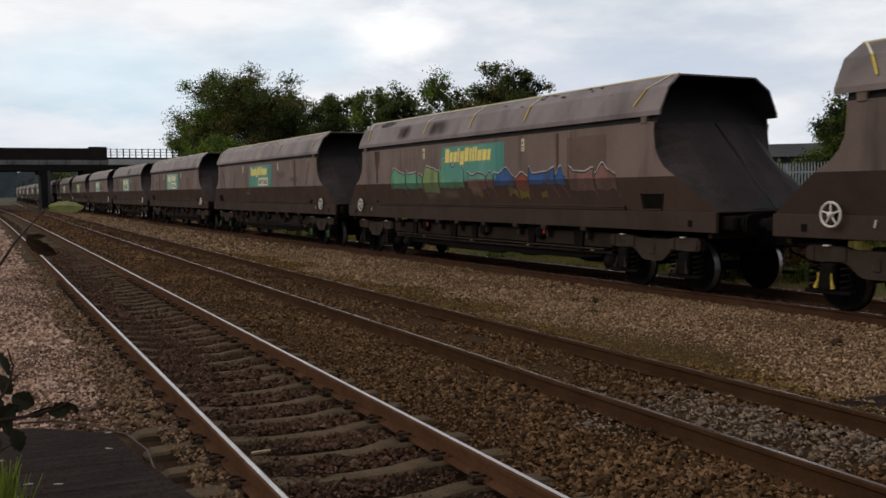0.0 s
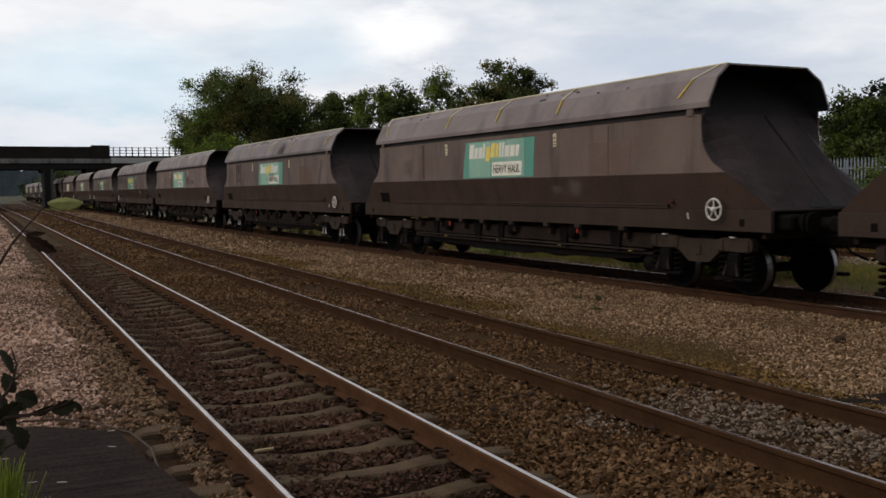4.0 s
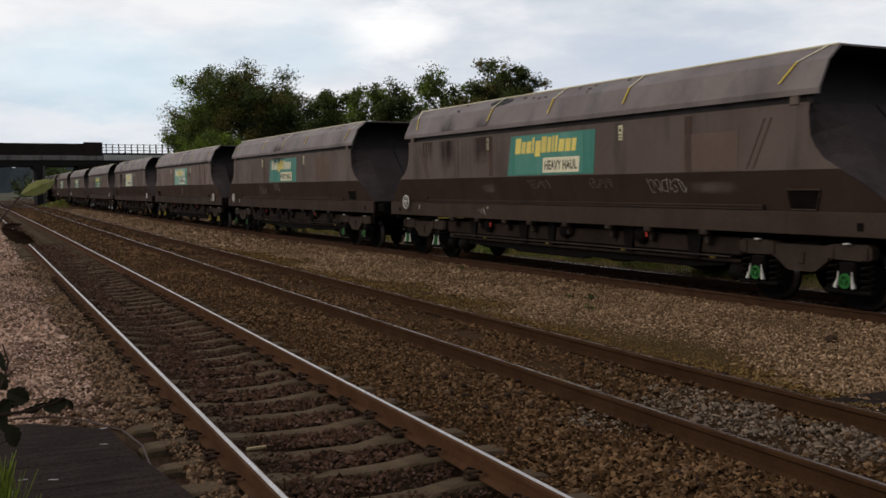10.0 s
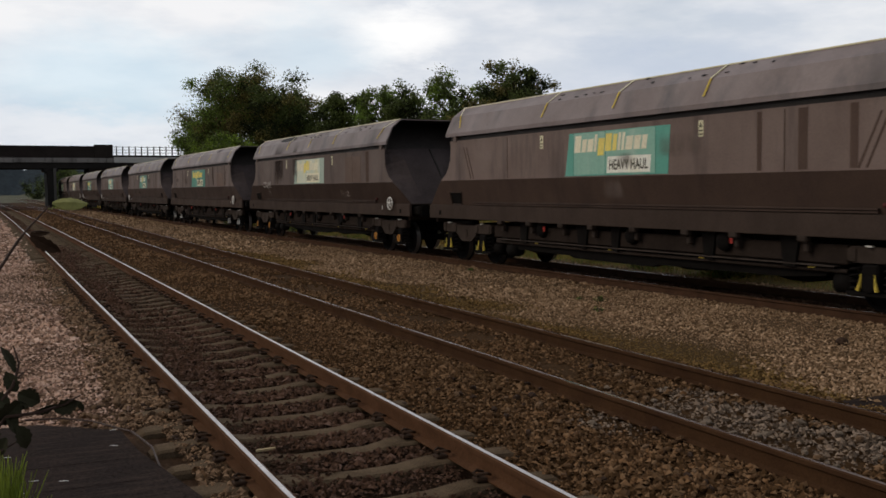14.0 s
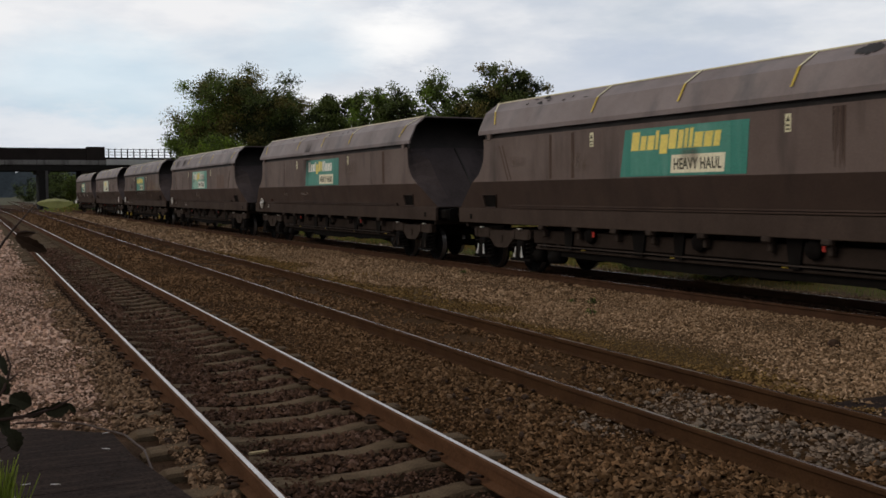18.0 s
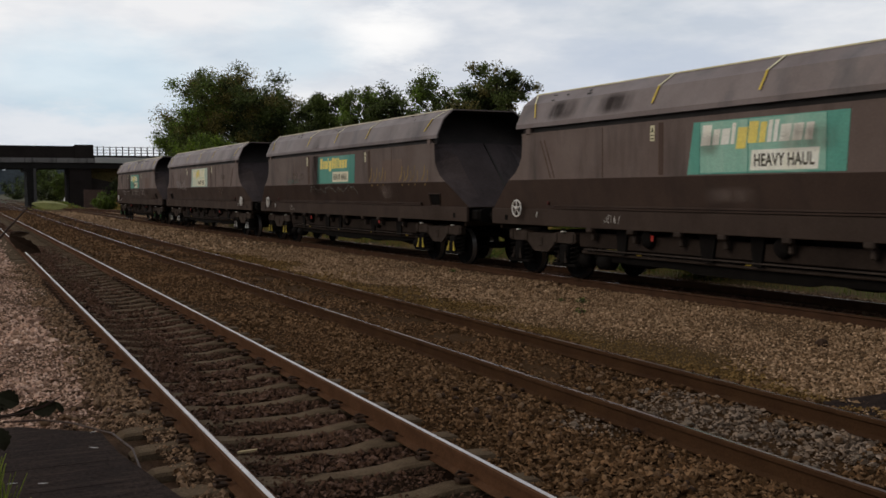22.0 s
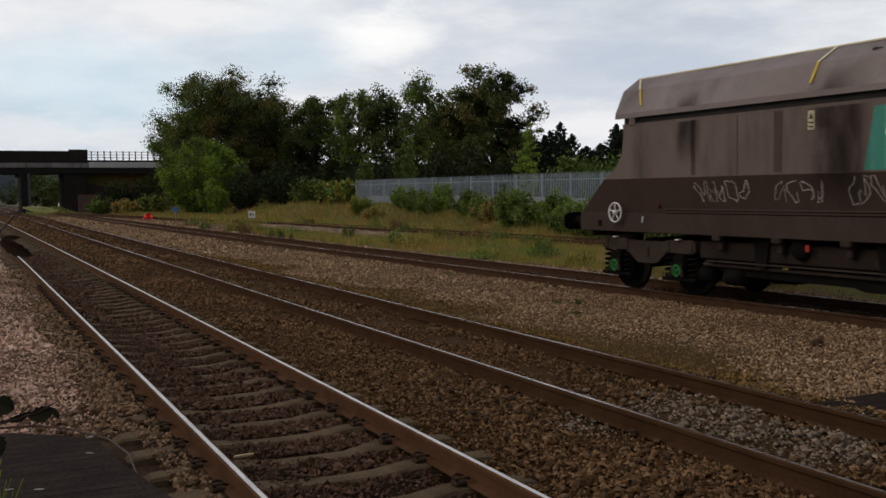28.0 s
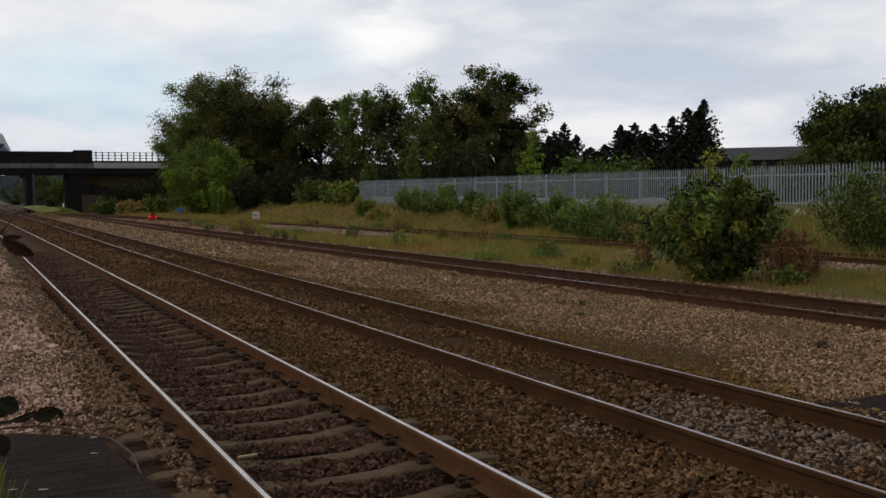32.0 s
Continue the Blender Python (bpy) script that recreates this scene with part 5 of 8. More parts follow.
    for i, (x, y, h) in enumerate(((10.0, 14.9, 0.10), (9.1, 13.6, 0.10), (9.75, 15.2, 0.07), (10.9, 22.0, 0.08), (12.9, 43, 0.55), (13.05, 43.8, 0.5), (12.95, 44.8, 0.6), (13.1, 42.2, 0.4))):
        bush("weed", "small green weed in the ballast", x, y, h, max(0.22, h * 0.5), 160, [leaf_bush], 200 + i, 0.02 + 0.02 * (h > 0.3), "weed", "weeds in the ballast", base=0.0)


build_trees()


def grass(name, label, mat, zones, seed):
    """Blades of grass, one triangle each, leaning every way."""
    r = np.random.default_rng(seed)
    vs = []
    for x0, x1, y0, y1, n, lo, hi, wide in zones:
        x, y = r.uniform(x0, x1, n), r.uniform(y0, y1, n)
        keep = np.array([noise.noise((a * 0.5, b * 0.3, seed)) > -0.22 and a > line_3(b) + GAUGE + 1.35 + 0.35 * noise.noise((a * 2, b * 0.8, 3)) + verge(b) and not (line_4(b) - (2.1 if b < 30 else 3.4) - 0.7 * noise.noise((a, b * 0.4, 1)) < a < line_4(b) + 0.3 and (b < 27 or 42 < b < 64)) for a, b in zip(x, y)])
        x, y = x[keep], y[keep]
        z = np.array([ground_height(a, b) for a, b in zip(x, y)])
        n = len(x)
        h = r.uniform(lo, hi, n)
        a = r.uniform(0, 2 * math.pi, n)
        w = wide * r.uniform(0.6, 1.4, n)
        lean = r.normal(0, 0.35, (n, 2)) * h[:, None]
        p0 = np.stack([x - np.cos(a) * w, y - np.sin(a) * w, z - 0.03], 1)
        p1 = np.stack([x + np.cos(a) * w, y + np.sin(a) * w, z - 0.03], 1)
        p2 = np.stack([x + lean[:, 0], y + lean[:, 1], z + h], 1)
        vs.append(np.stack([p0, p1, p2], 1).reshape(-1, 3))
    v = np.concatenate(vs)
    tagged(new(name, fast_mesh(name, v, np.arange(len(v)).reshape(-1, 3), mat)), label, "grass", kind="stuff")


grass("dry_grass", "dry tan grass along the loop line", grass_dry, [(13.2, 24, 9, 30, 46000, 0.05, 0.24, 0.005), (12.5, 27.5, 30, 60, 34000, 0.10, 0.36, 0.011), (11.5, 30, 60, 125, 30000, 0.12, 0.5, 0.026), (22, 28, 10, 40, 12000, 0.15, 0.6, 0.012)], 401)
grass("green_grass", "green grass and weeds along the loop line", grass_green, [(13.4, 23, 9, 30, 36000, 0.05, 0.22, 0.006), (13, 27.5, 30, 60, 28000, 0.08, 0.34, 0.012), (12, 30, 60, 125, 16000, 0.12, 0.5, 0.028), (22.5, 28, 10, 40, 9000, 0.15, 0.7, 0.014)], 402)

# ---------------------------------------------------------------- lineside things
shed = thing("shed", "long low building with a dark roof beyond the fence", "building")
bx, by = bearing(43.4, 92)
shed.matrix_basis = pose(bx, by, 0.9, 0, 0, -44)
part("wall", Shape().box(-9, 9, 0, 8, -0.3, 3.6), [roof_dark], shed)
part("roof", Shape().prism([(-0.5, 3.6), (4, 4.9), (8.5, 3.6)], lambda a, b, d: (-9.4 + d, a, b), 18.8), [roof_dark], shed)
stack = thing("panel_stack", "row of whitish panels lying behind the fence", "panels")
y = 33.0
r = random.Random(8)
while y < 72:
    w = r.uniform(2.2, 3.6)
    part("panel", Shape().box(FX + 0.7, FX + 1.1, y, y + w - 0.05, 0.8, fence_base(y) + r.uniform(0.42, 0.62), bevel=0.02), [white_wall], stack)
    y += w
lampbox = thing("stop_lamp", "red stop lamp on a low frame beside the siding", "signal lamp", at=pose(14.4, 87.6, -0.2))
part("base", Shape().box(-0.45, 0.45, -0.12, 0.12, 0, 0.2, bevel=0.03), [red_paint], lampbox)
part("body", Shape().prism([(-0.42, 0.2), (0.42, 0.2), (0.30, 0.42), (0.12, 0.62), (-0.12, 0.62), (-0.30, 0.42)], lambda a, b, d: (a, d - 0.1, b), 0.2), [red_paint], lampbox)
for x in (-0.24, 0.24):
    part("lens", Shape().lathe([(-0.11, 0.10), (-0.13, 0.085), (-0.135, 0.03)], 12, 0, "y", (x, 0, 0.32)), [lamp_red], lampbox, "glowing red lens")
sign = thing("post_sign", "small blue sign on a pale post", "sign", at=pose(15.7, 82.2, -0.2, 0, 0, -10))
part("post", Shape().box(-0.05, 0.05, -0.03, 0.03, 0, 0.85), [galvanised], sign)
part("plate", Shape().box(-0.24, 0.24, -0.05, -0.03, 0.75, 1.12, bevel=0.005), [sign_blue], sign)
box = thing("marker_board", "small white marker board in the grass", "sign", at=pose(19.5, 72.6, -0.2, 0, 0, -12))
part("post", Shape().box(-0.04, 0.04, 0, 0.04, 0, 0.5), [galvanised], box)
part("board", Shape().box(-0.26, 0.26, -0.04, 0.0, 0.32, 0.85, bevel=0.01), [white_paint], box)
part("dark_bars", Shape().box(-0.16, -0.03, -0.048, -0.042, 0.5, 0.68).box(0.05, 0.15, -0.048, -0.042, 0.5, 0.62), [dark_ink], box)
bag = thing("plastic_bag", "white crumpled plastic bag by the fence", "bag", at=pose(27.4, 26.6, 0.86))
r = np.random.default_rng(5)
s = Shape().lathe([(-0.1, 0.05), (-0.05, 0.2), (0.08, 0.24), (0.2, 0.15), (0.26, 0.04)], 9, 0, "z")
s.v = [tuple(np.array(p) * (1 + r.uniform(-0.2, 0.2, 3))) for p in s.v]
part("bag", s, [white_paint], bag)
lump = tagged(part("stone", Shape().lathe([(-0.05, 0.03), (-0.02, 0.09), (0.03, 0.07), (0.055, 0.02)], 7, 0, "z"), [clip_rust]), "dark lump of coal in the ballast", "stone")
lump.matrix_basis = pose(9.98, 9.3, -0.19, 8, 4, 20)

# far wooded rise beyond the bridge
s = Shape()
n = 60
pts = []
for i in range(n + 1):
    x = -420 + i * 14.0
    pts += [(x, 900, -5), (x, 915 + 30 * noise.noise((x * 0.01, 0, 0)), 22 + 9 * noise.noise((x * 0.012, 3, 0)) + 4 * noise.noise((x * 0.05, 1, 0)))]
s.add(pts, [(2 * i, 2 * i + 2, 2 * i + 3, 2 * i + 1) for i in range(n)])
tagged(part("backdrop", s, [hill_haze]), "hazy blue wooded rise in the distance", "hill", kind="structure")
for i, (x, y, h) in enumerate(((2.0, 190, 6), (-4, 210, 9), (14.5, 176, 5.5), (18, 186, 5.5), (22, 170, 5.5), (15.5, 250, 10), (-12, 240, 12), (26, 165, 5.5))):
    if abs(x - line_1(y)) > 2.5 or i in (3, 4):
        broad_tree("tree beyond the bridge", x if x > 9 else x - 9, y, h, h * 0.33, 3200, [leaf_dark, leaf_bush], 500 + i, 0.3, 0.08)
for i, (x, y, h, w) in enumerate(((13.2, 184, 6.0, 9.0), (13.4, 330, 7.2, 10.0), (17.5, 178, 5.5, 8.0), (-9.5, 190, 6.0, 8.0))):
    bush("bush", "dark bush beyond the bridge", x, y, h, w, 4500, [leaf_shaded, leaf_dark], 560 + i, 0.2, base=0.0)
van = thing("parked_van", "pale van parked beyond the bridge", "van", at=pose(15.4, 172, -0.2, 0, 0, 100))
part("body", Shape().prism([(-2.2, 0.3), (2.2, 0.3), (2.25, 1.0), (1.5, 1.25), (1.0, 1.95), (-2.1, 2.0)], lambda a, b, d: (a, d - 0.85, b), 1.7), [lorry_white], van)
part("windscreen", Shape().prism([(1.52, 1.28), (1.08, 1.88), (0.6, 1.88), (0.6, 1.28)], lambda a, b, d: (a, -0.86 - d, b), 0.01), [glass_dark], van)
for x in (-1.4, 1.4):
    part("wheel", Shape().lathe([(-0.9, 0.3), (-0.88, 0.33), (-0.72, 0.33), (-0.7, 0.3)], 14, 0, "y", (x, 0, 0.33)), [tyre], van)

# ---------------------------------------------------------------- tanker lorry on the bridge
LORRY_X, LORRY_SPEED = 12.1, 11.55
lorry = thing("tanker_lorry", "white powder tanker lorry with a dark blue stripe crossing the bridge", "lorry", at=pose(80, BY + 4.2, 6.2))


def build_lorry(l):
    part("chassis", Shape().box(0.2, 7.4, -1.0, 1.0, 0.55, 0.95), [black_steel], l)
    cab = part("cab", Shape().prism([(0.05, 0.55), (2.7, 0.55), (2.7, 3.3), (2.5, 3.85), (0.95, 3.9), (0.35, 3.3), (0.0, 2.1)], lambda a, b, d: (a, d - 1.22, b), 2.44), [lorry_white], l)
    part("side_window", Shape().prism([(0.25, 2.0), (1.2, 2.0), (1.2, 2.85), (0.5, 2.85)], lambda a, b, d: (a, -1.224 - d, b), 0.01), [glass_dark], cab)
    part("windscreen", Shape().prism([(-1.1, 2.1), (1.1, 2.1), (1.05, 3.0), (-1.05, 3.0)], lambda a, b, d: ((b - 2.1) * 0.32 - 0.01 + d, a, b), 0.01), [glass_dark], cab)
    part("mirror", Shape().box(0.1, 0.25, -1.5, -1.35, 2.1, 2.7, bevel=0.03), [black_steel], cab)
    part("roof_horn", Shape().tube([(1.1, -0.6, 3.88), (1.1, -0.6, 4.1)], 0.05, 6), [black_steel], cab)
    part("roof_horn", Shape().tube([(1.5, 0.5, 3.86), (1.5, 0.5, 4.12)], 0.04, 6), [black_steel], cab)
    part("hose_rail", Shape().tube([(5.0, -0.9, 0.95), (4.9, -0.9, 2.3), (5.4, -0.9, 2.5), (6.0, -0.9, 1.4)], 0.05, 6), [galvanised], l)
    tank = part("tank", Shape().prism([(6.9, 1.6), (7.8, 1.15), (15.2, 1.15), (16.5, 1.5), (16.6, 1.9), (15.6, 4.1), (7.1, 4.1), (6.95, 2.8)], lambda a, b, d: (a, d - 1.22, b), 2.44), [lorry_white], l)
    part("stripe", Shape().prism([(7.0, 2.75), (15.9, 2.75), (15.4, 2.15), (7.6, 2.15)], lambda a, b, d: (a, -1.224 - d, b), 0.008), [lorry_blue], tank)
    part("lower_wedge", Shape().prism([(6.95, 1.75), (7.1, 2.5), (9.0, 1.2), (7.8, 1.2)], lambda a, b, d: (a, -1.224 - d, b), 0.006), [galvanised], tank)
    part("lower_wedge", Shape().prism([(16.4, 1.7), (15.6, 2.6), (13.8, 1.2), (15.0, 1.2)], lambda a, b, d: (a, -1.224 - d, b), 0.006), [galvanised], tank)
    part("walkway", Shape().box(7.2, 15.5, -0.6, 0.6, 4.1, 4.17), [galvanised], tank)
    for x in (8.4, 11.2, 14.2):
        part("hatch", Shape().lathe([(4.17, 0.35), (4.28, 0.33), (4.31, 0.1)], 12, 0, "z", (x, 0, 0)), [galvanised], tank)
    part("logo_block", Shape().prism([(12.6, 3.15), (13.3, 3.15), (13.5, 3.45), (12.9, 3.5)], lambda a, b, d: (a, -1.224 - d, b), 0.006).prism([(13.6, 3.2), (14.8, 3.2), (14.8, 3.35), (13.6, 3.35)], lambda a, b, d: (a, -1.224 - d, b), 0.006), [lorry_blue], tank)
    part("side_skirt", Shape().box(7.9, 15.6, -1.15, 1.15, 0.45, 1.16, bevel=0.03), [black_steel], l)
    part("rear_deflector", Shape().box(2.72, 2.95, -1.1, 1.1, 0.9, 3.2, bevel=0.03), [black_steel], cab)
    part("bumper", Shape().box(15.9, 16.5, -1.1, 1.1, 0.5, 0.9, bevel=0.03), [black_steel], l)
    for x in (1.3, 4.9, 11.9, 13.2, 14.5):
        for sg in (-1, 1):
            a = sg * 0.82
            wh = part("wheel", Shape().lathe([(a - 0.17, 0.4), (a - 0.15, 0.5), (a + 0.15, 0.5), (a + 0.17, 0.4)], 18, 0, "y", (x, 0, 0.5)), [tyre], l)
            part("rim", Shape().lathe([(a + sg * 0.172, 0.28), (a + sg * 0.18, 0.1)], 14, 0, "y", (x, 0, 0.5)), [galvanised], wh)


build_lorry(lorry)

# ---------------------------------------------------------------- bramble close to the camera


def leaf_shape(length, width, fold=0.25, curl=0.2, teeth=0.24):
    """One serrated leaflet, folded along its midrib."""
    s = Shape()
    n = 9
    pts = []
    for i in range(n + 1):
        k = i / n
        w = width / 2 * math.sin(math.pi * min(1, k * 0.94 + 0.04)) ** 0.8 * (1 + teeth * (i % 2 - 0.5))
        z = -curl * length * k * k
        pts += [(-w, k * length, z + w * fold), (0, k * length, z), (w, k * length, z + w * fold), (0, k * length, z - 0.0015)]
    faces = []
    for i in range(n):
        a, b = i * 4, i * 4 + 4
        faces += [(a, a + 1, b + 1, b), (a + 1, a + 2, b + 2, b + 1), (a + 2, a + 3, b + 3, b + 2), (a + 3, a, b, b + 3)]
    return s.add(pts, faces)


def build_bramble():
    b = thing("bramble", "dark bramble shoot with curled leaves beside the panel", "bramble", at=pose(0, 0, 0))
    part("stem", Shape().tube([(-0.12, 3.0, -0.15), (-0.09, 2.97, 0.6), (-0.03, 2.95, 1.15), (0.02, 2.935, 1.218), (0.105, 2.933, 1.222), (0.17, 2.935, 1.238), (0.215, 2.934, 1.26)], [0.008, 0.007, 0.006, 0.005, 0.005, 0.004, 0.002], 6), [bramble_stem], b)
    part("stem", Shape().tube([(-0.03, 2.95, 1.15), (0.0, 2.95, 1.25), (0.04, 2.95, 1.3), (0.05, 2.955, 1.33), (0.058, 2.96, 1.36), (0.045, 2.969, 1.41)], [0.006, 0.005, 0.005, 0.004, 0.003, 0.002], 6), [bramble_stem], b)
    root = Vector((-0.14, 3.02, 1.1))
    way = [(-0.14, 3.02, 1.1), (-0.03, 3.0, 1.55), (0.035, 2.994, 1.653), (0.065, 2.996, 1.70), (0.093, 2.997, 1.735), (0.152, 2.996, 1.80)]
    cane = part("cane", Shape().tube([tuple(Vector(p) - root) for p in way], [0.006, 0.005, 0.0042, 0.0036, 0.003, 0.002], 6), [bramble_stem], b, "thin brown cane swaying in the wind")
    cane.location = root
    part("side_stem", Shape().tube([tuple(Vector(p) - root) for p in ((0.10, 2.997, 1.725), (0.125, 2.996, 1.728), (0.15, 2.995, 1.722))], 0.002, 5), [bramble_stem], cane)
    pale = part("pale_leaf", leaf_shape(0.096, 0.046, -0.35, 0.2, 0.1), [leaf_pale], cane, "pale olive green leaf at the tip")
    part("stem", Shape().tube([(-0.05, 2.95, 1.08), (0.0, 2.93, 1.124), (0.045, 2.93, 1.147)], [0.005, 0.004, 0.002], 5), [bramble_stem], b)
    part("stem", Shape().tube([(0.05, 2.95, 1.32), (0.066, 2.95, 1.333), (0.078, 2.95, 1.343)], [0.003, 0.002, 0.001], 5), [bramble_stem], b)

    def leaf(base, tip, width, twist, fold=0.3, curl=0.15, dead=False, on=b):
        """A leaf from its foot to its tip, its face turned by twist about the midrib."""
        base, tip = Vector(base), Vector(tip)
        if on is cane:
            base, tip = base - root, tip - root
        along = (tip - base).normalized()
        face = Vector((0.0, -0.92, 0.4))
        face = (face - along * face.dot(along)).normalized()
        face = Matrix.Rotation(radians(twist), 3, along) @ face
        across = along.cross(face)
        l = part("leaf", leaf_shape((tip - base).length, width, fold, curl), [bramble_dead if dead else bramble_leaf], on, "brown withered leaf" if dead else "")
        l.matrix_basis = Matrix(((across.x, along.x, face.x, base.x), (across.y, along.y, face.y, base.y), (across.z, along.z, face.z, base.z), (0, 0, 0, 1)))

    leaf((0.098, 2.995, 1.714), (0.174, 2.995, 1.660), 0.038, 35, 0.25, 0.3, True, cane)
    leaf((0.097, 2.994, 1.718), (0.15, 2.994, 1.721), 0.014, 40, 0.5, 0.1, True, cane)
    for base, tip, width, twist in (
            ((0.046, 2.96, 1.335), (0.024, 2.97, 1.412), 0.03, 35), ((0.05, 2.95, 1.284), (0.022, 2.95, 1.338), 0.04, -20), ((0.052, 2.94, 1.279), (0.108, 2.935, 1.250), 0.055, 15), ((0.056, 2.942, 1.255), (0.002, 2.93, 1.196), 0.06, -25),
            ((0.09, 2.936, 1.222), (0.153, 2.935, 1.231), 0.028, 50), ((0.142, 2.936, 1.226), (0.212, 2.934, 1.236), 0.046, 30), ((0.05, 2.93, 1.190), (0.074, 2.925, 1.126), 0.046, -15), ((0.02, 2.93, 1.16), (-0.005, 2.93, 1.115), 0.04, 30),
            ((0.03, 2.945, 1.25), (-0.02, 2.94, 1.275), 0.05, 10), ((0.02, 2.94, 1.22), (0.05, 2.93, 1.175), 0.045, -40), ((0.0, 2.945, 1.28), (-0.03, 2.94, 1.31), 0.05, 20), ((0.04, 2.945, 1.26), (0.075, 2.94, 1.232), 0.04, 60),
            ((0.205, 2.935, 1.245), (0.222, 2.933, 1.215), 0.016, 20), ((-0.01, 2.94, 1.20), (-0.03, 2.94, 1.14), 0.05, 0)):
        leaf(base, tip, width, twist, 0.35, 0.25)
    tuft = thing("grass_tuft", "bright green grass tuft at the panel edge", "grass")
    r = np.random.default_rng(9)
    s = Shape()
    for k in range(260):
        x, y = 0.0 + r.normal(0, 0.03), 2.9 + r.normal(0, 0.03)
        h = 0.98 + r.uniform(0, 0.16)
        s.tube([(x * 0.6 - 0.05, y, -0.15), (x, y, h - 0.25), (x + r.normal(0, 0.035), y, h - abs(x) * 1.2)], [0.005, 0.004, 0.001], 3)
    part("tuft", s, [grass_fresh], tuft)
    return cane, pale


cane, pale_leaf = build_bramble()

# ---------------------------------------------------------------- the coal train
PITCH = 18.272          # wagon to wagon
HALF = PITCH / 2
TAIL = 288.36           # where the tail of the train would stand at the start of the count
WHEEL_R = 0.46


def run(t):
    """Metres that the train has run by t seconds."""
    u = (t - 16) / 16
    return 9.6658 * t + 1.0301 * u ** 2 - 0.2465 * u ** 3 + 0.4362 * u ** 4 - 0.1647 * u ** 5


HOOD_Y, END_Y = 7.14, 8.49
CURVE = [(7.00, 3.07), (6.98, 2.93), (7.02, 2.60), (7.12, 2.42), (7.27, 2.26), (7.56, 2.10)]   # side panel's end edge: (along, up)


def side_x(z):
    """How far out the side stands at a height."""
    if z > 2.10:
        return 1.40
    return 1.40 - 0.17 * (2.10 - z) / 0.63


def hood_shape():
    s = Shape()
    outer = [(-1.43, 3.21), (-1.425, 3.30), (-1.23, 3.73), (-0.92, 3.97), (0.92, 3.97), (1.23, 3.73), (1.425, 3.30), (1.43, 3.21)]
    inner = [(1.39, 3.21), (1.385, 3.30), (1.20, 3.71), (0.90, 3.94), (-0.90, 3.94), (-1.20, 3.71), (-1.385, 3.30), (-1.39, 3.21)]
    prof = outer + inner
    n = len(prof)
    ys = [-HOOD_Y, -6.2, -5, -3.5, -2, 0, 2, 3.5, 5, 6.2, HOOD_Y]
    pts = []
    for y in ys:
        dent = 0.012 * noise.noise((y * 0.7, 2.0, 5.0))
        flare = math.copysign(1.0, y) if abs(y) == HOOD_Y else 0.0   # the lower edges reach further out
        pts += [(a * (1 + dent * 0.4), y + flare * (0.055 if b < 3.5 else 0.05 if b < 3.8 else 0.0), b + (dent if abs(b - 3.97) < 0.05 else 0)) for a, b in prof]
    faces = [(j * n + i, j * n + (i + 1) % n, (j + 1) * n + (i + 1) % n, (j + 1) * n + i) for j in range(len(ys) - 1) for i in range(n)]
    s.add(pts, faces)
    # inner faces take the near-black slot: the hood's shade is in the colour
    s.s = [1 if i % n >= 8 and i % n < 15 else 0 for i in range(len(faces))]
    faces = []
    for base in (0, (len(ys) - 1) * n):
        faces += [(base + i, base + i + 1, base + n - 2 - i, base + n - 1 - i) for i in range(7)]
    s.f += faces
    s.s += [0] * len(faces)
    return s


def ridge_shape():
    """Recessed strip under the hood with its short stays."""
    s = Shape()
    for sg in (-1, 1):
        a, b = sorted((sg * 1.30, sg * 1.345))
        s.box(a, b, -7.02, 7.02, 3.05, 3.25)
    return s


def stay_shape(sg, y):
    a, b = sorted((sg * 1.34, sg * 1.42))
    return Shape().box(a, b, y - 0.09, y + 0.09, 3.07, 3.22, bevel=0.01)


def side_panel_shape(sg):
    s = Shape()
    edge = [(y, z) for y, z in CURVE]
    outline = [(-y, z) for y, z in reversed(edge)] + [(y, z) for y, z in edge]
    s.prism(outline, lambda a, b, d: (sg * (1.40 - d), a, b), 0.035)
    a, b = sorted((sg * 1.33, sg * 1.405))
    s.box(a, b, -7.0, 7.0, 3.07, 3.10)
    return s


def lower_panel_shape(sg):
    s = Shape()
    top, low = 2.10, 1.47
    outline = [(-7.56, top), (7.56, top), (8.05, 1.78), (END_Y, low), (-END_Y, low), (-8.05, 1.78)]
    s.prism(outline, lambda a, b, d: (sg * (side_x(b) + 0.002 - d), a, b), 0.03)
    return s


def rib_shape(sg):
    s = Shape()
    for z in (1.545, 1.50):
        a, b = sorted((sg * (side_x(z) - 0.01), sg * (side_x(z) + 0.062)))
        s.box(a, b, -6.0, 6.0, z - 0.014, z + 0.014)
    return s


def solebar_shape(sg):
    s = Shape()
    a, b = sorted((sg * 1.20, sg * 1.285))
    s.box(a, b, -END_Y, END_Y, 1.11, 1.468, bevel=0.012)
    return s


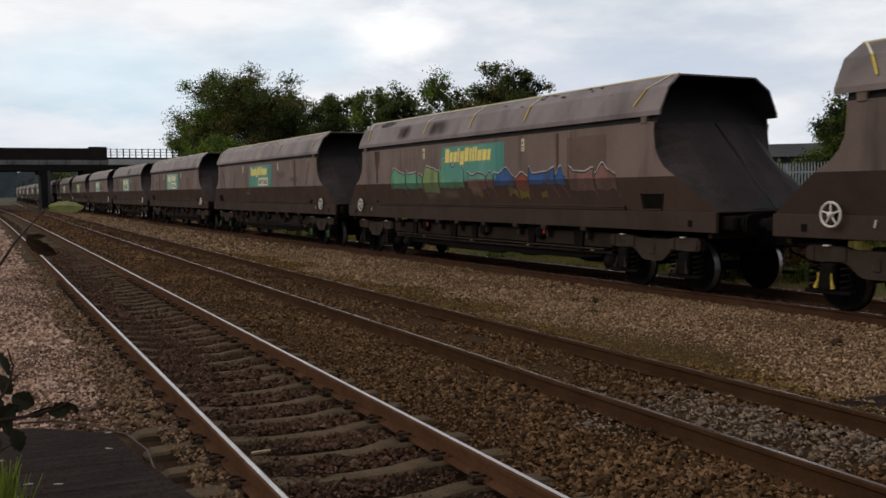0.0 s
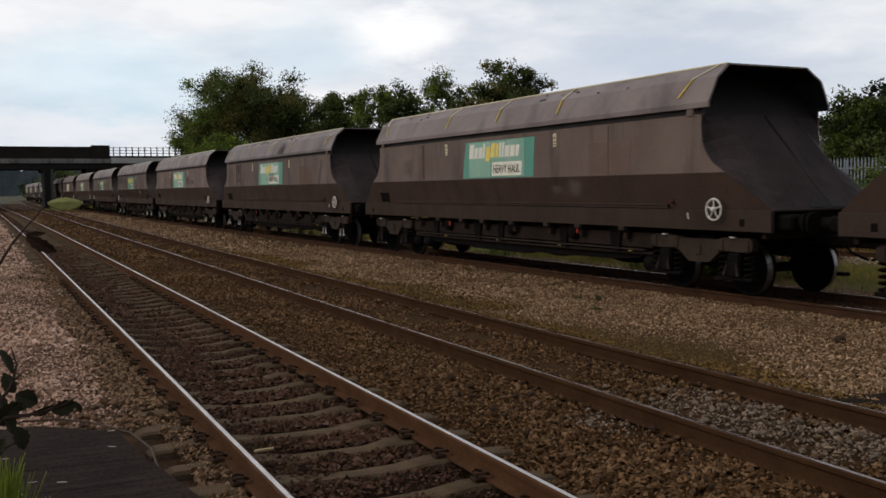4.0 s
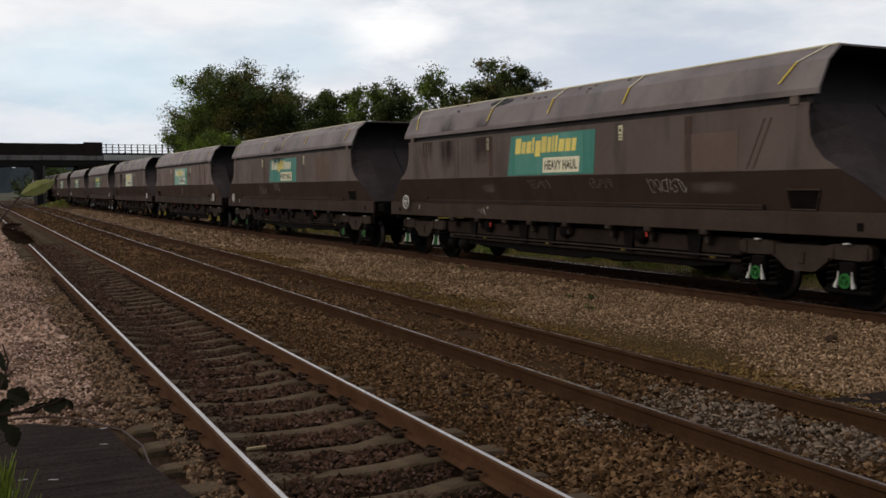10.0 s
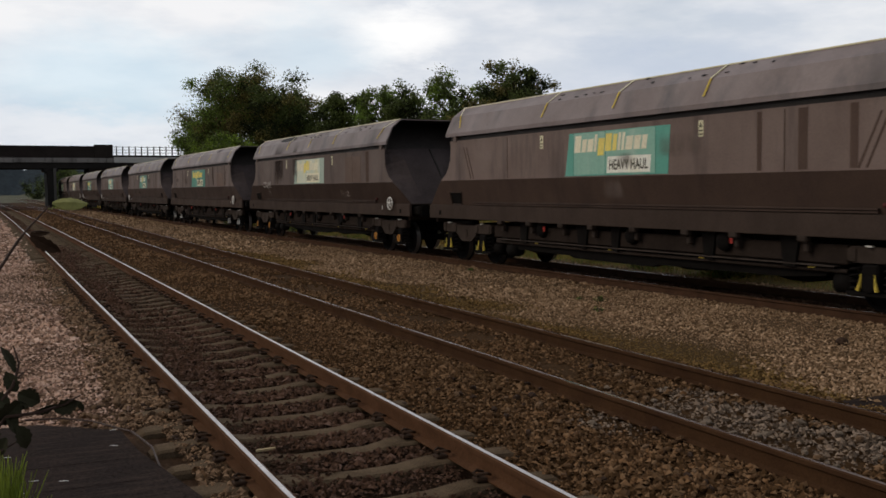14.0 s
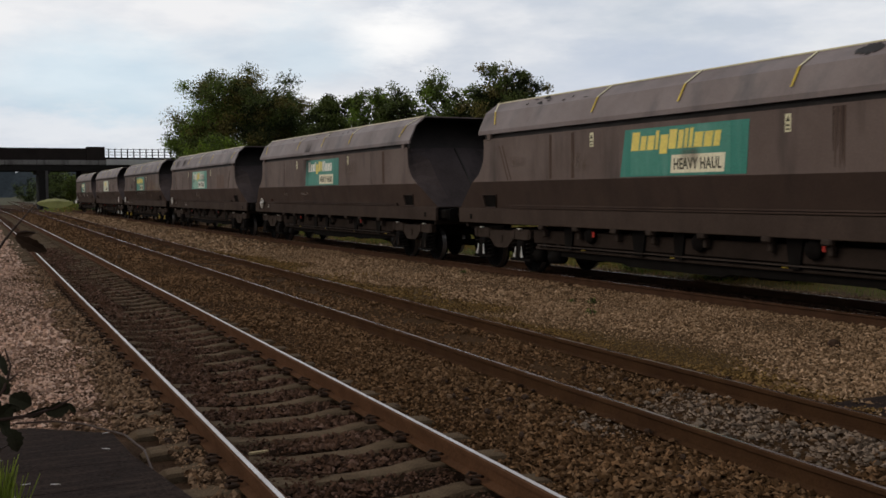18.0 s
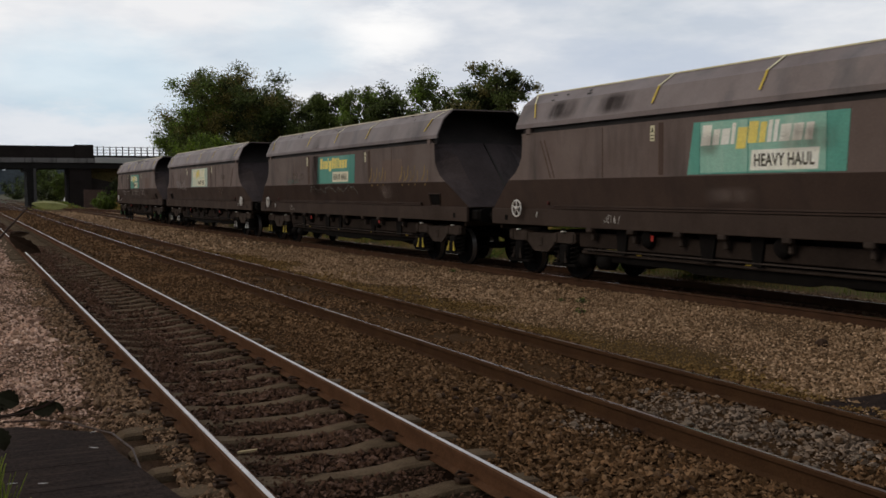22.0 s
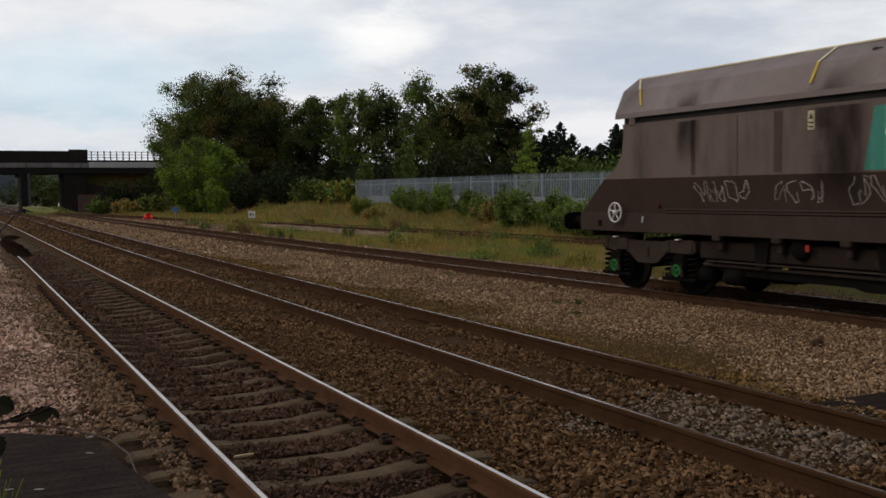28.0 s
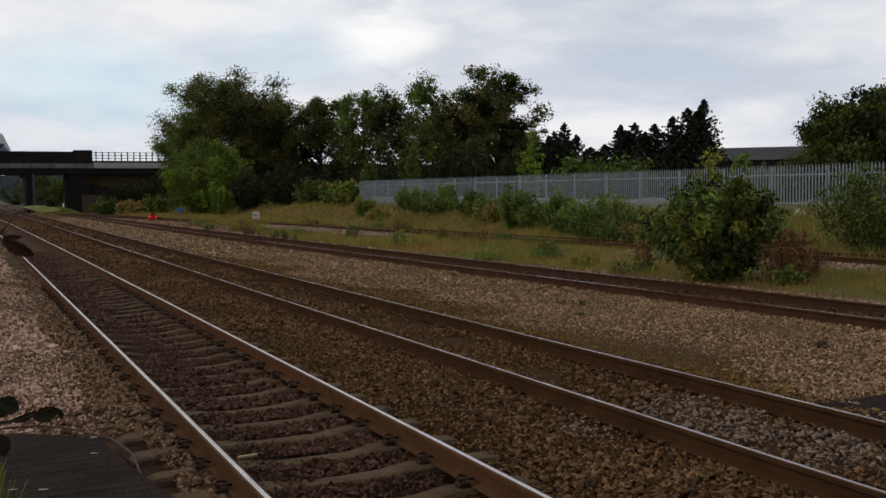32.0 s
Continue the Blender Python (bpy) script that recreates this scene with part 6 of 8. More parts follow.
def slope_shape(e):
    """The end slope: flat down the middle, bending to the curved edges of the side plates."""
    s = Shape()
    edge = CURVE + [(7.9, 1.89), (8.2, 1.68), (END_Y, 1.47)]
    dist = [0.0]
    for (a, b), (c, d) in zip(edge, edge[1:]):
        dist.append(dist[-1] + math.hypot(c - a, d - b))
    xs = [-1.0, -0.86, -0.62, -0.6, -0.02, 0.02, 0.6, 0.62, 0.86, 1.0]
    pts = []
    for (y, z), q in zip(edge, dist):
        k = q / dist[-1]
        cy, cz = 6.92 + (END_Y - 6.92) * k, 3.10 + (1.47 - 3.10) * k
        for x in xs:
            w = min(1.0, max(0.0, (1.0 - abs(x)) / 0.38))
            px = x * (side_x(z) - 0.02)
            lift = 0.012 if abs(x) < 0.03 else 0
            pts.append((px, e * (y + (cy - y) * w + lift), z + (cz - z) * w + lift))
    n = len(xs)
    faces = [(j * n + i, j * n + i + 1, (j + 1) * n + i + 1, (j + 1) * n + i) for j in range(len(edge) - 1) for i in range(n - 1)]
    s.add(pts, faces)
    return s


def slope_stain_shape(e):
    """A dark fan of coal dust lying at the foot of the slope."""
    s = Shape()
    ring = [(-0.42, 0.985), (-0.30, 0.93), (-0.2, 0.90), (-0.05, 0.83), (0.06, 0.80), (0.18, 0.86), (0.33, 0.90), (0.40, 0.95), (0.5, 0.985)]
    return s.prism(ring, lambda a, k, d: (a, e * (6.92 + (END_Y - 6.92) * k + 0.012 + d), 3.10 + (1.47 - 3.10) * k + 0.012 + d), 0.003)


def dust_run_shape(u, wide, z_low):
    """A run of coal dust down the side, thinning to its foot."""
    return Shape().prism([(u, 3.06), (u + wide * 0.2, z_low + 0.2), (u + wide * 0.45, z_low), (u + wide * 0.75, z_low + 0.12), (u + wide, 3.06)], lambda a, b, d: sign_place(a, b, d), 0.005)


def hood_crust_shape(y0, y1, seed):
    """A crust of coal on the upper facet of the hood with uneven edges."""
    r = random.Random(seed)
    n = 22
    ks = [i / n for i in range(n + 1)]
    fat = [math.sin(math.pi * min(1.0, max(0.04, k))) ** 0.5 for k in ks]
    low = [(y0 + (y1 - y0) * k, 0.02 - 0.2 * f * r.uniform(0.45, 1.0)) for k, f in zip(ks, fat)]
    high = [(y0 + (y1 - y0) * k, 0.02 + 0.15 * f * r.uniform(0.5, 1.0)) for k, f in reversed(list(zip(ks, fat)))]
    return Shape().prism(low + high, lambda a, b, d: (-1.0795 + b * 0.79 - d * 0.61, a, 3.8535 + b * 0.61 + d * 0.79), 0.004)


def open_slope_shape(e):
    """A slope with its middle open over two cross bars."""
    s = Shape()
    for sg in (-1, 1):
        pts, faces = [], []
        edge = CURVE + [(7.9, 1.89), (8.2, 1.68), (END_Y, 1.47)]
        n = len(edge)
        for j, (y, z) in enumerate(edge):
            k = j / (n - 1)
            cy, cz = 6.92 + (END_Y - 6.92) * k, 3.10 + (1.47 - 3.10) * k
            for x, w in ((1.0, 0.0), (0.75, 0.7), (0.5, 1.0)):
                pts.append((sg * x * (side_x(z) - 0.02), e * (y + (cy - y) * w), z + (cz - z) * w))
        faces = [(j * 3 + i, j * 3 + i + 1, j * 3 + i + 4, j * 3 + i + 3) for j in range(n - 1) for i in range(2)]
        s.add(pts, faces)
    for k in (0.35, 0.68):
        y, z = 6.92 + (END_Y - 6.92) * k, 3.10 + (1.47 - 3.10) * k
        s.tube([(-0.7, e * y, z), (0.7, e * y, z)], 0.025, 6)
    y0, y1 = sorted((e * 6.9, e * 6.95))
    s.box(-1.2, 1.2, y0, y1, 1.5, 3.1)
    return s


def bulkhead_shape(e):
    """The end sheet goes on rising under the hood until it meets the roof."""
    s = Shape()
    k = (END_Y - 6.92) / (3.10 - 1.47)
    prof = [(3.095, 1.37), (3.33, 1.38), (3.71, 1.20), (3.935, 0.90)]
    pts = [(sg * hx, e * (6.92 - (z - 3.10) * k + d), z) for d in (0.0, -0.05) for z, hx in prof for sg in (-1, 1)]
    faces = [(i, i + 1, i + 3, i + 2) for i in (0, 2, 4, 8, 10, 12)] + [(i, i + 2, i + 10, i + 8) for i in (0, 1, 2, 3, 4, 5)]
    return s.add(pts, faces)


def headstock_shape(e):
    """The end beam, set back under a thin lip at the foot of the slope."""
    s = Shape()
    y0, y1 = sorted((e * (END_Y - 0.30), e * (END_Y - 0.2)))
    s.box(-1.19, 1.19, y0, y1, 1.0, 1.45, bevel=0.015)
    y0, y1 = sorted((e * (END_Y - 0.22), e * (END_Y + 0.015)))
    s.box(-1.19, 1.19, y0, y1, 1.445, 1.475, bevel=0.006)
    return s


def buffer_shape(e):
    """A wide buffer: a boxed casing, a plunger and an oblong head with rounded corners."""
    s = Shape()
    y0, y1 = sorted((e * (END_Y - 0.21), e * (END_Y + 0.30)))
    s.box(-0.21, 0.21, y0, y1, -0.13, 0.13, bevel=0.04)
    s.lathe([(e * (END_Y + 0.28), 0.1), (e * (END_Y + 0.6), 0.1)], 12, 0, "y")
    rim = []
    for k in range(20):
        a = 2 * math.pi * k / 20
        rim.append((0.33 * math.copysign(abs(math.cos(a)) ** 0.55, math.cos(a)), 0.18 * math.copysign(abs(math.sin(a)) ** 0.55, math.sin(a))))
    s.prism(rim, lambda a, b, d: (a, e * (END_Y + 0.585 + d), b), 0.04)
    s.prism([(a * 0.85, b * 0.8) for a, b in rim], lambda a, b, d: (a, e * (END_Y + 0.626 + d), b), 0.015)
    return s


def coupler_shape(e):
    s = Shape()
    y0, y1 = sorted((e * (END_Y - 0.3), e * (END_Y + 0.63)))
    s.box(-0.09, 0.09, y0, y1, 0.86, 1.05, bevel=0.02)
    s.tube([(0.2, e * (END_Y), 1.05), (0.24, e * (END_Y + 0.25), 0.75), (0.2, e * (END_Y + 0.62), 0.66)], 0.022, 6)
    return s


def side_frame_shape(sg):
    """A cast bogie side: arms out over the springs and a deep belly with slanting flanks."""
    s = Shape()
    outline = [(-1.30, 0.80), (-1.30, 0.95), (-1.22, 1.0), (-0.62, 0.99), (-0.45, 0.95), (0.45, 0.95), (0.62, 0.99), (1.22, 1.0), (1.30, 0.95), (1.30, 0.80),
               (1.22, 0.755), (0.62, 0.765), (0.50, 0.72), (0.30, 0.57), (0.22, 0.545), (-0.22, 0.545), (-0.30, 0.57), (-0.50, 0.72), (-0.62, 0.765), (-1.22, 0.755)]
    s.prism(outline, lambda a, b, d: (sg * (1.14 - d), a, b), 0.14)
    a, b = sorted((sg * 1.135, sg * 1.16))
    s.box(a, b, -0.07, 0.07, 0.66, 0.84, bevel=0.01)
    for y in (-1.18, -0.58, 0.58, 1.18):
        s.box(a, b, y - 0.05, y + 0.05, 0.77, 0.97, bevel=0.008)
    return s


def spring_shape():
    """A heavy coil spring."""
    s = Shape()
    path = []
    for k in range(41):
        a = k / 9 * 2 * math.pi
        path.append((0.088 * math.cos(a), 0.088 * math.sin(a), k / 40 * 0.42))
    s.tube(path, 0.022, 5)
    return s


def axlebox_shape(sg):
    """The axlebox with wings that carry the springs."""
    s = Shape()
    a, b = sorted((sg * 0.98, sg * 1.17))
    s.box(a, b, -0.15, 0.15, 0.33, 0.74, bevel=0.03)
    a, b = sorted((sg * 0.98, sg * 1.16))
    s.box(a, b, -0.43, 0.43, 0.27, 0.335, bevel=0.015)
    s.lathe([(sg * 1.16, 0.13), (sg * 1.19, 0.13), (sg * 1.20, 0.09)], 14, 0, "x", (0, 0, 0.46))
    return s


def axle_cover_shape():
    """A painted ring with three bars to its hub."""
    s = Shape().lathe([(-1.20, 0.115), (-1.213, 0.11), (-1.213, 0.078), (-1.20, 0.074)], 16, 0, "x", (0, 0, 0.46))
    s.lathe([(-1.20, 0.03), (-1.215, 0.026)], 8, 0, "x", (0, 0, 0.46))
    for k in range(3):
        a = k * 2 * math.pi / 3 + 0.5
        s.tube([(-1.207, 0.02 * math.cos(a), 0.46 + 0.02 * math.sin(a)), (-1.207, 0.08 * math.cos(a), 0.46 + 0.08 * math.sin(a))], 0.013, 4)
    return s


def cap_shape(sg):
    """Lever cap on the suspension, with its stem."""
    s = Shape()
    a, b = sorted((sg * 1.12, sg * 1.20))
    s.box(a, b, -0.055, 0.055, 0.99, 1.015, bevel=0.008)
    return s


def leg_shape(sg, y):
    return Shape().tube([(sg * 1.2, y * 0.8, 0.60), (sg * 1.2, y * 0.85, 0.5), (sg * 1.21, y * 1.1, 0.36)], [0.009, 0.014, 0.034], 5)


def wheelset_shape():
    s = Shape()
    for sg in (-1, 1):
        prof = [(-0.80, 0.10), (-0.79, 0.38), (-0.815, 0.40), (-0.815, 0.445), (-0.70, 0.455), (-0.69, 0.485), (-0.665, 0.485), (-0.66, 0.40), (-0.70, 0.38), (-0.71, 0.10)]
        s.lathe([(sg * -a, q) for a, q in prof], 28, 0, "x", slots=[0, 0, 0, 1, 0, 0, 0, 0, 0])
    s.lathe([(-1.0, 0.075), (-0.8, 0.085), (0.8, 0.085), (1.0, 0.075)], 10, 0, "x")
    return s


def bolster_shape():
    s = Shape()
    s.box(-1.0, 1.0, -0.24, 0.24, 0.62, 1.0, bevel=0.03)
    s.box(-0.95, 0.95, -1.15, -1.05, 0.7, 0.8)
    s.box(-0.95, 0.95, 1.05, 1.15, 0.7, 0.8)
    return s


def chute_shape(y):
    """A discharge chute below the floor."""
    s = Shape()
    pts = []
    for z, hx, hy in ((1.12, 1.05, 0.62), (0.62, 0.75, 0.40), (0.40, 0.72, 0.36), (0.33, 0.55, 0.2)):
        pts += [(-hx, y - hy, z), (hx, y - hy, z), (hx, y + hy, z), (-hx, y + hy, z)]
    faces = [(i * 4 + k, i * 4 + (k + 1) % 4, i * 4 + 4 + (k + 1) % 4, i * 4 + 4 + k) for i in range(3) for k in range(4)] + [(0, 1, 2, 3), (12, 13, 14, 15)]
    return s.add(pts, faces)


def floor_shape():
    return Shape().box(-1.15, 1.15, -END_Y + 0.1, END_Y - 0.1, 1.12, 1.3)


def brake_wheel_shape():
    """A spoked hand wheel facing out along x."""
    s = Shape()
    ring = [(0, 0.180 * math.cos(a), 0.180 * math.sin(a)) for a in (2 * math.pi * k / 24 for k in range(25))]
    s.tube(ring, 0.018, 7, caps=False)
    for k in range(5):
        a = 2 * math.pi * k / 5 + 0.3
        s.tube([(0, 0, 0), (0, 0.176 * math.cos(a), 0.176 * math.sin(a))], [0.018, 0.012], 6)
    s.lathe([(-0.03, 0.045), (0.03, 0.045), (0.045, 0.02)], 10, 0, "x")
    return s


def pocket_shape(sg):
    """The step pocket at the end without a hand wheel: a dark plate paints the shaded opening within its frame."""
    s = Shape()
    o = [(-0.30, 0.13), (0.30, 0.13), (0.30, -0.14), (-0.17, -0.14)]
    s.prism(o, lambda a, b, d: (sg * (side_x(1.65 + b) + 0.008 - d), a, 1.65 + b), 0.02)
    return s


def pocket_frame_shape(sg):
    s = Shape()
    o = [(-0.32, 0.15), (0.32, 0.15), (0.32, -0.16), (-0.18, -0.16), (-0.32, 0.15)]
    s.tube([(sg * (side_x(1.65 + b) + 0.012), a, 1.65 + b) for a, b in o], 0.016, 4)
    return s


def stripe_shape(sg, y, w=0.045):
    """A paint line over the two facets of the hood; the end ones lean out to the corner."""
    s = Shape()
    prof = [(1.385, 3.42), (1.235, 3.734), (0.925, 3.974)]
    lean = (0.0, 0.02, 0.10) if abs(y) < 6 else (-0.09, 0.12, 0.48)
    pts = []
    for i, (x, z) in enumerate(prof):
        n = (Vector((0.9, 0.43)), Vector((0.78, 0.62)), Vector((0.6, 0.8)))[i]
        c = y + lean[i] * (1 if y >= 3 else -1)
        for d in (0.004, 0.010):
            pts += [(sg * (x + n.x * d), c - w / 2, z + n.y * d), (sg * (x + n.x * d), c + w / 2, z + n.y * d)]
    faces = []
    for i in range(2):
        a, b = i * 4, i * 4 + 4
        faces += [(a, a + 1, b + 1, b), (a + 2, a + 3, b + 3, b + 2), (a, a + 2, b + 2, b), (a + 1, a + 3, b + 3, b + 1)]
    s.add(pts, faces)
    s.s = [0] * 4 + [1] * 4
    return s


def edge_line_shape():
    return Shape().box(-0.94, -0.905, -HOOD_Y + 0.02, HOOD_Y - 0.02, 3.955, 3.9835, bevel=0.005)


def sign_place(u, z, d):
    """On the side that faces the near line: u runs towards the front of the train."""
    return (-1.4005 - d, -u, z)


def board_shape():
    s = Shape()
    return s.prism([(-1.70, 2.125), (1.60, 2.125), (1.66, 3.0), (-1.54, 3.0)], lambda a, b, d: sign_place(a, b, d), 0.006)


def wordmark_shapes():
    """The operator's mark as plain strokes."""
    made = []
    u = -1.36
    for w, lo, hi in ((0.22, 2.60, 2.94), (0.16, 2.60, 2.86), (0.19, 2.60, 2.86), (0.085, 2.60, 2.94), (0.21, 2.52, 2.86), (0.20, 2.60, 2.94),
                      (0.13, 2.60, 2.92), (0.085, 2.60, 2.94), (0.085, 2.60, 2.94), (0.21, 2.60, 2.86), (0.20, 2.60, 2.86), (0.15, 2.60, 2.86)):
        made.append(Shape().prism([(u, lo), (u + w, lo), (u + w + 0.05, hi), (u + 0.05, hi)], lambda a, b, d: sign_place(a, b, 0.0085 + d), 0.003))
        u += w + 0.038
    return made


def tagline_shape():
    return Shape().prism([(-0.24, 2.17), (1.10, 2.17), (1.13, 2.49), (-0.21, 2.49)], lambda a, b, d: sign_place(a, b, 0.0085 + d), 0.003)


def tagline_mesh():
    """The two words of the strip, set in capitals."""
    curve = bpy.data.curves.new("lettering", "FONT")
    curve.body, curve.size, curve.extrude, curve.offset, curve.space_character = "HEAVY HAUL", 0.27, 0.001, 0.006, 1.05
    ob = bpy.data.objects.new("lettering", curve)
    scene.collection.objects.link(ob)
    bpy.context.view_layer.update()
    me = bpy.data.meshes.new_from_object(ob.evaluated_get(bpy.context.evaluated_depsgraph_get()))
    bpy.data.objects.remove(ob)
    wide = max(v.co.x for v in me.vertices)
    me.transform(Matrix(((0, 0, -1, -1.4145), (-1.2 / wide, 0, 0, 0.16), (0, 1, 0, 2.235), (0, 0, 0, 1))))
    me.materials.clear()
    me.materials.append(dark_ink)
    return me


def board_seam_shape(u):
    return Shape().prism([(u, 2.13), (u + 0.02, 2.13), (u + 0.02, 2.99), (u, 2.99)], lambda a, b, d: sign_place(a, b, 0.0065 + d), 0.0015)


def bleach_shape(u0, u1):
    return Shape().prism([(u0, 2.15), (u1, 2.15), (u1, 2.985), (u0, 2.985)], lambda a, b, d: sign_place(a, b, 0.0062 + d), 0.001)


def plate_shape(u):
    return Shape().prism([(u - 0.06, 2.74), (u + 0.06, 2.74), (u + 0.06, 3.02), (u - 0.06, 3.02)], lambda a, b, d: sign_place(a, b, d), 0.006)


def plate_mark_shape(u):
    return Shape().prism([(u - 0.04, 2.90), (u + 0.04, 2.90), (u, 2.99)], lambda a, b, d: sign_place(a, b, 0.0085 + d), 0.002)


def plate_bar_shape(u, z):
    return Shape().prism([(u - 0.04, z), (u + 0.04, z), (u + 0.04, z + 0.025), (u - 0.04, z + 0.025)], lambda a, b, d: sign_place(a, b, 0.0085 + d), 0.002)


def film_shape(u0, u1, z0, z1):
    """A film of dust over the side, from the hood's lower facet down if it reaches so high."""
    s = Shape()
    us = [u0 + (u1 - u0) * i / 4 for i in range(5)]

    def out(z):
        if z >= 3.21:
            return 1.436 if z < 3.3 else 1.431 - (z - 3.30) * 0.4535
        return side_x(z) + (0.0135 if z > 2.1 else 0.012)
    spans = []
    if z1 > 3.22:
        spans.append((max(z0, 3.30), z1))
    if z0 < 3.05 and min(z1, 3.05) > 2.12:
        spans.append((max(z0, 2.103), min(z1, 3.05)))
    if z0 < 2.08:
        spans.append((z0, min(z1, 2.097)))
    for lo, hi in spans:
        s.add([(-out(z), -u, z) for u in us for z in (lo, (lo + hi) / 2, hi)], [(i * 3 + j, i * 3 + 3 + j, i * 3 + 4 + j, i * 3 + 1 + j) for i in range(4) for j in range(2)])
    return s


FILMS = {   # wagon: films of dark dust, u0, u1, z0, z1
    0: ((-2.75, -1.55, 1.55, 3.7), (-5.6, -4.9, 2.3, 3.6)), 2: ((-2.2, -1.35, 1.6, 3.75),), 3: ((-6.2, -5.0, 3.3, 3.75), (-4.4, -3.2, 3.3, 3.75)), 4: ((-1.9, -0.9, 2.4, 3.75),), 6: ((-4.4, -2.9, 2.1, 3.75), (-1.9, -1.2, 2.2, 3.7)),
    8: ((-1.6, 0.4, 2.7, 3.6),), 9: ((-5.2, -4.2, 2.3, 3.7), (-3.4, -2.4, 2.4, 3.6)), 11: ((-5.1, -4.6, 2.4, 3.5), (0.9, 2.0, 2.9, 3.75)), 14: ((-4.6, -3.5, 3.3, 3.75), (-2.6, -1.2, 3.3, 3.75))}


def patch_shape(u0, u1, z0, z1):
    return Shape().prism([(u0, z0), (u1, z0), (u1, z1), (u0, z1)], lambda a, b, d: sign_place(a, b, d), 0.004)


def seam_shape(y):
    return Shape().box(-1.406, -1.398, y - 0.009, y + 0.009, 2.12, 3.06)


def bracket_shape(sg, y):
    s = Shape()
    a, b = sorted((sg * 1.17, sg * 1.30))
    s.box(a, b, y - 0.10, y + 0.10, 1.02, 1.13, bevel=0.025)
    a, b = sorted((sg * 1.08, sg * 1.2))
    s.box(a, b, y - 0.05, y + 0.05, 0.86, 1.03, bevel=0.02)
    return s


def pipe_shape(sg):
    s = Shape()
    s.tube([(sg * 1.02, -5.25, 0.60), (sg * 1.02, 0.0, 0.585), (sg * 1.02, 5.25, 0.60)], 0.035, 8)
    return s


def side_beam_shape(sg):
    """The dusty longitudinal beam under the solebar."""
    a, b = sorted((sg * 0.98, sg * 1.08))
    return Shape().box(a, b, -5.3, 5.3, 0.70, 1.0, bevel=0.02)


def gear_box_shape(sg):
    """The casing of the door gear between the bogies, stepped along its foot."""
    s = Shape()
    s.prism([(-4.95, 0.66), (4.95, 0.66), (4.9, 0.50), (4.3, 0.44), (2.2, 0.42), (2.0, 0.37), (-0.6, 0.36), (-0.8, 0.41), (-3.9, 0.43), (-4.8, 0.50)], lambda a, b, d: (sg * (0.97 - d), a, b), 0.2)
    return s


def ledge_shape(sg):
    """The paler top of the gear casing."""
    a, b = sorted((sg * 0.99, sg * 1.13))
    return Shape().box(a, b, -5.1, 5.1, 0.655, 0.68, bevel=0.006)


def hanger_shape(sg, y, wide):
    """A dark plate that hangs the gear from the solebar."""
    a, b = sorted((sg * 1.075, sg * 1.125))
    return Shape().prism([(y - wide * 0.6, 1.12), (y + wide * 0.6, 1.12), (y + wide * 0.35, 0.62), (y - wide * 0.35, 0.62)], lambda p, q, d: (a + (b - a) * d, p, q), 1.0)


def cylinder_shape(y):
    """A brake cylinder hung low beside the bogie."""
    return Shape().lathe([(-0.2, 0.06), (-0.18, 0.15), (0.18, 0.16), (0.2, 0.07)], 14, 0, "y", (-0.92, y, 0.42))


def drive_disc_shape():
    return Shape().lathe([(-1.19, 0.03), (-1.18, 0.15), (-1.14, 0.17), (-1.08, 0.17)], 16, 0, "x")


def spill_shape(seed):
    """A thin crust of coal dust with an uneven edge, lying flat."""
    r = random.Random(seed)
    n = 11
    lx, ly = r.uniform(0.015, 0.04), r.uniform(0.03, 0.12)
    ring = [(lx * math.cos(a) * r.uniform(0.45, 1.1), ly * math.sin(a) * r.uniform(0.45, 1.1)) for a in (2 * math.pi * k / n for k in range(n))]
    return Shape().prism(ring, lambda a, b, d: (a, b, d), 0.006)


def tank_shape(y):
    s = Shape()
    s.lathe([(-0.62, 0.05), (-0.6, 0.16), (-0.55, 0.2), (0.55, 0.2), (0.6, 0.16), (0.62, 0.05)], 14, 0, "y", (-0.86, y, 0.84))
    return s


def lever_shape():
    s = Shape()
    s.box(-0.012, 0.012, -0.013, 0.013, -0.07, 0.05, bevel=0.004)
    return s


W = {}


def w_mesh(key, make, mats, smooth=False):
    """Alike pieces of all the wagons share one mesh."""
    if key not in W:
        W[key] = make().mesh(key.split("|")[0], mats, smooth)
    return W[key]


BOGIE_Y = (-6.64, 6.64)
AXLE = 0.88
NEAR_WHEEL = {13, 12, 11, 10, 7, 6, 5, 1}
BOARD = {14: "teal", 13: "teal", 12: "pale", 11: "pale", 10: "pale", 9: "teal", 8: "teal", 7: "pale", 6: "white", 5: "teal", 4: "teal", 3: "pale", 2: "teal", 1: "white", 0: "teal", 15: "teal"}
LEGS = {15: "yellow", 7: "yellow", 9: "green", 8: "green", 10: "green", 6: "orange", 0: "green", 13: "green", 2: "yellow"}
BOARD_WORD = {"teal": "teal board with yellow lettering", "pale": "bleached teal board, pale lettering", "white": "sign board bleached almost white"}
CREAM_MARK = {15, 8, 7, 0}
wagons, wheelsets = {}, []


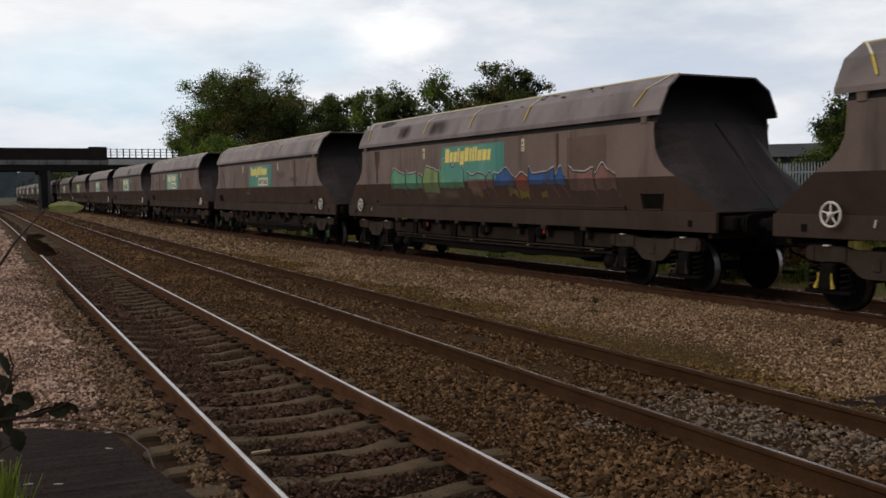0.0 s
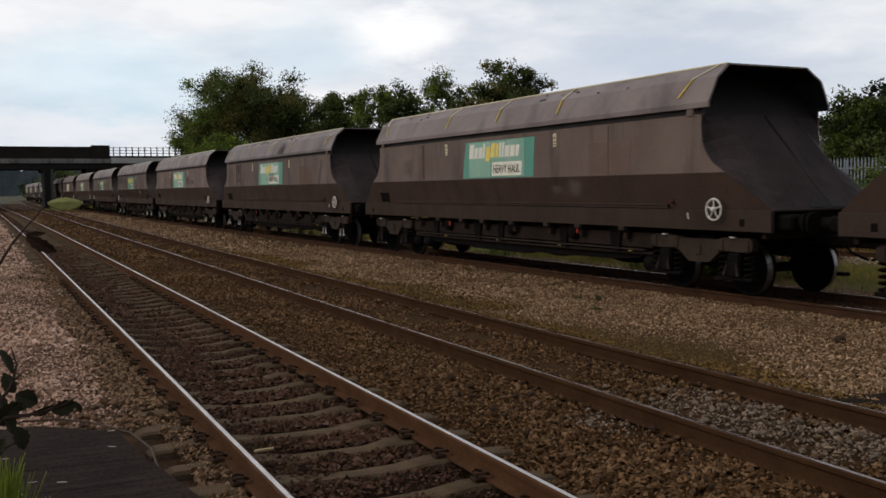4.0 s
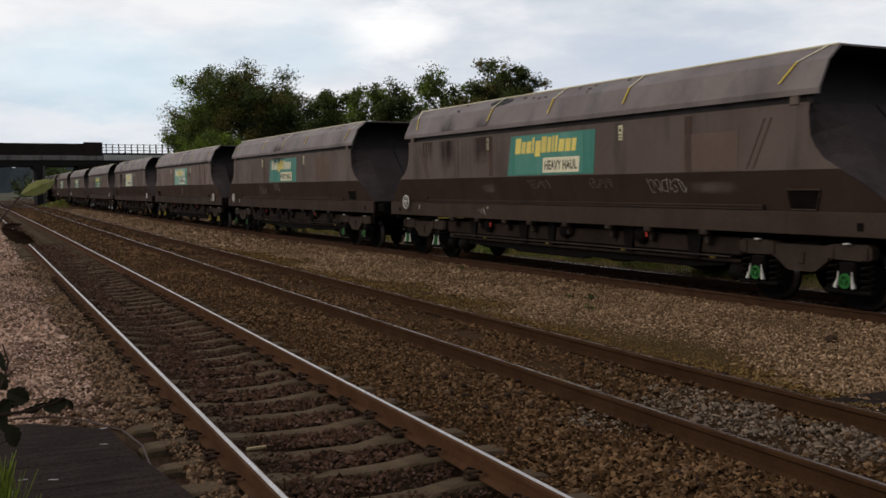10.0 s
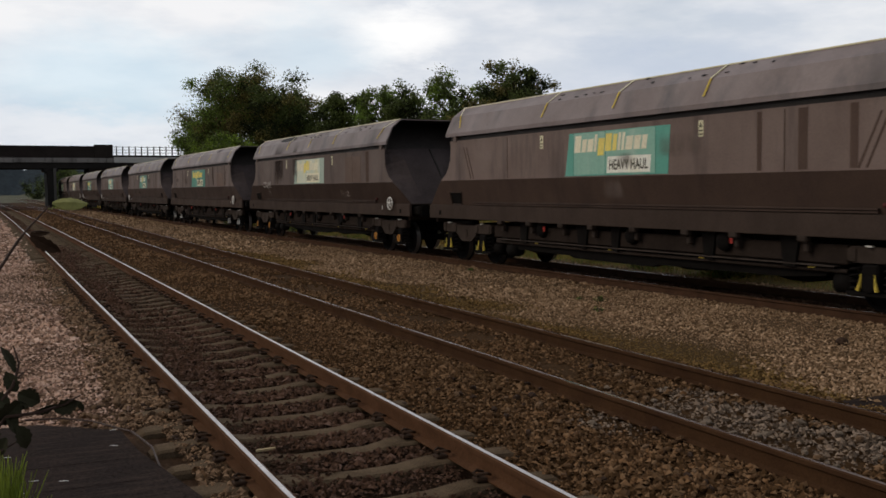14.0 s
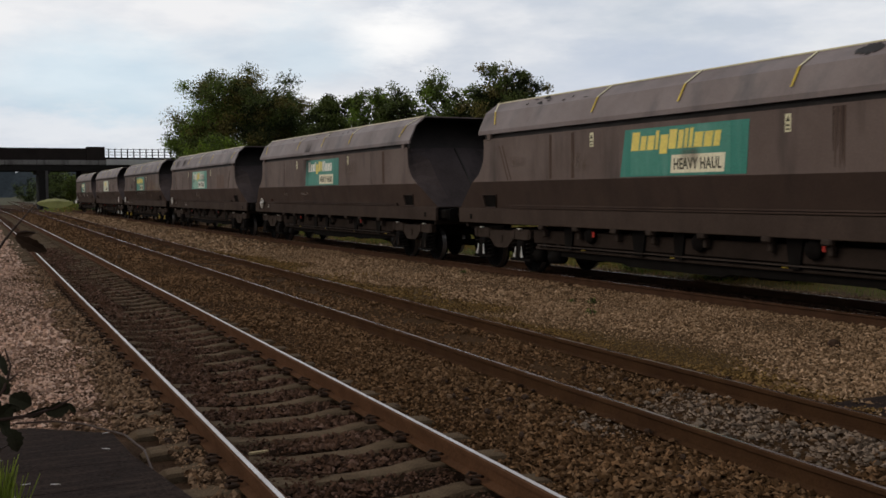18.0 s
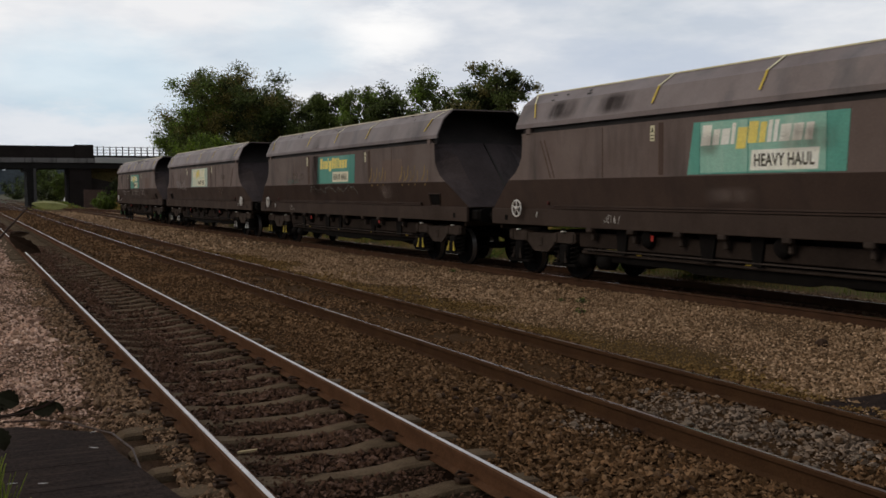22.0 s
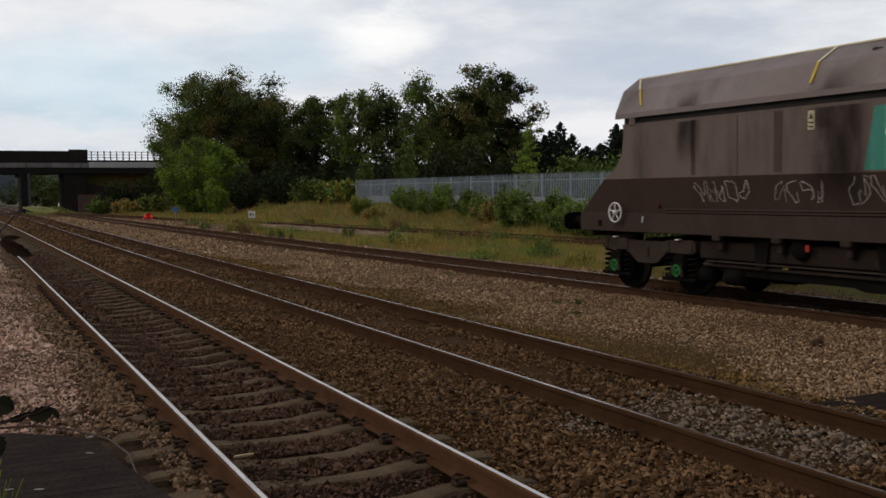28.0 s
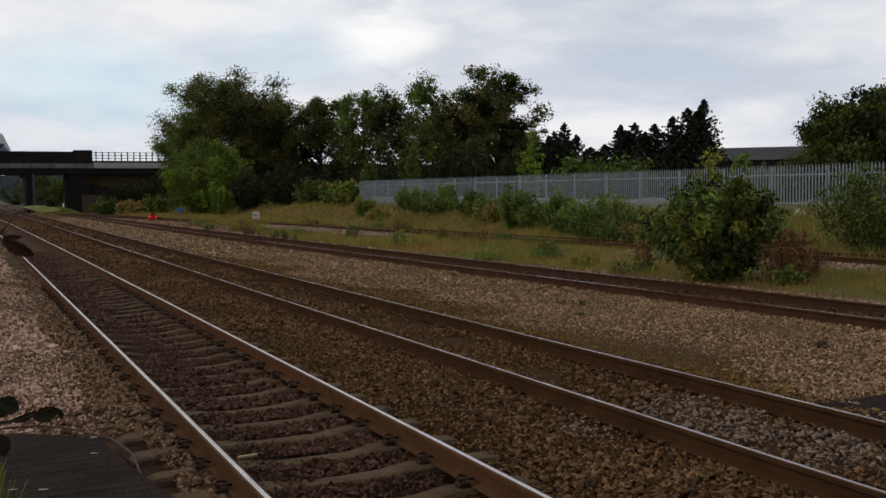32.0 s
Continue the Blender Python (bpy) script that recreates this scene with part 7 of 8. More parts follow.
def build_wagon(k):
    look_of = BOARD[k]
    w = thing("hopper_wagon", "weathered brown coal hopper wagon, " + BOARD_WORD[look_of], "railway wagon", "wagons of the coal train")
    P = lambda name, make, mats, key="", label="", parent=None, smooth=False: part(name, w_mesh(name + "|" + key, make, mats, smooth), None, parent or w, label)
    tone = "fair" if k in (14, 13, 12, 10, 7) else "dusky" if k in (9, 8, 6, 2) else "usual"
    side_paint, low_paint, hood_paint = LIVERY[tone]
    P("hood", hood_shape, [hood_paint, coal_and_shade], tone)
    # coloured near black for the shade of the gap below the hood's edge
    P("recess_strip", ridge_shape, [coal_and_shade])
    for sg in (-1, 1):
        for y in (-6.72, 6.72):
            P("stay", lambda: stay_shape(sg, y), [paint], "%d%.1f" % (sg, y))
        P("side_panel", lambda: side_panel_shape(sg), [side_paint], tone + str(sg))
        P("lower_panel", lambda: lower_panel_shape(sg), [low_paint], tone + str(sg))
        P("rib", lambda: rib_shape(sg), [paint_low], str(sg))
        P("solebar", lambda: solebar_shape(sg), [paint_sole], str(sg))
        P("air_pipe", lambda: pipe_shape(sg), [bogie_steel], str(sg), smooth=True)
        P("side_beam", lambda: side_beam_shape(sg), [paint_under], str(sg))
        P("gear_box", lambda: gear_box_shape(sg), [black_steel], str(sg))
        P("gear_ledge", lambda: ledge_shape(sg), [ledge_pale], str(sg))
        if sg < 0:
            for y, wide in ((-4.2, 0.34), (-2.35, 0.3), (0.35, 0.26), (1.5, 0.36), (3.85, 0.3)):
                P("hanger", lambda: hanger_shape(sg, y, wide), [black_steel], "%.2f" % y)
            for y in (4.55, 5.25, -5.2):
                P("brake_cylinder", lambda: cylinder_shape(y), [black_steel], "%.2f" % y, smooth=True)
        for i, y in enumerate((-4.6, -3.1, -1.9, -0.4, 1.0, 2.1, 3.4, 4.7)):
            if sg < 0:
                P("bracket", lambda: bracket_shape(sg, y), [bogie_steel], "%d%d" % (sg, i))
        for y in (-6.48, -2.50, 0.08, 2.66, 6.58):
            if sg < 0 or abs(y) > 6:
                P("yellow_stripe", lambda: stripe_shape(sg, y), [yellow_paint, plate_yellow], "%d%.1f" % (sg, y), "worn yellow paint line")
    for y in (-4.35, 4.1):
        P("panel_seam", lambda: seam_shape(y), [paint_streak], "%.1f" % y)
    P("edge_line", edge_line_shape, [plate_yellow], label="thin pale yellow edge line")
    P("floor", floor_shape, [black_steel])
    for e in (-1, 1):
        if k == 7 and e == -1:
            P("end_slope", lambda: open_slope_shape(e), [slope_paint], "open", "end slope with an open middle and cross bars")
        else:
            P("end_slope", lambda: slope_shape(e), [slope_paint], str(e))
            P("slope_seam", lambda: Shape().tube([(0.1, e * 6.95, 3.09), (0.1, e * (END_Y - 0.02), 1.50)], 0.034, 5), [coal_and_shade], str(e))
            P("slope_stain", lambda: slope_stain_shape(e), [coal_and_shade], str(e), "dark patch of coal dust")
        # near black: the hood's shade over the end sheet is in its colour
        P("bulkhead", lambda: bulkhead_shape(e), [coal_and_shade], str(e))
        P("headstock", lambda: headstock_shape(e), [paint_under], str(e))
        # a thin dark plate paints the shade inside the solebar's square hole
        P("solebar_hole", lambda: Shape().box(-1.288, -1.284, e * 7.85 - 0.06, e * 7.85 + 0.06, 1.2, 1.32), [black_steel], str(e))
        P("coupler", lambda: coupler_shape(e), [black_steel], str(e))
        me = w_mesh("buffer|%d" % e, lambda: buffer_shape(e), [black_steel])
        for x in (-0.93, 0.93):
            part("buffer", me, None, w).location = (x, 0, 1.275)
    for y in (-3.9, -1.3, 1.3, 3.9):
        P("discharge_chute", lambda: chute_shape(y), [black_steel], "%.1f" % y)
    P("air_tank", lambda: tank_shape(2.6), [bogie_steel], "a", smooth=True)
    P("air_tank", lambda: tank_shape(-2.6), [bogie_steel], "b", smooth=True)
    legs = {"yellow": yellow_paint, "green": white_paint if k in (10, 9) else bogie_steel}.get(LEGS.get(k, ""), white_paint if k in (11, 1, 5) else bogie_steel)
    for by in BOGIE_Y:
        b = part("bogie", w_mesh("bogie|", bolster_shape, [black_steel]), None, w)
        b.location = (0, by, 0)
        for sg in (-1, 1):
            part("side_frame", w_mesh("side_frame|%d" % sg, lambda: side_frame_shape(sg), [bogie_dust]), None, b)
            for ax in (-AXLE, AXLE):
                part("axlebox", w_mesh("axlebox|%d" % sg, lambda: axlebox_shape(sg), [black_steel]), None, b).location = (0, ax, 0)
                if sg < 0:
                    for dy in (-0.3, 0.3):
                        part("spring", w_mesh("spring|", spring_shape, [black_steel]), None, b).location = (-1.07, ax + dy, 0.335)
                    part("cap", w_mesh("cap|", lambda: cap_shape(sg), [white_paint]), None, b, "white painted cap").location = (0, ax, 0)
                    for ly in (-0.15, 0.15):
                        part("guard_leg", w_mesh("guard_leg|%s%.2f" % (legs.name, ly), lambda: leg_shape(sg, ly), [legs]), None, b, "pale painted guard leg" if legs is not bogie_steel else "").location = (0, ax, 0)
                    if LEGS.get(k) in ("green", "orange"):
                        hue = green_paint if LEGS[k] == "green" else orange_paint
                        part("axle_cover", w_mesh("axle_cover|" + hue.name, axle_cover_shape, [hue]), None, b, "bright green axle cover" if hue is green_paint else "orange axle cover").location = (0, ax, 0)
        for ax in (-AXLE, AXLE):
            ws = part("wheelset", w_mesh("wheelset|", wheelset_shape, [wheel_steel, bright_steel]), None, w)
            ws.location = (0, by + ax, WHEEL_R)
            wheelsets.append((ws, by + ax))
    wheel_end = -1 if k in NEAR_WHEEL else 1
    for sg in (-1,):
        bw = part("brake_wheel", w_mesh("brake_wheel|", brake_wheel_shape, [white_paint], True), None, w, "white spoked hand brake wheel")
        bw.location = (sg * 1.37, wheel_end * 7.275, 1.475)
        sh = part("shaft", w_mesh("shaft|", lambda: Shape().tube([(0, 0, 0), (0.22, 0, 0)], 0.025, 6), [black_steel]), None, bw)
        lv = part("release_lever", w_mesh("release_lever|", lever_shape, [white_paint]), None, w, "white release lever")
        valve = part("drain_cock", w_mesh("drain_cock|", lambda: Shape().lathe([(-0.02, 0.02), (-0.015, 0.04), (0.01, 0.04), (0.02, 0.02)], 10, 0, "x"), [dull_red], True), None, w, "small dull red cock")
        valve.location = (-1.30, wheel_end * 6.12, 1.60)
        lv.matrix_basis = pose(-1.30, wheel_end * 6.55, 1.36, 12 * wheel_end, 0, 0)
        P("step_pocket", lambda: pocket_shape(sg), [black_steel], "%d" % sg).location = (0, -wheel_end * 6.85, 0)
        P("pocket_frame", lambda: pocket_frame_shape(sg), [paint_low], "%d" % sg).location = (0, -wheel_end * 6.85, 0)
    for y in (-2.75, -0.2, 3.05):
        part("drive_disc", w_mesh("drive_disc|", drive_disc_shape, [black_steel], True), None, w).location = (0, y, 0.95)
    tag = part("red_tag", w_mesh("red_tag|", lambda: Shape().box(-0.012, 0.012, -0.035, 0.035, -0.06, 0.05, bevel=0.008), [red_paint]), None, w, "small red handle")
    tag.location = (-1.2, 2.85 if k % 2 else -3.0, 0.98)
    tag = part("red_tag", W["red_tag|"], None, w, "small red handle")
    tag.location = (-1.2, -3.0 if k % 2 else 2.85, 0.98)
    for y in (3.4, 0.6, -2.1, -4.6):
        part("handle_tag", w_mesh("handle_tag|", lambda: Shape().box(-0.01, 0.01, -0.06, 0.06, -0.014, 0.014), [yellow_paint]), None, w).location = (-1.055, y, 0.63)
    face, mark, tagm = {"teal": (teal, vinyl_yellow, vinyl_cream), "pale": (teal_pale, vinyl_pale, vinyl_pale), "white": (vinyl_white, vinyl_cream, vinyl_cream)}[look_of]
    bd = part("sign_board", w_mesh("sign_board|" + look_of, board_shape, [face]), None, w, BOARD_WORD[look_of])
    for i, s in enumerate(wordmark_shapes()):
        tint = vinyl_yellow if i in (4, 5, 6) else vinyl_cream if k in CREAM_MARK else vinyl_pale if k in (4, 3, 12) else mark
        part("mark_stroke", w_mesh("mark_stroke|%s%d" % (tint.name, i), lambda: s, [tint]), None, bd)
    if k != 14:
        part("strip", w_mesh("strip|" + look_of, tagline_shape, [tagm]), None, bd)
        if "lettering" not in W:
            W["lettering"] = tagline_mesh()
        part("lettering", W["lettering"], None, bd, "dark capital lettering")
    for u in (-1.40, -0.30, 1.24):
        if k != 8:
            part("seam", w_mesh("seam|%.2f" % u, lambda: board_seam_shape(u), [teal]), None, bd)
    faded = {"teal": teal_mid, "pale": vinyl_bleached, "white": vinyl_washed}[look_of]
    for u0, u1 in ((-1.38, -0.30), (-0.28, 1.24)):
        if k != 8:
            part("bleached_panel", w_mesh("bleached_panel|%s%.1f" % (look_of, u0), lambda: bleach_shape(u0, u1), [faded]), None, bd, "sun-faded part of the board")
    for u in (-2.62, 2.46):
        pl = P("warning_plate", lambda: plate_shape(u), [plate_yellow], "%.1f" % u, "pale yellow warning plate")
        part("plate_symbol", w_mesh("plate_symbol|%.1f" % u, lambda: plate_mark_shape(u), [dark_ink]), None, pl)
        for z in (2.77, 2.83):
            part("plate_bar", w_mesh("plate_bar|%.1f%.2f" % (u, z), lambda: plate_bar_shape(u, z), [dark_ink]), None, pl)
    r = random.Random(k * 7 + 1)
    if k % 3 != 1:
        u0 = r.choice((3.7, 4.2, -5.4))
        P("repainted_patch", lambda: patch_shape(u0, u0 + 1.35, 2.13, r.choice((2.75, 2.95))), [paint_patch], "%d" % k, "paler repainted patch")
    ys_spill = [r.uniform(-5.4, 5.4) for _ in range(3)]
    for i in range(70 if k == 0 else 34 if k in (11, 6) else 14):
        sp = part("coal_spill", w_mesh("coal_spill|%d" % (i % 5), lambda: spill_shape(60 + i % 5), [coal_and_shade]), None, w, "dark coal dust crust")
        q = r.uniform(-0.16, 0.16)
        sp.matrix_basis = pose(-1.0815 + q * 0.79, r.gauss(ys_spill[i % 3], 0.7), 3.8545 + q * 0.61, 0, -37.7, r.uniform(-25, 25))
    for i in range(3):
        u0, wd = r.uniform(-6.2, 6.0), r.uniform(0.08, 0.2)
        if not -2.0 < u0 < 1.9:
            part("dust_streak", patch_shape(u0, u0 + wd, 2.13, 3.06), [paint_streak], w, "dark run of coal dust")
    for film in FILMS.get(k, ()):
        part("dust_film", film_shape(*film), [dust_film], w, "soft dark stain of coal dust")
    for i in range(3):
        u0 = r.uniform(-6.0, 4.6)
        z0 = r.choice((1.62, 1.72, 2.25, 2.4))
        part("scuff", film_shape(u0, u0 + r.uniform(0.5, 1.4), z0, z0 + r.uniform(0.2, 0.5)), [bare_film], w, "pale dusty scuff")
    if k % 2:
        for du in (0.0, 0.14):
            for e in (-1, 1):
                part("brace_mark", Shape().prism([(5.72 + du, 2.13), (5.76 + du, 2.13), (6.14 + du, 2.92), (6.10 + du, 2.92)], lambda a, b, d: sign_place(e * a, b, d), 0.004), [paint_streak], w)
    for kk, y0, y1, u0, u1, low in ((6, 2.3, 4.3, -4.0, -3.1, 2.25), (5, -3.9, -3.4, 3.3, 3.55, 2.12), (14, 5.2, 6.2, -6.0, -5.6, 2.5), (9, 2.0, 3.0, -6.1, -5.5, 2.3)):
        if kk == k:
            part("hood_crust", hood_crust_shape(y0, y1, k), [coal_and_shade], w, "dark crust of coal on the hood")
            for i in range(6):
                part("dust_run", dust_run_shape(u0 + (u1 - u0) * i / 6, (u1 - u0) / 6 * r.uniform(0.5, 0.95), low + r.uniform(0.0, 0.4)), [paint_streak if i % 2 else paint_low], w, "dark run of coal dust")
    graffiti(w, k)
    wagons[k] = w
    return w


spray = {}


def sprayed(colour, key):
    if key not in spray:
        spray[key] = material("spray_" + key, colour, tuple(c * 0.6 for c in colour), 0.6, 0, 3, 30, 0.0, 0.7, streak=((0.06, 0.045, 0.04), (1.0, 2.5, 1.2), 0.75))
    return spray[key]


def stroke(shape, pts, width, lift=0.0):
    """A ribbon of paint along (u, z) points on the side."""
    n = len(pts)
    left, right = [], []
    for i, (u, z) in enumerate(pts):
        a, b = pts[max(i - 1, 0)], pts[min(i + 1, n - 1)]
        d = Vector((b[0] - a[0], b[1] - a[1]))
        d = d.normalized() if d.length else Vector((1, 0))
        left.append((u - d.y * width / 2, z + d.x * width / 2))
        right.append((u + d.y * width / 2, z - d.x * width / 2))
    verts = []
    for (u, z) in left + right:
        x = -(side_x(z) + (0.007 if z > 2.1 else 0.009) + lift)
        verts.append((x, -u, z))
    return shape.add(verts, [(i, i + 1, n + i + 1, n + i) for i in range(n - 1)])


def blotch(shape, u0, u1, low, high, seed):
    """A field of paint with a wavy bubble-letter top edge and a ragged foot, over the side and the lower panel."""
    r = random.Random(seed)
    n = 30
    ph = r.uniform(0, 9)
    cols = []
    for i in range(n + 1):
        u = u0 + (u1 - u0) * i / n
        top = high + 0.13 * abs(math.sin((u - u0) * 3.1 + ph)) + 0.02 * noise.noise((u * 6, seed, 2.0))
        bot = low + 0.16 * noise.noise((u * 3.4, seed, 0.0)) + 0.06 * noise.noise((u * 11, seed, 5.0))
        cols.append([(u, z) for z in ((top, 2.101, 2.0999, min(bot, 2.06)) if high > 2.1 else (top, top * 0.7 + bot * 0.3, top * 0.3 + bot * 0.7, bot))])
    verts = [(-(side_x(z) + (0.0055 if z > 2.1 else 0.0075)), -u, z) for c in cols for u, z in c]
    faces = [(i * 4 + j, i * 4 + 4 + j, i * 4 + 5 + j, i * 4 + 1 + j) for i in range(n) for j in range(3)]
    return shape.add(verts, faces)


def scribble(w, u, z, width, height, seed, pen, paint, label):
    """A tag of several looping strokes along the side."""
    r = random.Random(seed)
    x = u
    while x < u + width:
        wide = r.uniform(0.1, 0.26)
        pts = [(x + wide * (0.5 + 0.5 * math.sin(a * 1.7 + r.random())), z + height * (0.5 + 0.5 * math.sin(a * r.uniform(0.9, 1.6) + x * 9))) for a in np.linspace(0, 4.5, 12)]
        part("spray_stroke", stroke(Shape(), pts, pen), [paint], w, label)
        x += wide * 1.15


def sprayed_letter(w, tops, low, colour, key):
    """One sprayed letter: bright above the panel's edge, faded below it with the lean's shade put into the colour, a
    dark rim and a pale glow along its top.
    """
    n = 6
    edge = []
    for (a, b), (c, d) in zip(tops, tops[1:]):
        for i in range(n):
            k = i / n
            edge.append((a + (c - a) * k, b + (d - b) * (0.5 - 0.5 * math.cos(math.pi * k))))
    edge.append(tops[-1])
    for name, upper, lower, tint, word in (("graffiti", None, 2.101, colour, key), ("graffiti_foot", 2.0995, low, tuple(0.45 * c + 0.03 for c in colour), "faded_" + key)):
        verts = []
        for i, (u, z) in enumerate(edge):
            hem = lower + (0.05 * noise.noise((u * 5, low * 9, 1.0)) if upper else 0)
            for q in (upper or z, hem):
                verts.append((-(side_x(q) + (0.0075 if q > 2.1 else 0.0095)), -u, q))
        s = Shape().add(verts, [(2 * i, 2 * i + 2, 2 * i + 3, 2 * i + 1) for i in range(len(edge) - 1)])
        body = part(name, s, [sprayed(tint, word)], w, word.replace("_", " ") + " sprayed letter")
        if not upper:
            part("rim", stroke(Shape(), [(edge[0][0], 2.11)] + edge + [(edge[-1][0], 2.11)], 0.032, 0.003), [sprayed((0.03, 0.035, 0.034), "black")], body)
            part("glow", stroke(Shape(), [(u, z + 0.032) for u, z in edge], 0.026, 0.002), [sprayed((0.55, 0.50, 0.54), "pale")], body)
        else:
            part("drop_line", stroke(Shape(), [(edge[-1][0] - 0.12, 1.97), (edge[-1][0] + 0.02, 1.82), (edge[-1][0] + 0.06, 1.72)], 0.014, 0.003), [sprayed((0.20, 0.13, 0.115), "dusky")], body)


def mark_on_solebar(w, u, seed):
    """A small chalk scrawl on the solebar: a few zigzag strokes."""
    r = random.Random(seed)
    for i in range(4):
        x = u + i * 0.13
        pts = [(x + r.uniform(0, 0.12), 1.2 + r.uniform(0.0, 0.2)) for _ in range(5)]
        left = [(-1.289, -a - 0.006, b + 0.005) for a, b in pts]
        right = [(-1.289, -a + 0.006, b - 0.005) for a, b in pts]
        s = Shape().add(left + right, [(j, j + 1, 6 + j, 5 + j) for j in range(4)])
        part("chalk_stroke", s, [sprayed((0.6, 0.57, 0.53), "chalk_white")], w, "white chalk stroke on the solebar")


def graffiti(w, k):
    if k == 14:
        mint, lime, rust, blue, orange, pink = (0.13, 0.36, 0.22), (0.24, 0.34, 0.13), (0.24, 0.10, 0.08), (0.035, 0.12, 0.36), (0.30, 0.075, 0.035), (0.27, 0.13, 0.105)
        for tops, low, c, key in (
                (((-4.85, 2.30), (-4.6, 2.52), (-4.2, 2.40), (-3.82, 2.33)), 1.96, mint, "mint"), (((-3.78, 2.44), (-3.6, 2.34), (-3.35, 2.36), (-3.1, 2.38)), 1.95, mint, "mint"),
                (((-3.06, 2.26), (-2.9, 2.34), (-2.74, 2.27)), 1.96, mint, "mint"), (((-2.70, 2.28), (-2.45, 2.52), (-2.1, 2.46), (-1.76, 2.38)), 1.82, lime, "lime"),
                (((-1.72, 2.36), (-1.45, 2.68), (-1.15, 2.66), (-0.95, 2.47), (-0.62, 2.70), (-0.36, 2.42)), 1.95, mint, "mint"),
                (((-0.15, 2.32), (0.05, 2.24), (0.4, 2.30), (0.75, 2.24)), 1.9, rust, "rust"), (((0.78, 2.20), (0.95, 2.32), (1.12, 2.22)), 1.95, rust, "rust"),
                (((1.15, 2.28), (1.35, 2.25), (1.7, 2.38), (2.05, 2.18)), 1.98, blue, "blue"), (((2.12, 2.14), (2.4, 2.26), (2.66, 2.16)), 1.88, orange, "orange"),
                (((2.70, 2.38), (2.85, 2.22), (3.4, 2.25), (3.72, 2.34)), 2.0, blue, "blue"), (((3.77, 2.18), (3.95, 2.36), (4.10, 2.16)), 1.98, blue, "blue"),
                (((4.26, 2.34), (4.45, 2.24), (4.8, 2.22), (5.12, 2.30)), 1.86, pink, "pink"), (((5.18, 2.18), (5.42, 2.38), (5.62, 2.24), (5.84, 2.16)), 1.86, pink, "pink")):
            sprayed_letter(w, tops, low, c, key)
        for u0, u1, lo, hi, c, key in ((1.75, 2.15, 1.74, 1.9, (0.17, 0.13, 0.03), "ochre"), (2.2, 2.6, 1.70, 1.92, (0.17, 0.13, 0.03), "ochre"), (3.1, 3.35, 1.72, 1.86, (0.16, 0.12, 0.03), "ochre"), (0.1, 0.5, 1.78, 1.9, (0.17, 0.09, 0.03), "sienna")):
            part("graffiti_patch", blotch(Shape(), u0, u1, lo, hi - 0.08, int(abs(u0) * 10)), [sprayed(c, key)], w, "faded " + key + " spray")
    elif k == 0:
        for u, z, wide, high, seed, pen in ((-5.15, 1.68, 1.25, 0.34, 5, 0.013), (-3.4, 1.66, 0.95, 0.34, 6, 0.012), (-2.0, 1.64, 1.2, 0.42, 8, 0.014), (-0.4, 1.64, 1.45, 0.42, 11, 0.014), (1.95, 1.64, 1.4, 0.46, 15, 0.014)):
            scribble(w, u, z, wide, high, seed, pen, sprayed((0.56, 0.52, 0.48), "chalk"), "thin pale sprayed tag")
    elif k == 1:
        scribble(w, -5.1, 2.0, 2.1, 0.46, 9, 0.035, sprayed((0.30, 0.265, 0.25), "grey"), "faint grey sprayed tag")
        scribble(w, -1.2, 2.16, 0.95, 0.26, 12, 0.028, sprayed((0.06, 0.20, 0.15), "green"), "scrawl over the bleached board")
    elif k == 2:
        amber = sprayed((0.26, 0.17, 0.05), "amber")
        for u in (2.9, 3.3, 3.7, 5.0, 5.4, 5.8, 6.4):
            part("flame", stroke(Shape(), [(u - 0.15, 2.15), (u, 2.30), (u + 0.05, 2.55)], 0.05), [amber], w, "amber sprayed flame")
            part("flame", stroke(Shape(), [(u, 2.02), (u + 0.22, 2.2), (u + 0.2, 2.42)], 0.04), [amber], w, "amber sprayed flame")
        for u, wide, high in ((-2.5, 0.75, 0.2), (-1.7, 0.5, 0.13), (-1.1, 0.9, 0.19), (-0.1, 0.6, 0.15), (0.6, 1.1, 0.2)):
            arc = [(u + wide * q, 1.83 + high * math.sin(math.pi * q) ** 0.6 + 0.03 * math.sin(q * 17 + u)) for q in np.linspace(0, 1, 15)]
            part("spray_stroke", stroke(Shape(), arc, 0.016), [sprayed((0.22, 0.24, 0.235), "slate")], w, "thin slate grey sprayed outline")
            part("spray_stroke", stroke(Shape(), [(a + 0.1, b - 0.07) for a, b in arc[3:12]], 0.012), [sprayed((0.16, 0.13, 0.07), "dull_amber")], w, "thin amber sprayed outline")
        scribble(w, -4.7, 2.16, 1.1, 0.13, 36, 0.02, sprayed((0.05, 0.13, 0.105), "bottle"), "faint green sprayed line")
        mark_on_solebar(w, -4.9, 7)
    elif k == 3:
        mark_on_solebar(w, -4.2, 4)
    elif k in (6, 9):
        if k == 9:
            mark_on_solebar(w, -3.3, 5)
            for u, wide, seed in ((-0.9, 0.8, 41), (1.4, 0.6, 42)):
                scribble(w, u, 1.84, wide, 0.18, seed, 0.014, sprayed((0.19, 0.13, 0.11), "dusky_red"), "faint reddish sprayed tag")
        scribble(w, -5.9 if k == 6 else 3.2, 1.99 if k == 6 else 1.75, 1.0, 0.25, 20 + k, 0.02 if k == 6 else 0.015, sprayed((0.34, 0.31, 0.29), "faint") if k != 6 else sprayed((0.5, 0.47, 0.44), "chalk"), "small faint sprayed tag")


for number in range(16):
    build_wagon(number)

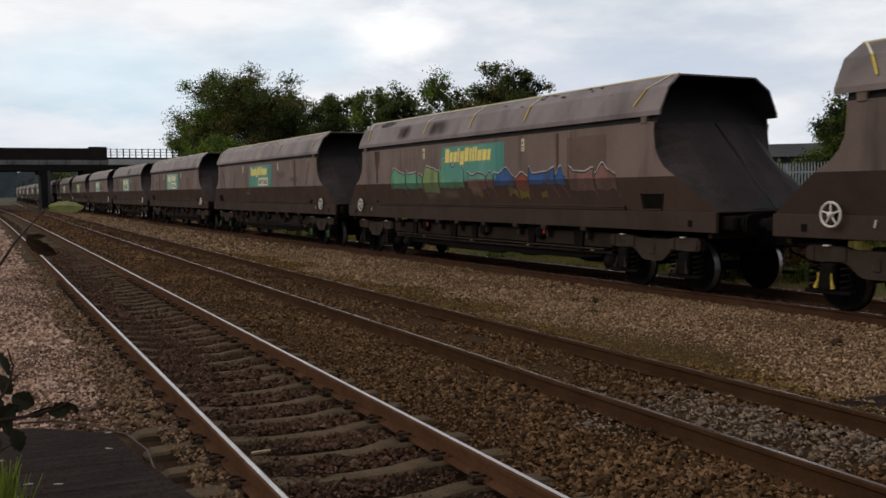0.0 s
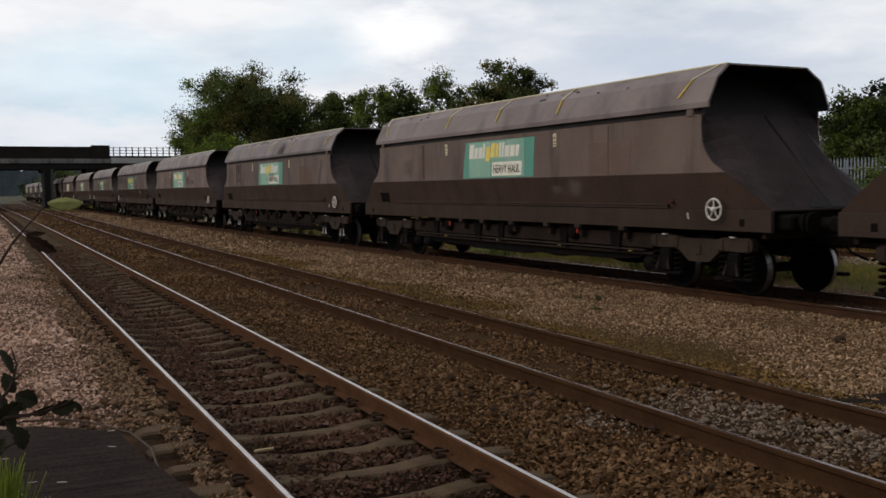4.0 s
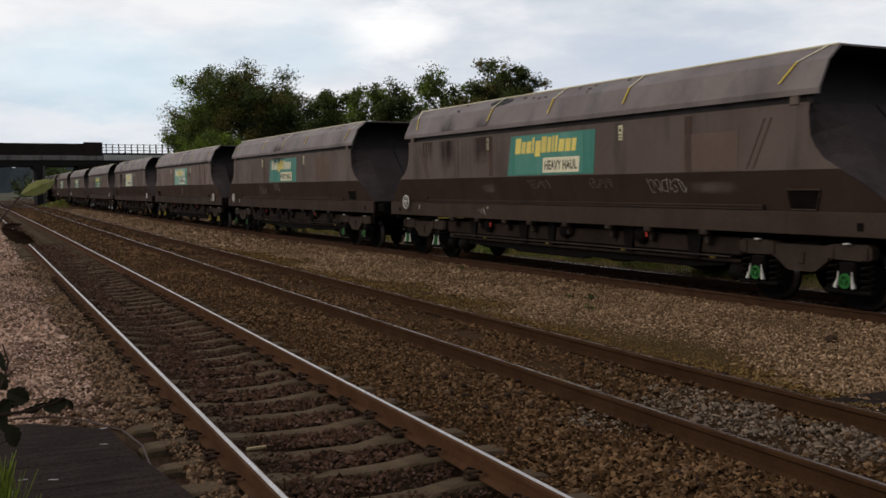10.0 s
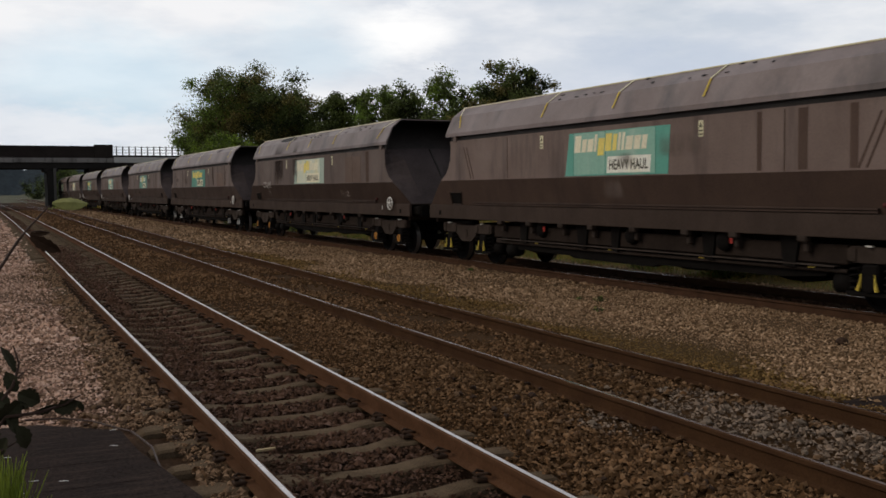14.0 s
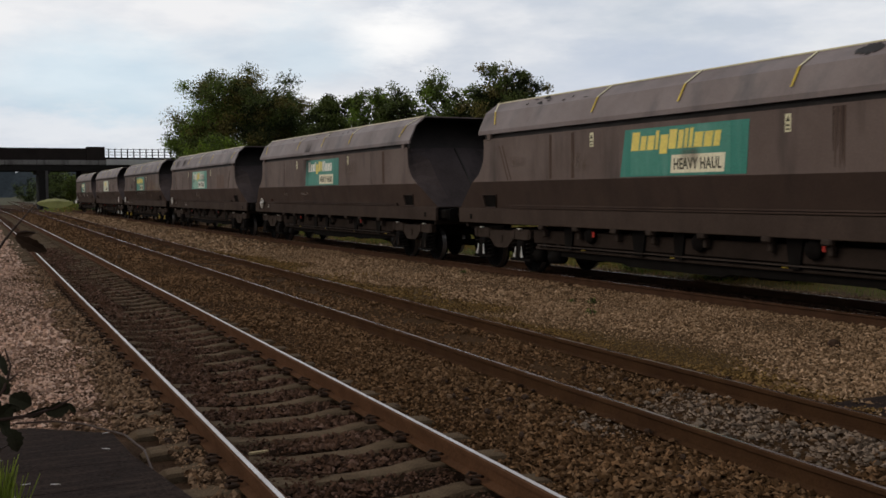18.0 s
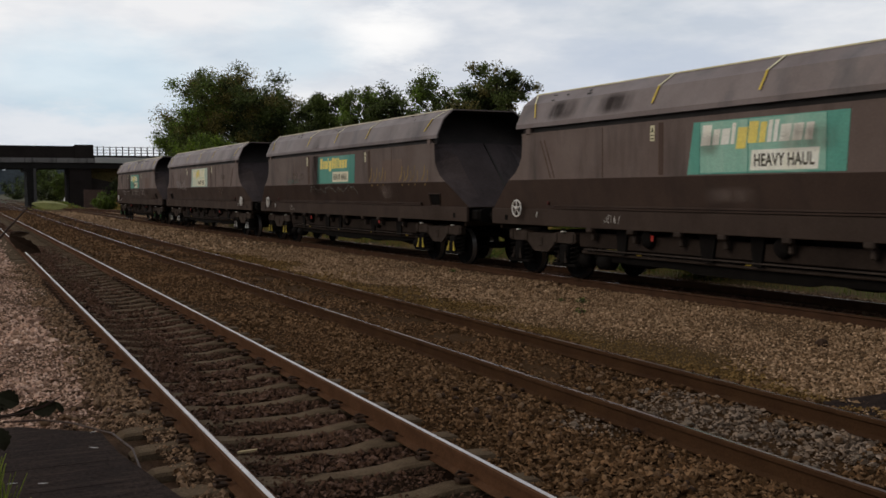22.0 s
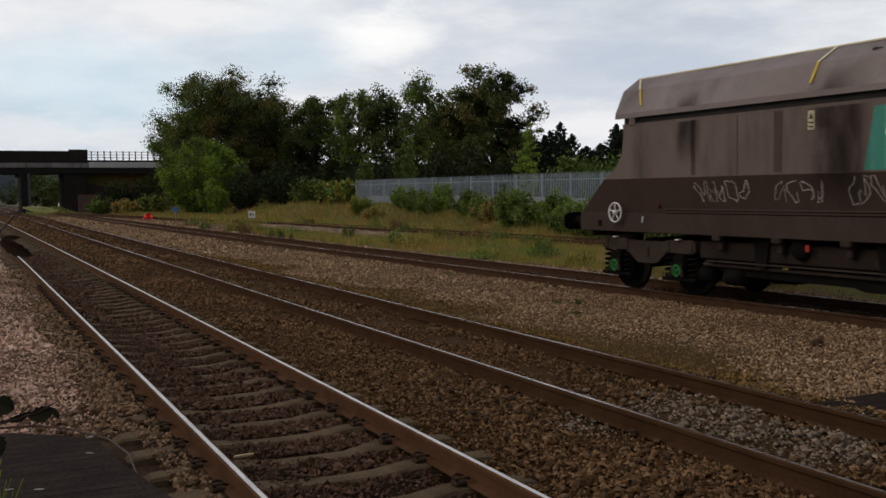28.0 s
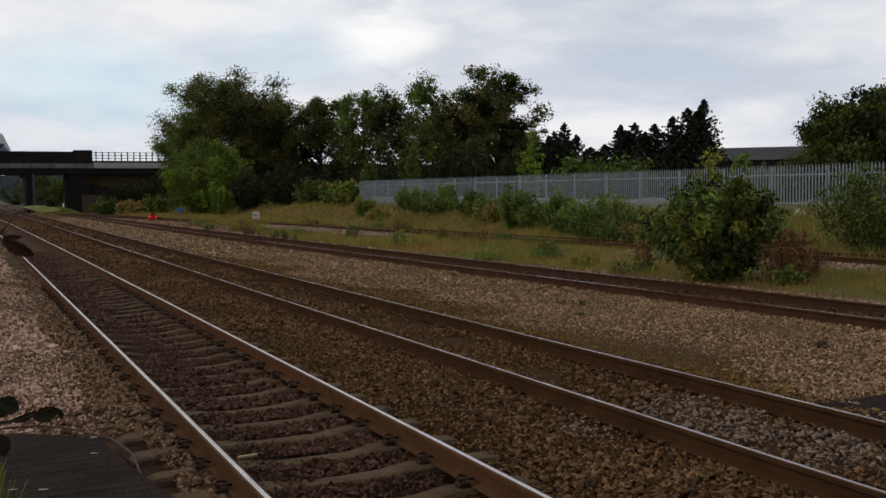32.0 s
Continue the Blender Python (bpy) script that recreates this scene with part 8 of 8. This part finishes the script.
# ---------------------------------------------------------------- what moves


SLACK = {3: 0.08, 14: 0.08, 15: 0.11}   # slack drawn out of the couplings


def wagon_pose(k, t):
    y = TAIL - (k + 0.5) * PITCH - run(t) + SLACK.get(k, 0.0)
    turn = math.degrees(-math.atan((line_3(y + HALF) - line_3(y - HALF)) / PITCH))
    return pose(line_3(y) + GAUGE / 2, y, LEVEL_3, 0, 0, turn)


def lorry_pose(t):
    return pose(LORRY_X - LORRY_SPEED * (t - 30.0), BY + 4.2, 6.65, 0, 0, 0)


def cane_pose(lean):
    return pose(-0.14, 3.02, 1.1, 0, lean, 0)


def leaf_pose(rise, turn):
    """The pale leaf points along the tracks' right, its face half to the sky."""
    along = Vector((math.cos(radians(rise)), 0.0, math.sin(radians(rise))))
    face = Matrix.Rotation(radians(turn), 3, along) @ Vector((-along.z, 0.0, along.x))
    across = along.cross(face)
    return Matrix(((across.x, along.x, face.x, 0.298), (across.y, along.y, face.y, -0.024), (across.z, along.z, face.z, 0.706), (0, 0, 0, 1)))


def motions():
    walk(cane, [(t, cane_pose(a)) for t, a in ((0.0, 0.6), (1.0, 0.8), (4.0, -0.2), (7.0, -1.4), (8.8, -1.6), (10.0, -3.9), (11.2, -1.5), (13.0, 0.3), (18.0, -1.3), (21.0, -0.4), (24.0, 0.8), (29.0, -1.0), (32.0, -1.3))])
    walk(pale_leaf, [(t, leaf_pose(a, c)) for t, a, c in ((0.0, 6, 50), (1.0, 6, 50), (7.0, 10, 50), (9.0, 12, 50), (10.0, 26, 60), (11.2, 10, 50), (13.0, 6, 50), (18.0, 8, 38), (24.0, 4, 30), (29.0, 4, 22), (32.0, 4, 22))])
    for k, w in wagons.items():
        walk(w, [(t, wagon_pose(k, t)) for t in np.arange(0, 32.1, 1.0).tolist()])
    first = {}
    for ws, y in wheelsets:
        key = round(y, 2)
        if key not in first:
            walk(ws, [(i / 15, pose(0, y, WHEEL_R, math.degrees(run(i / 15) / WHEEL_R) % 360, 0, 0)) for i in range(481)])
            first[key] = ws
        else:
            ws.rotation_mode = "QUATERNION"
            ws.animation_data_create()
            ws.animation_data.action = first[key].animation_data.action
            ws.animation_data.action_slot = first[key].animation_data.action_slot
    walk(lorry, [(0.0, pose(88, BY + 4.2, 6.65)), (16.0, pose(86, BY + 4.2, 6.65)), (23.0, pose(77, BY + 4.2, 6.65))] + [(t, lorry_pose(t)) for t in (26.0, 28.0, 30.0, 32.0)])


motions()
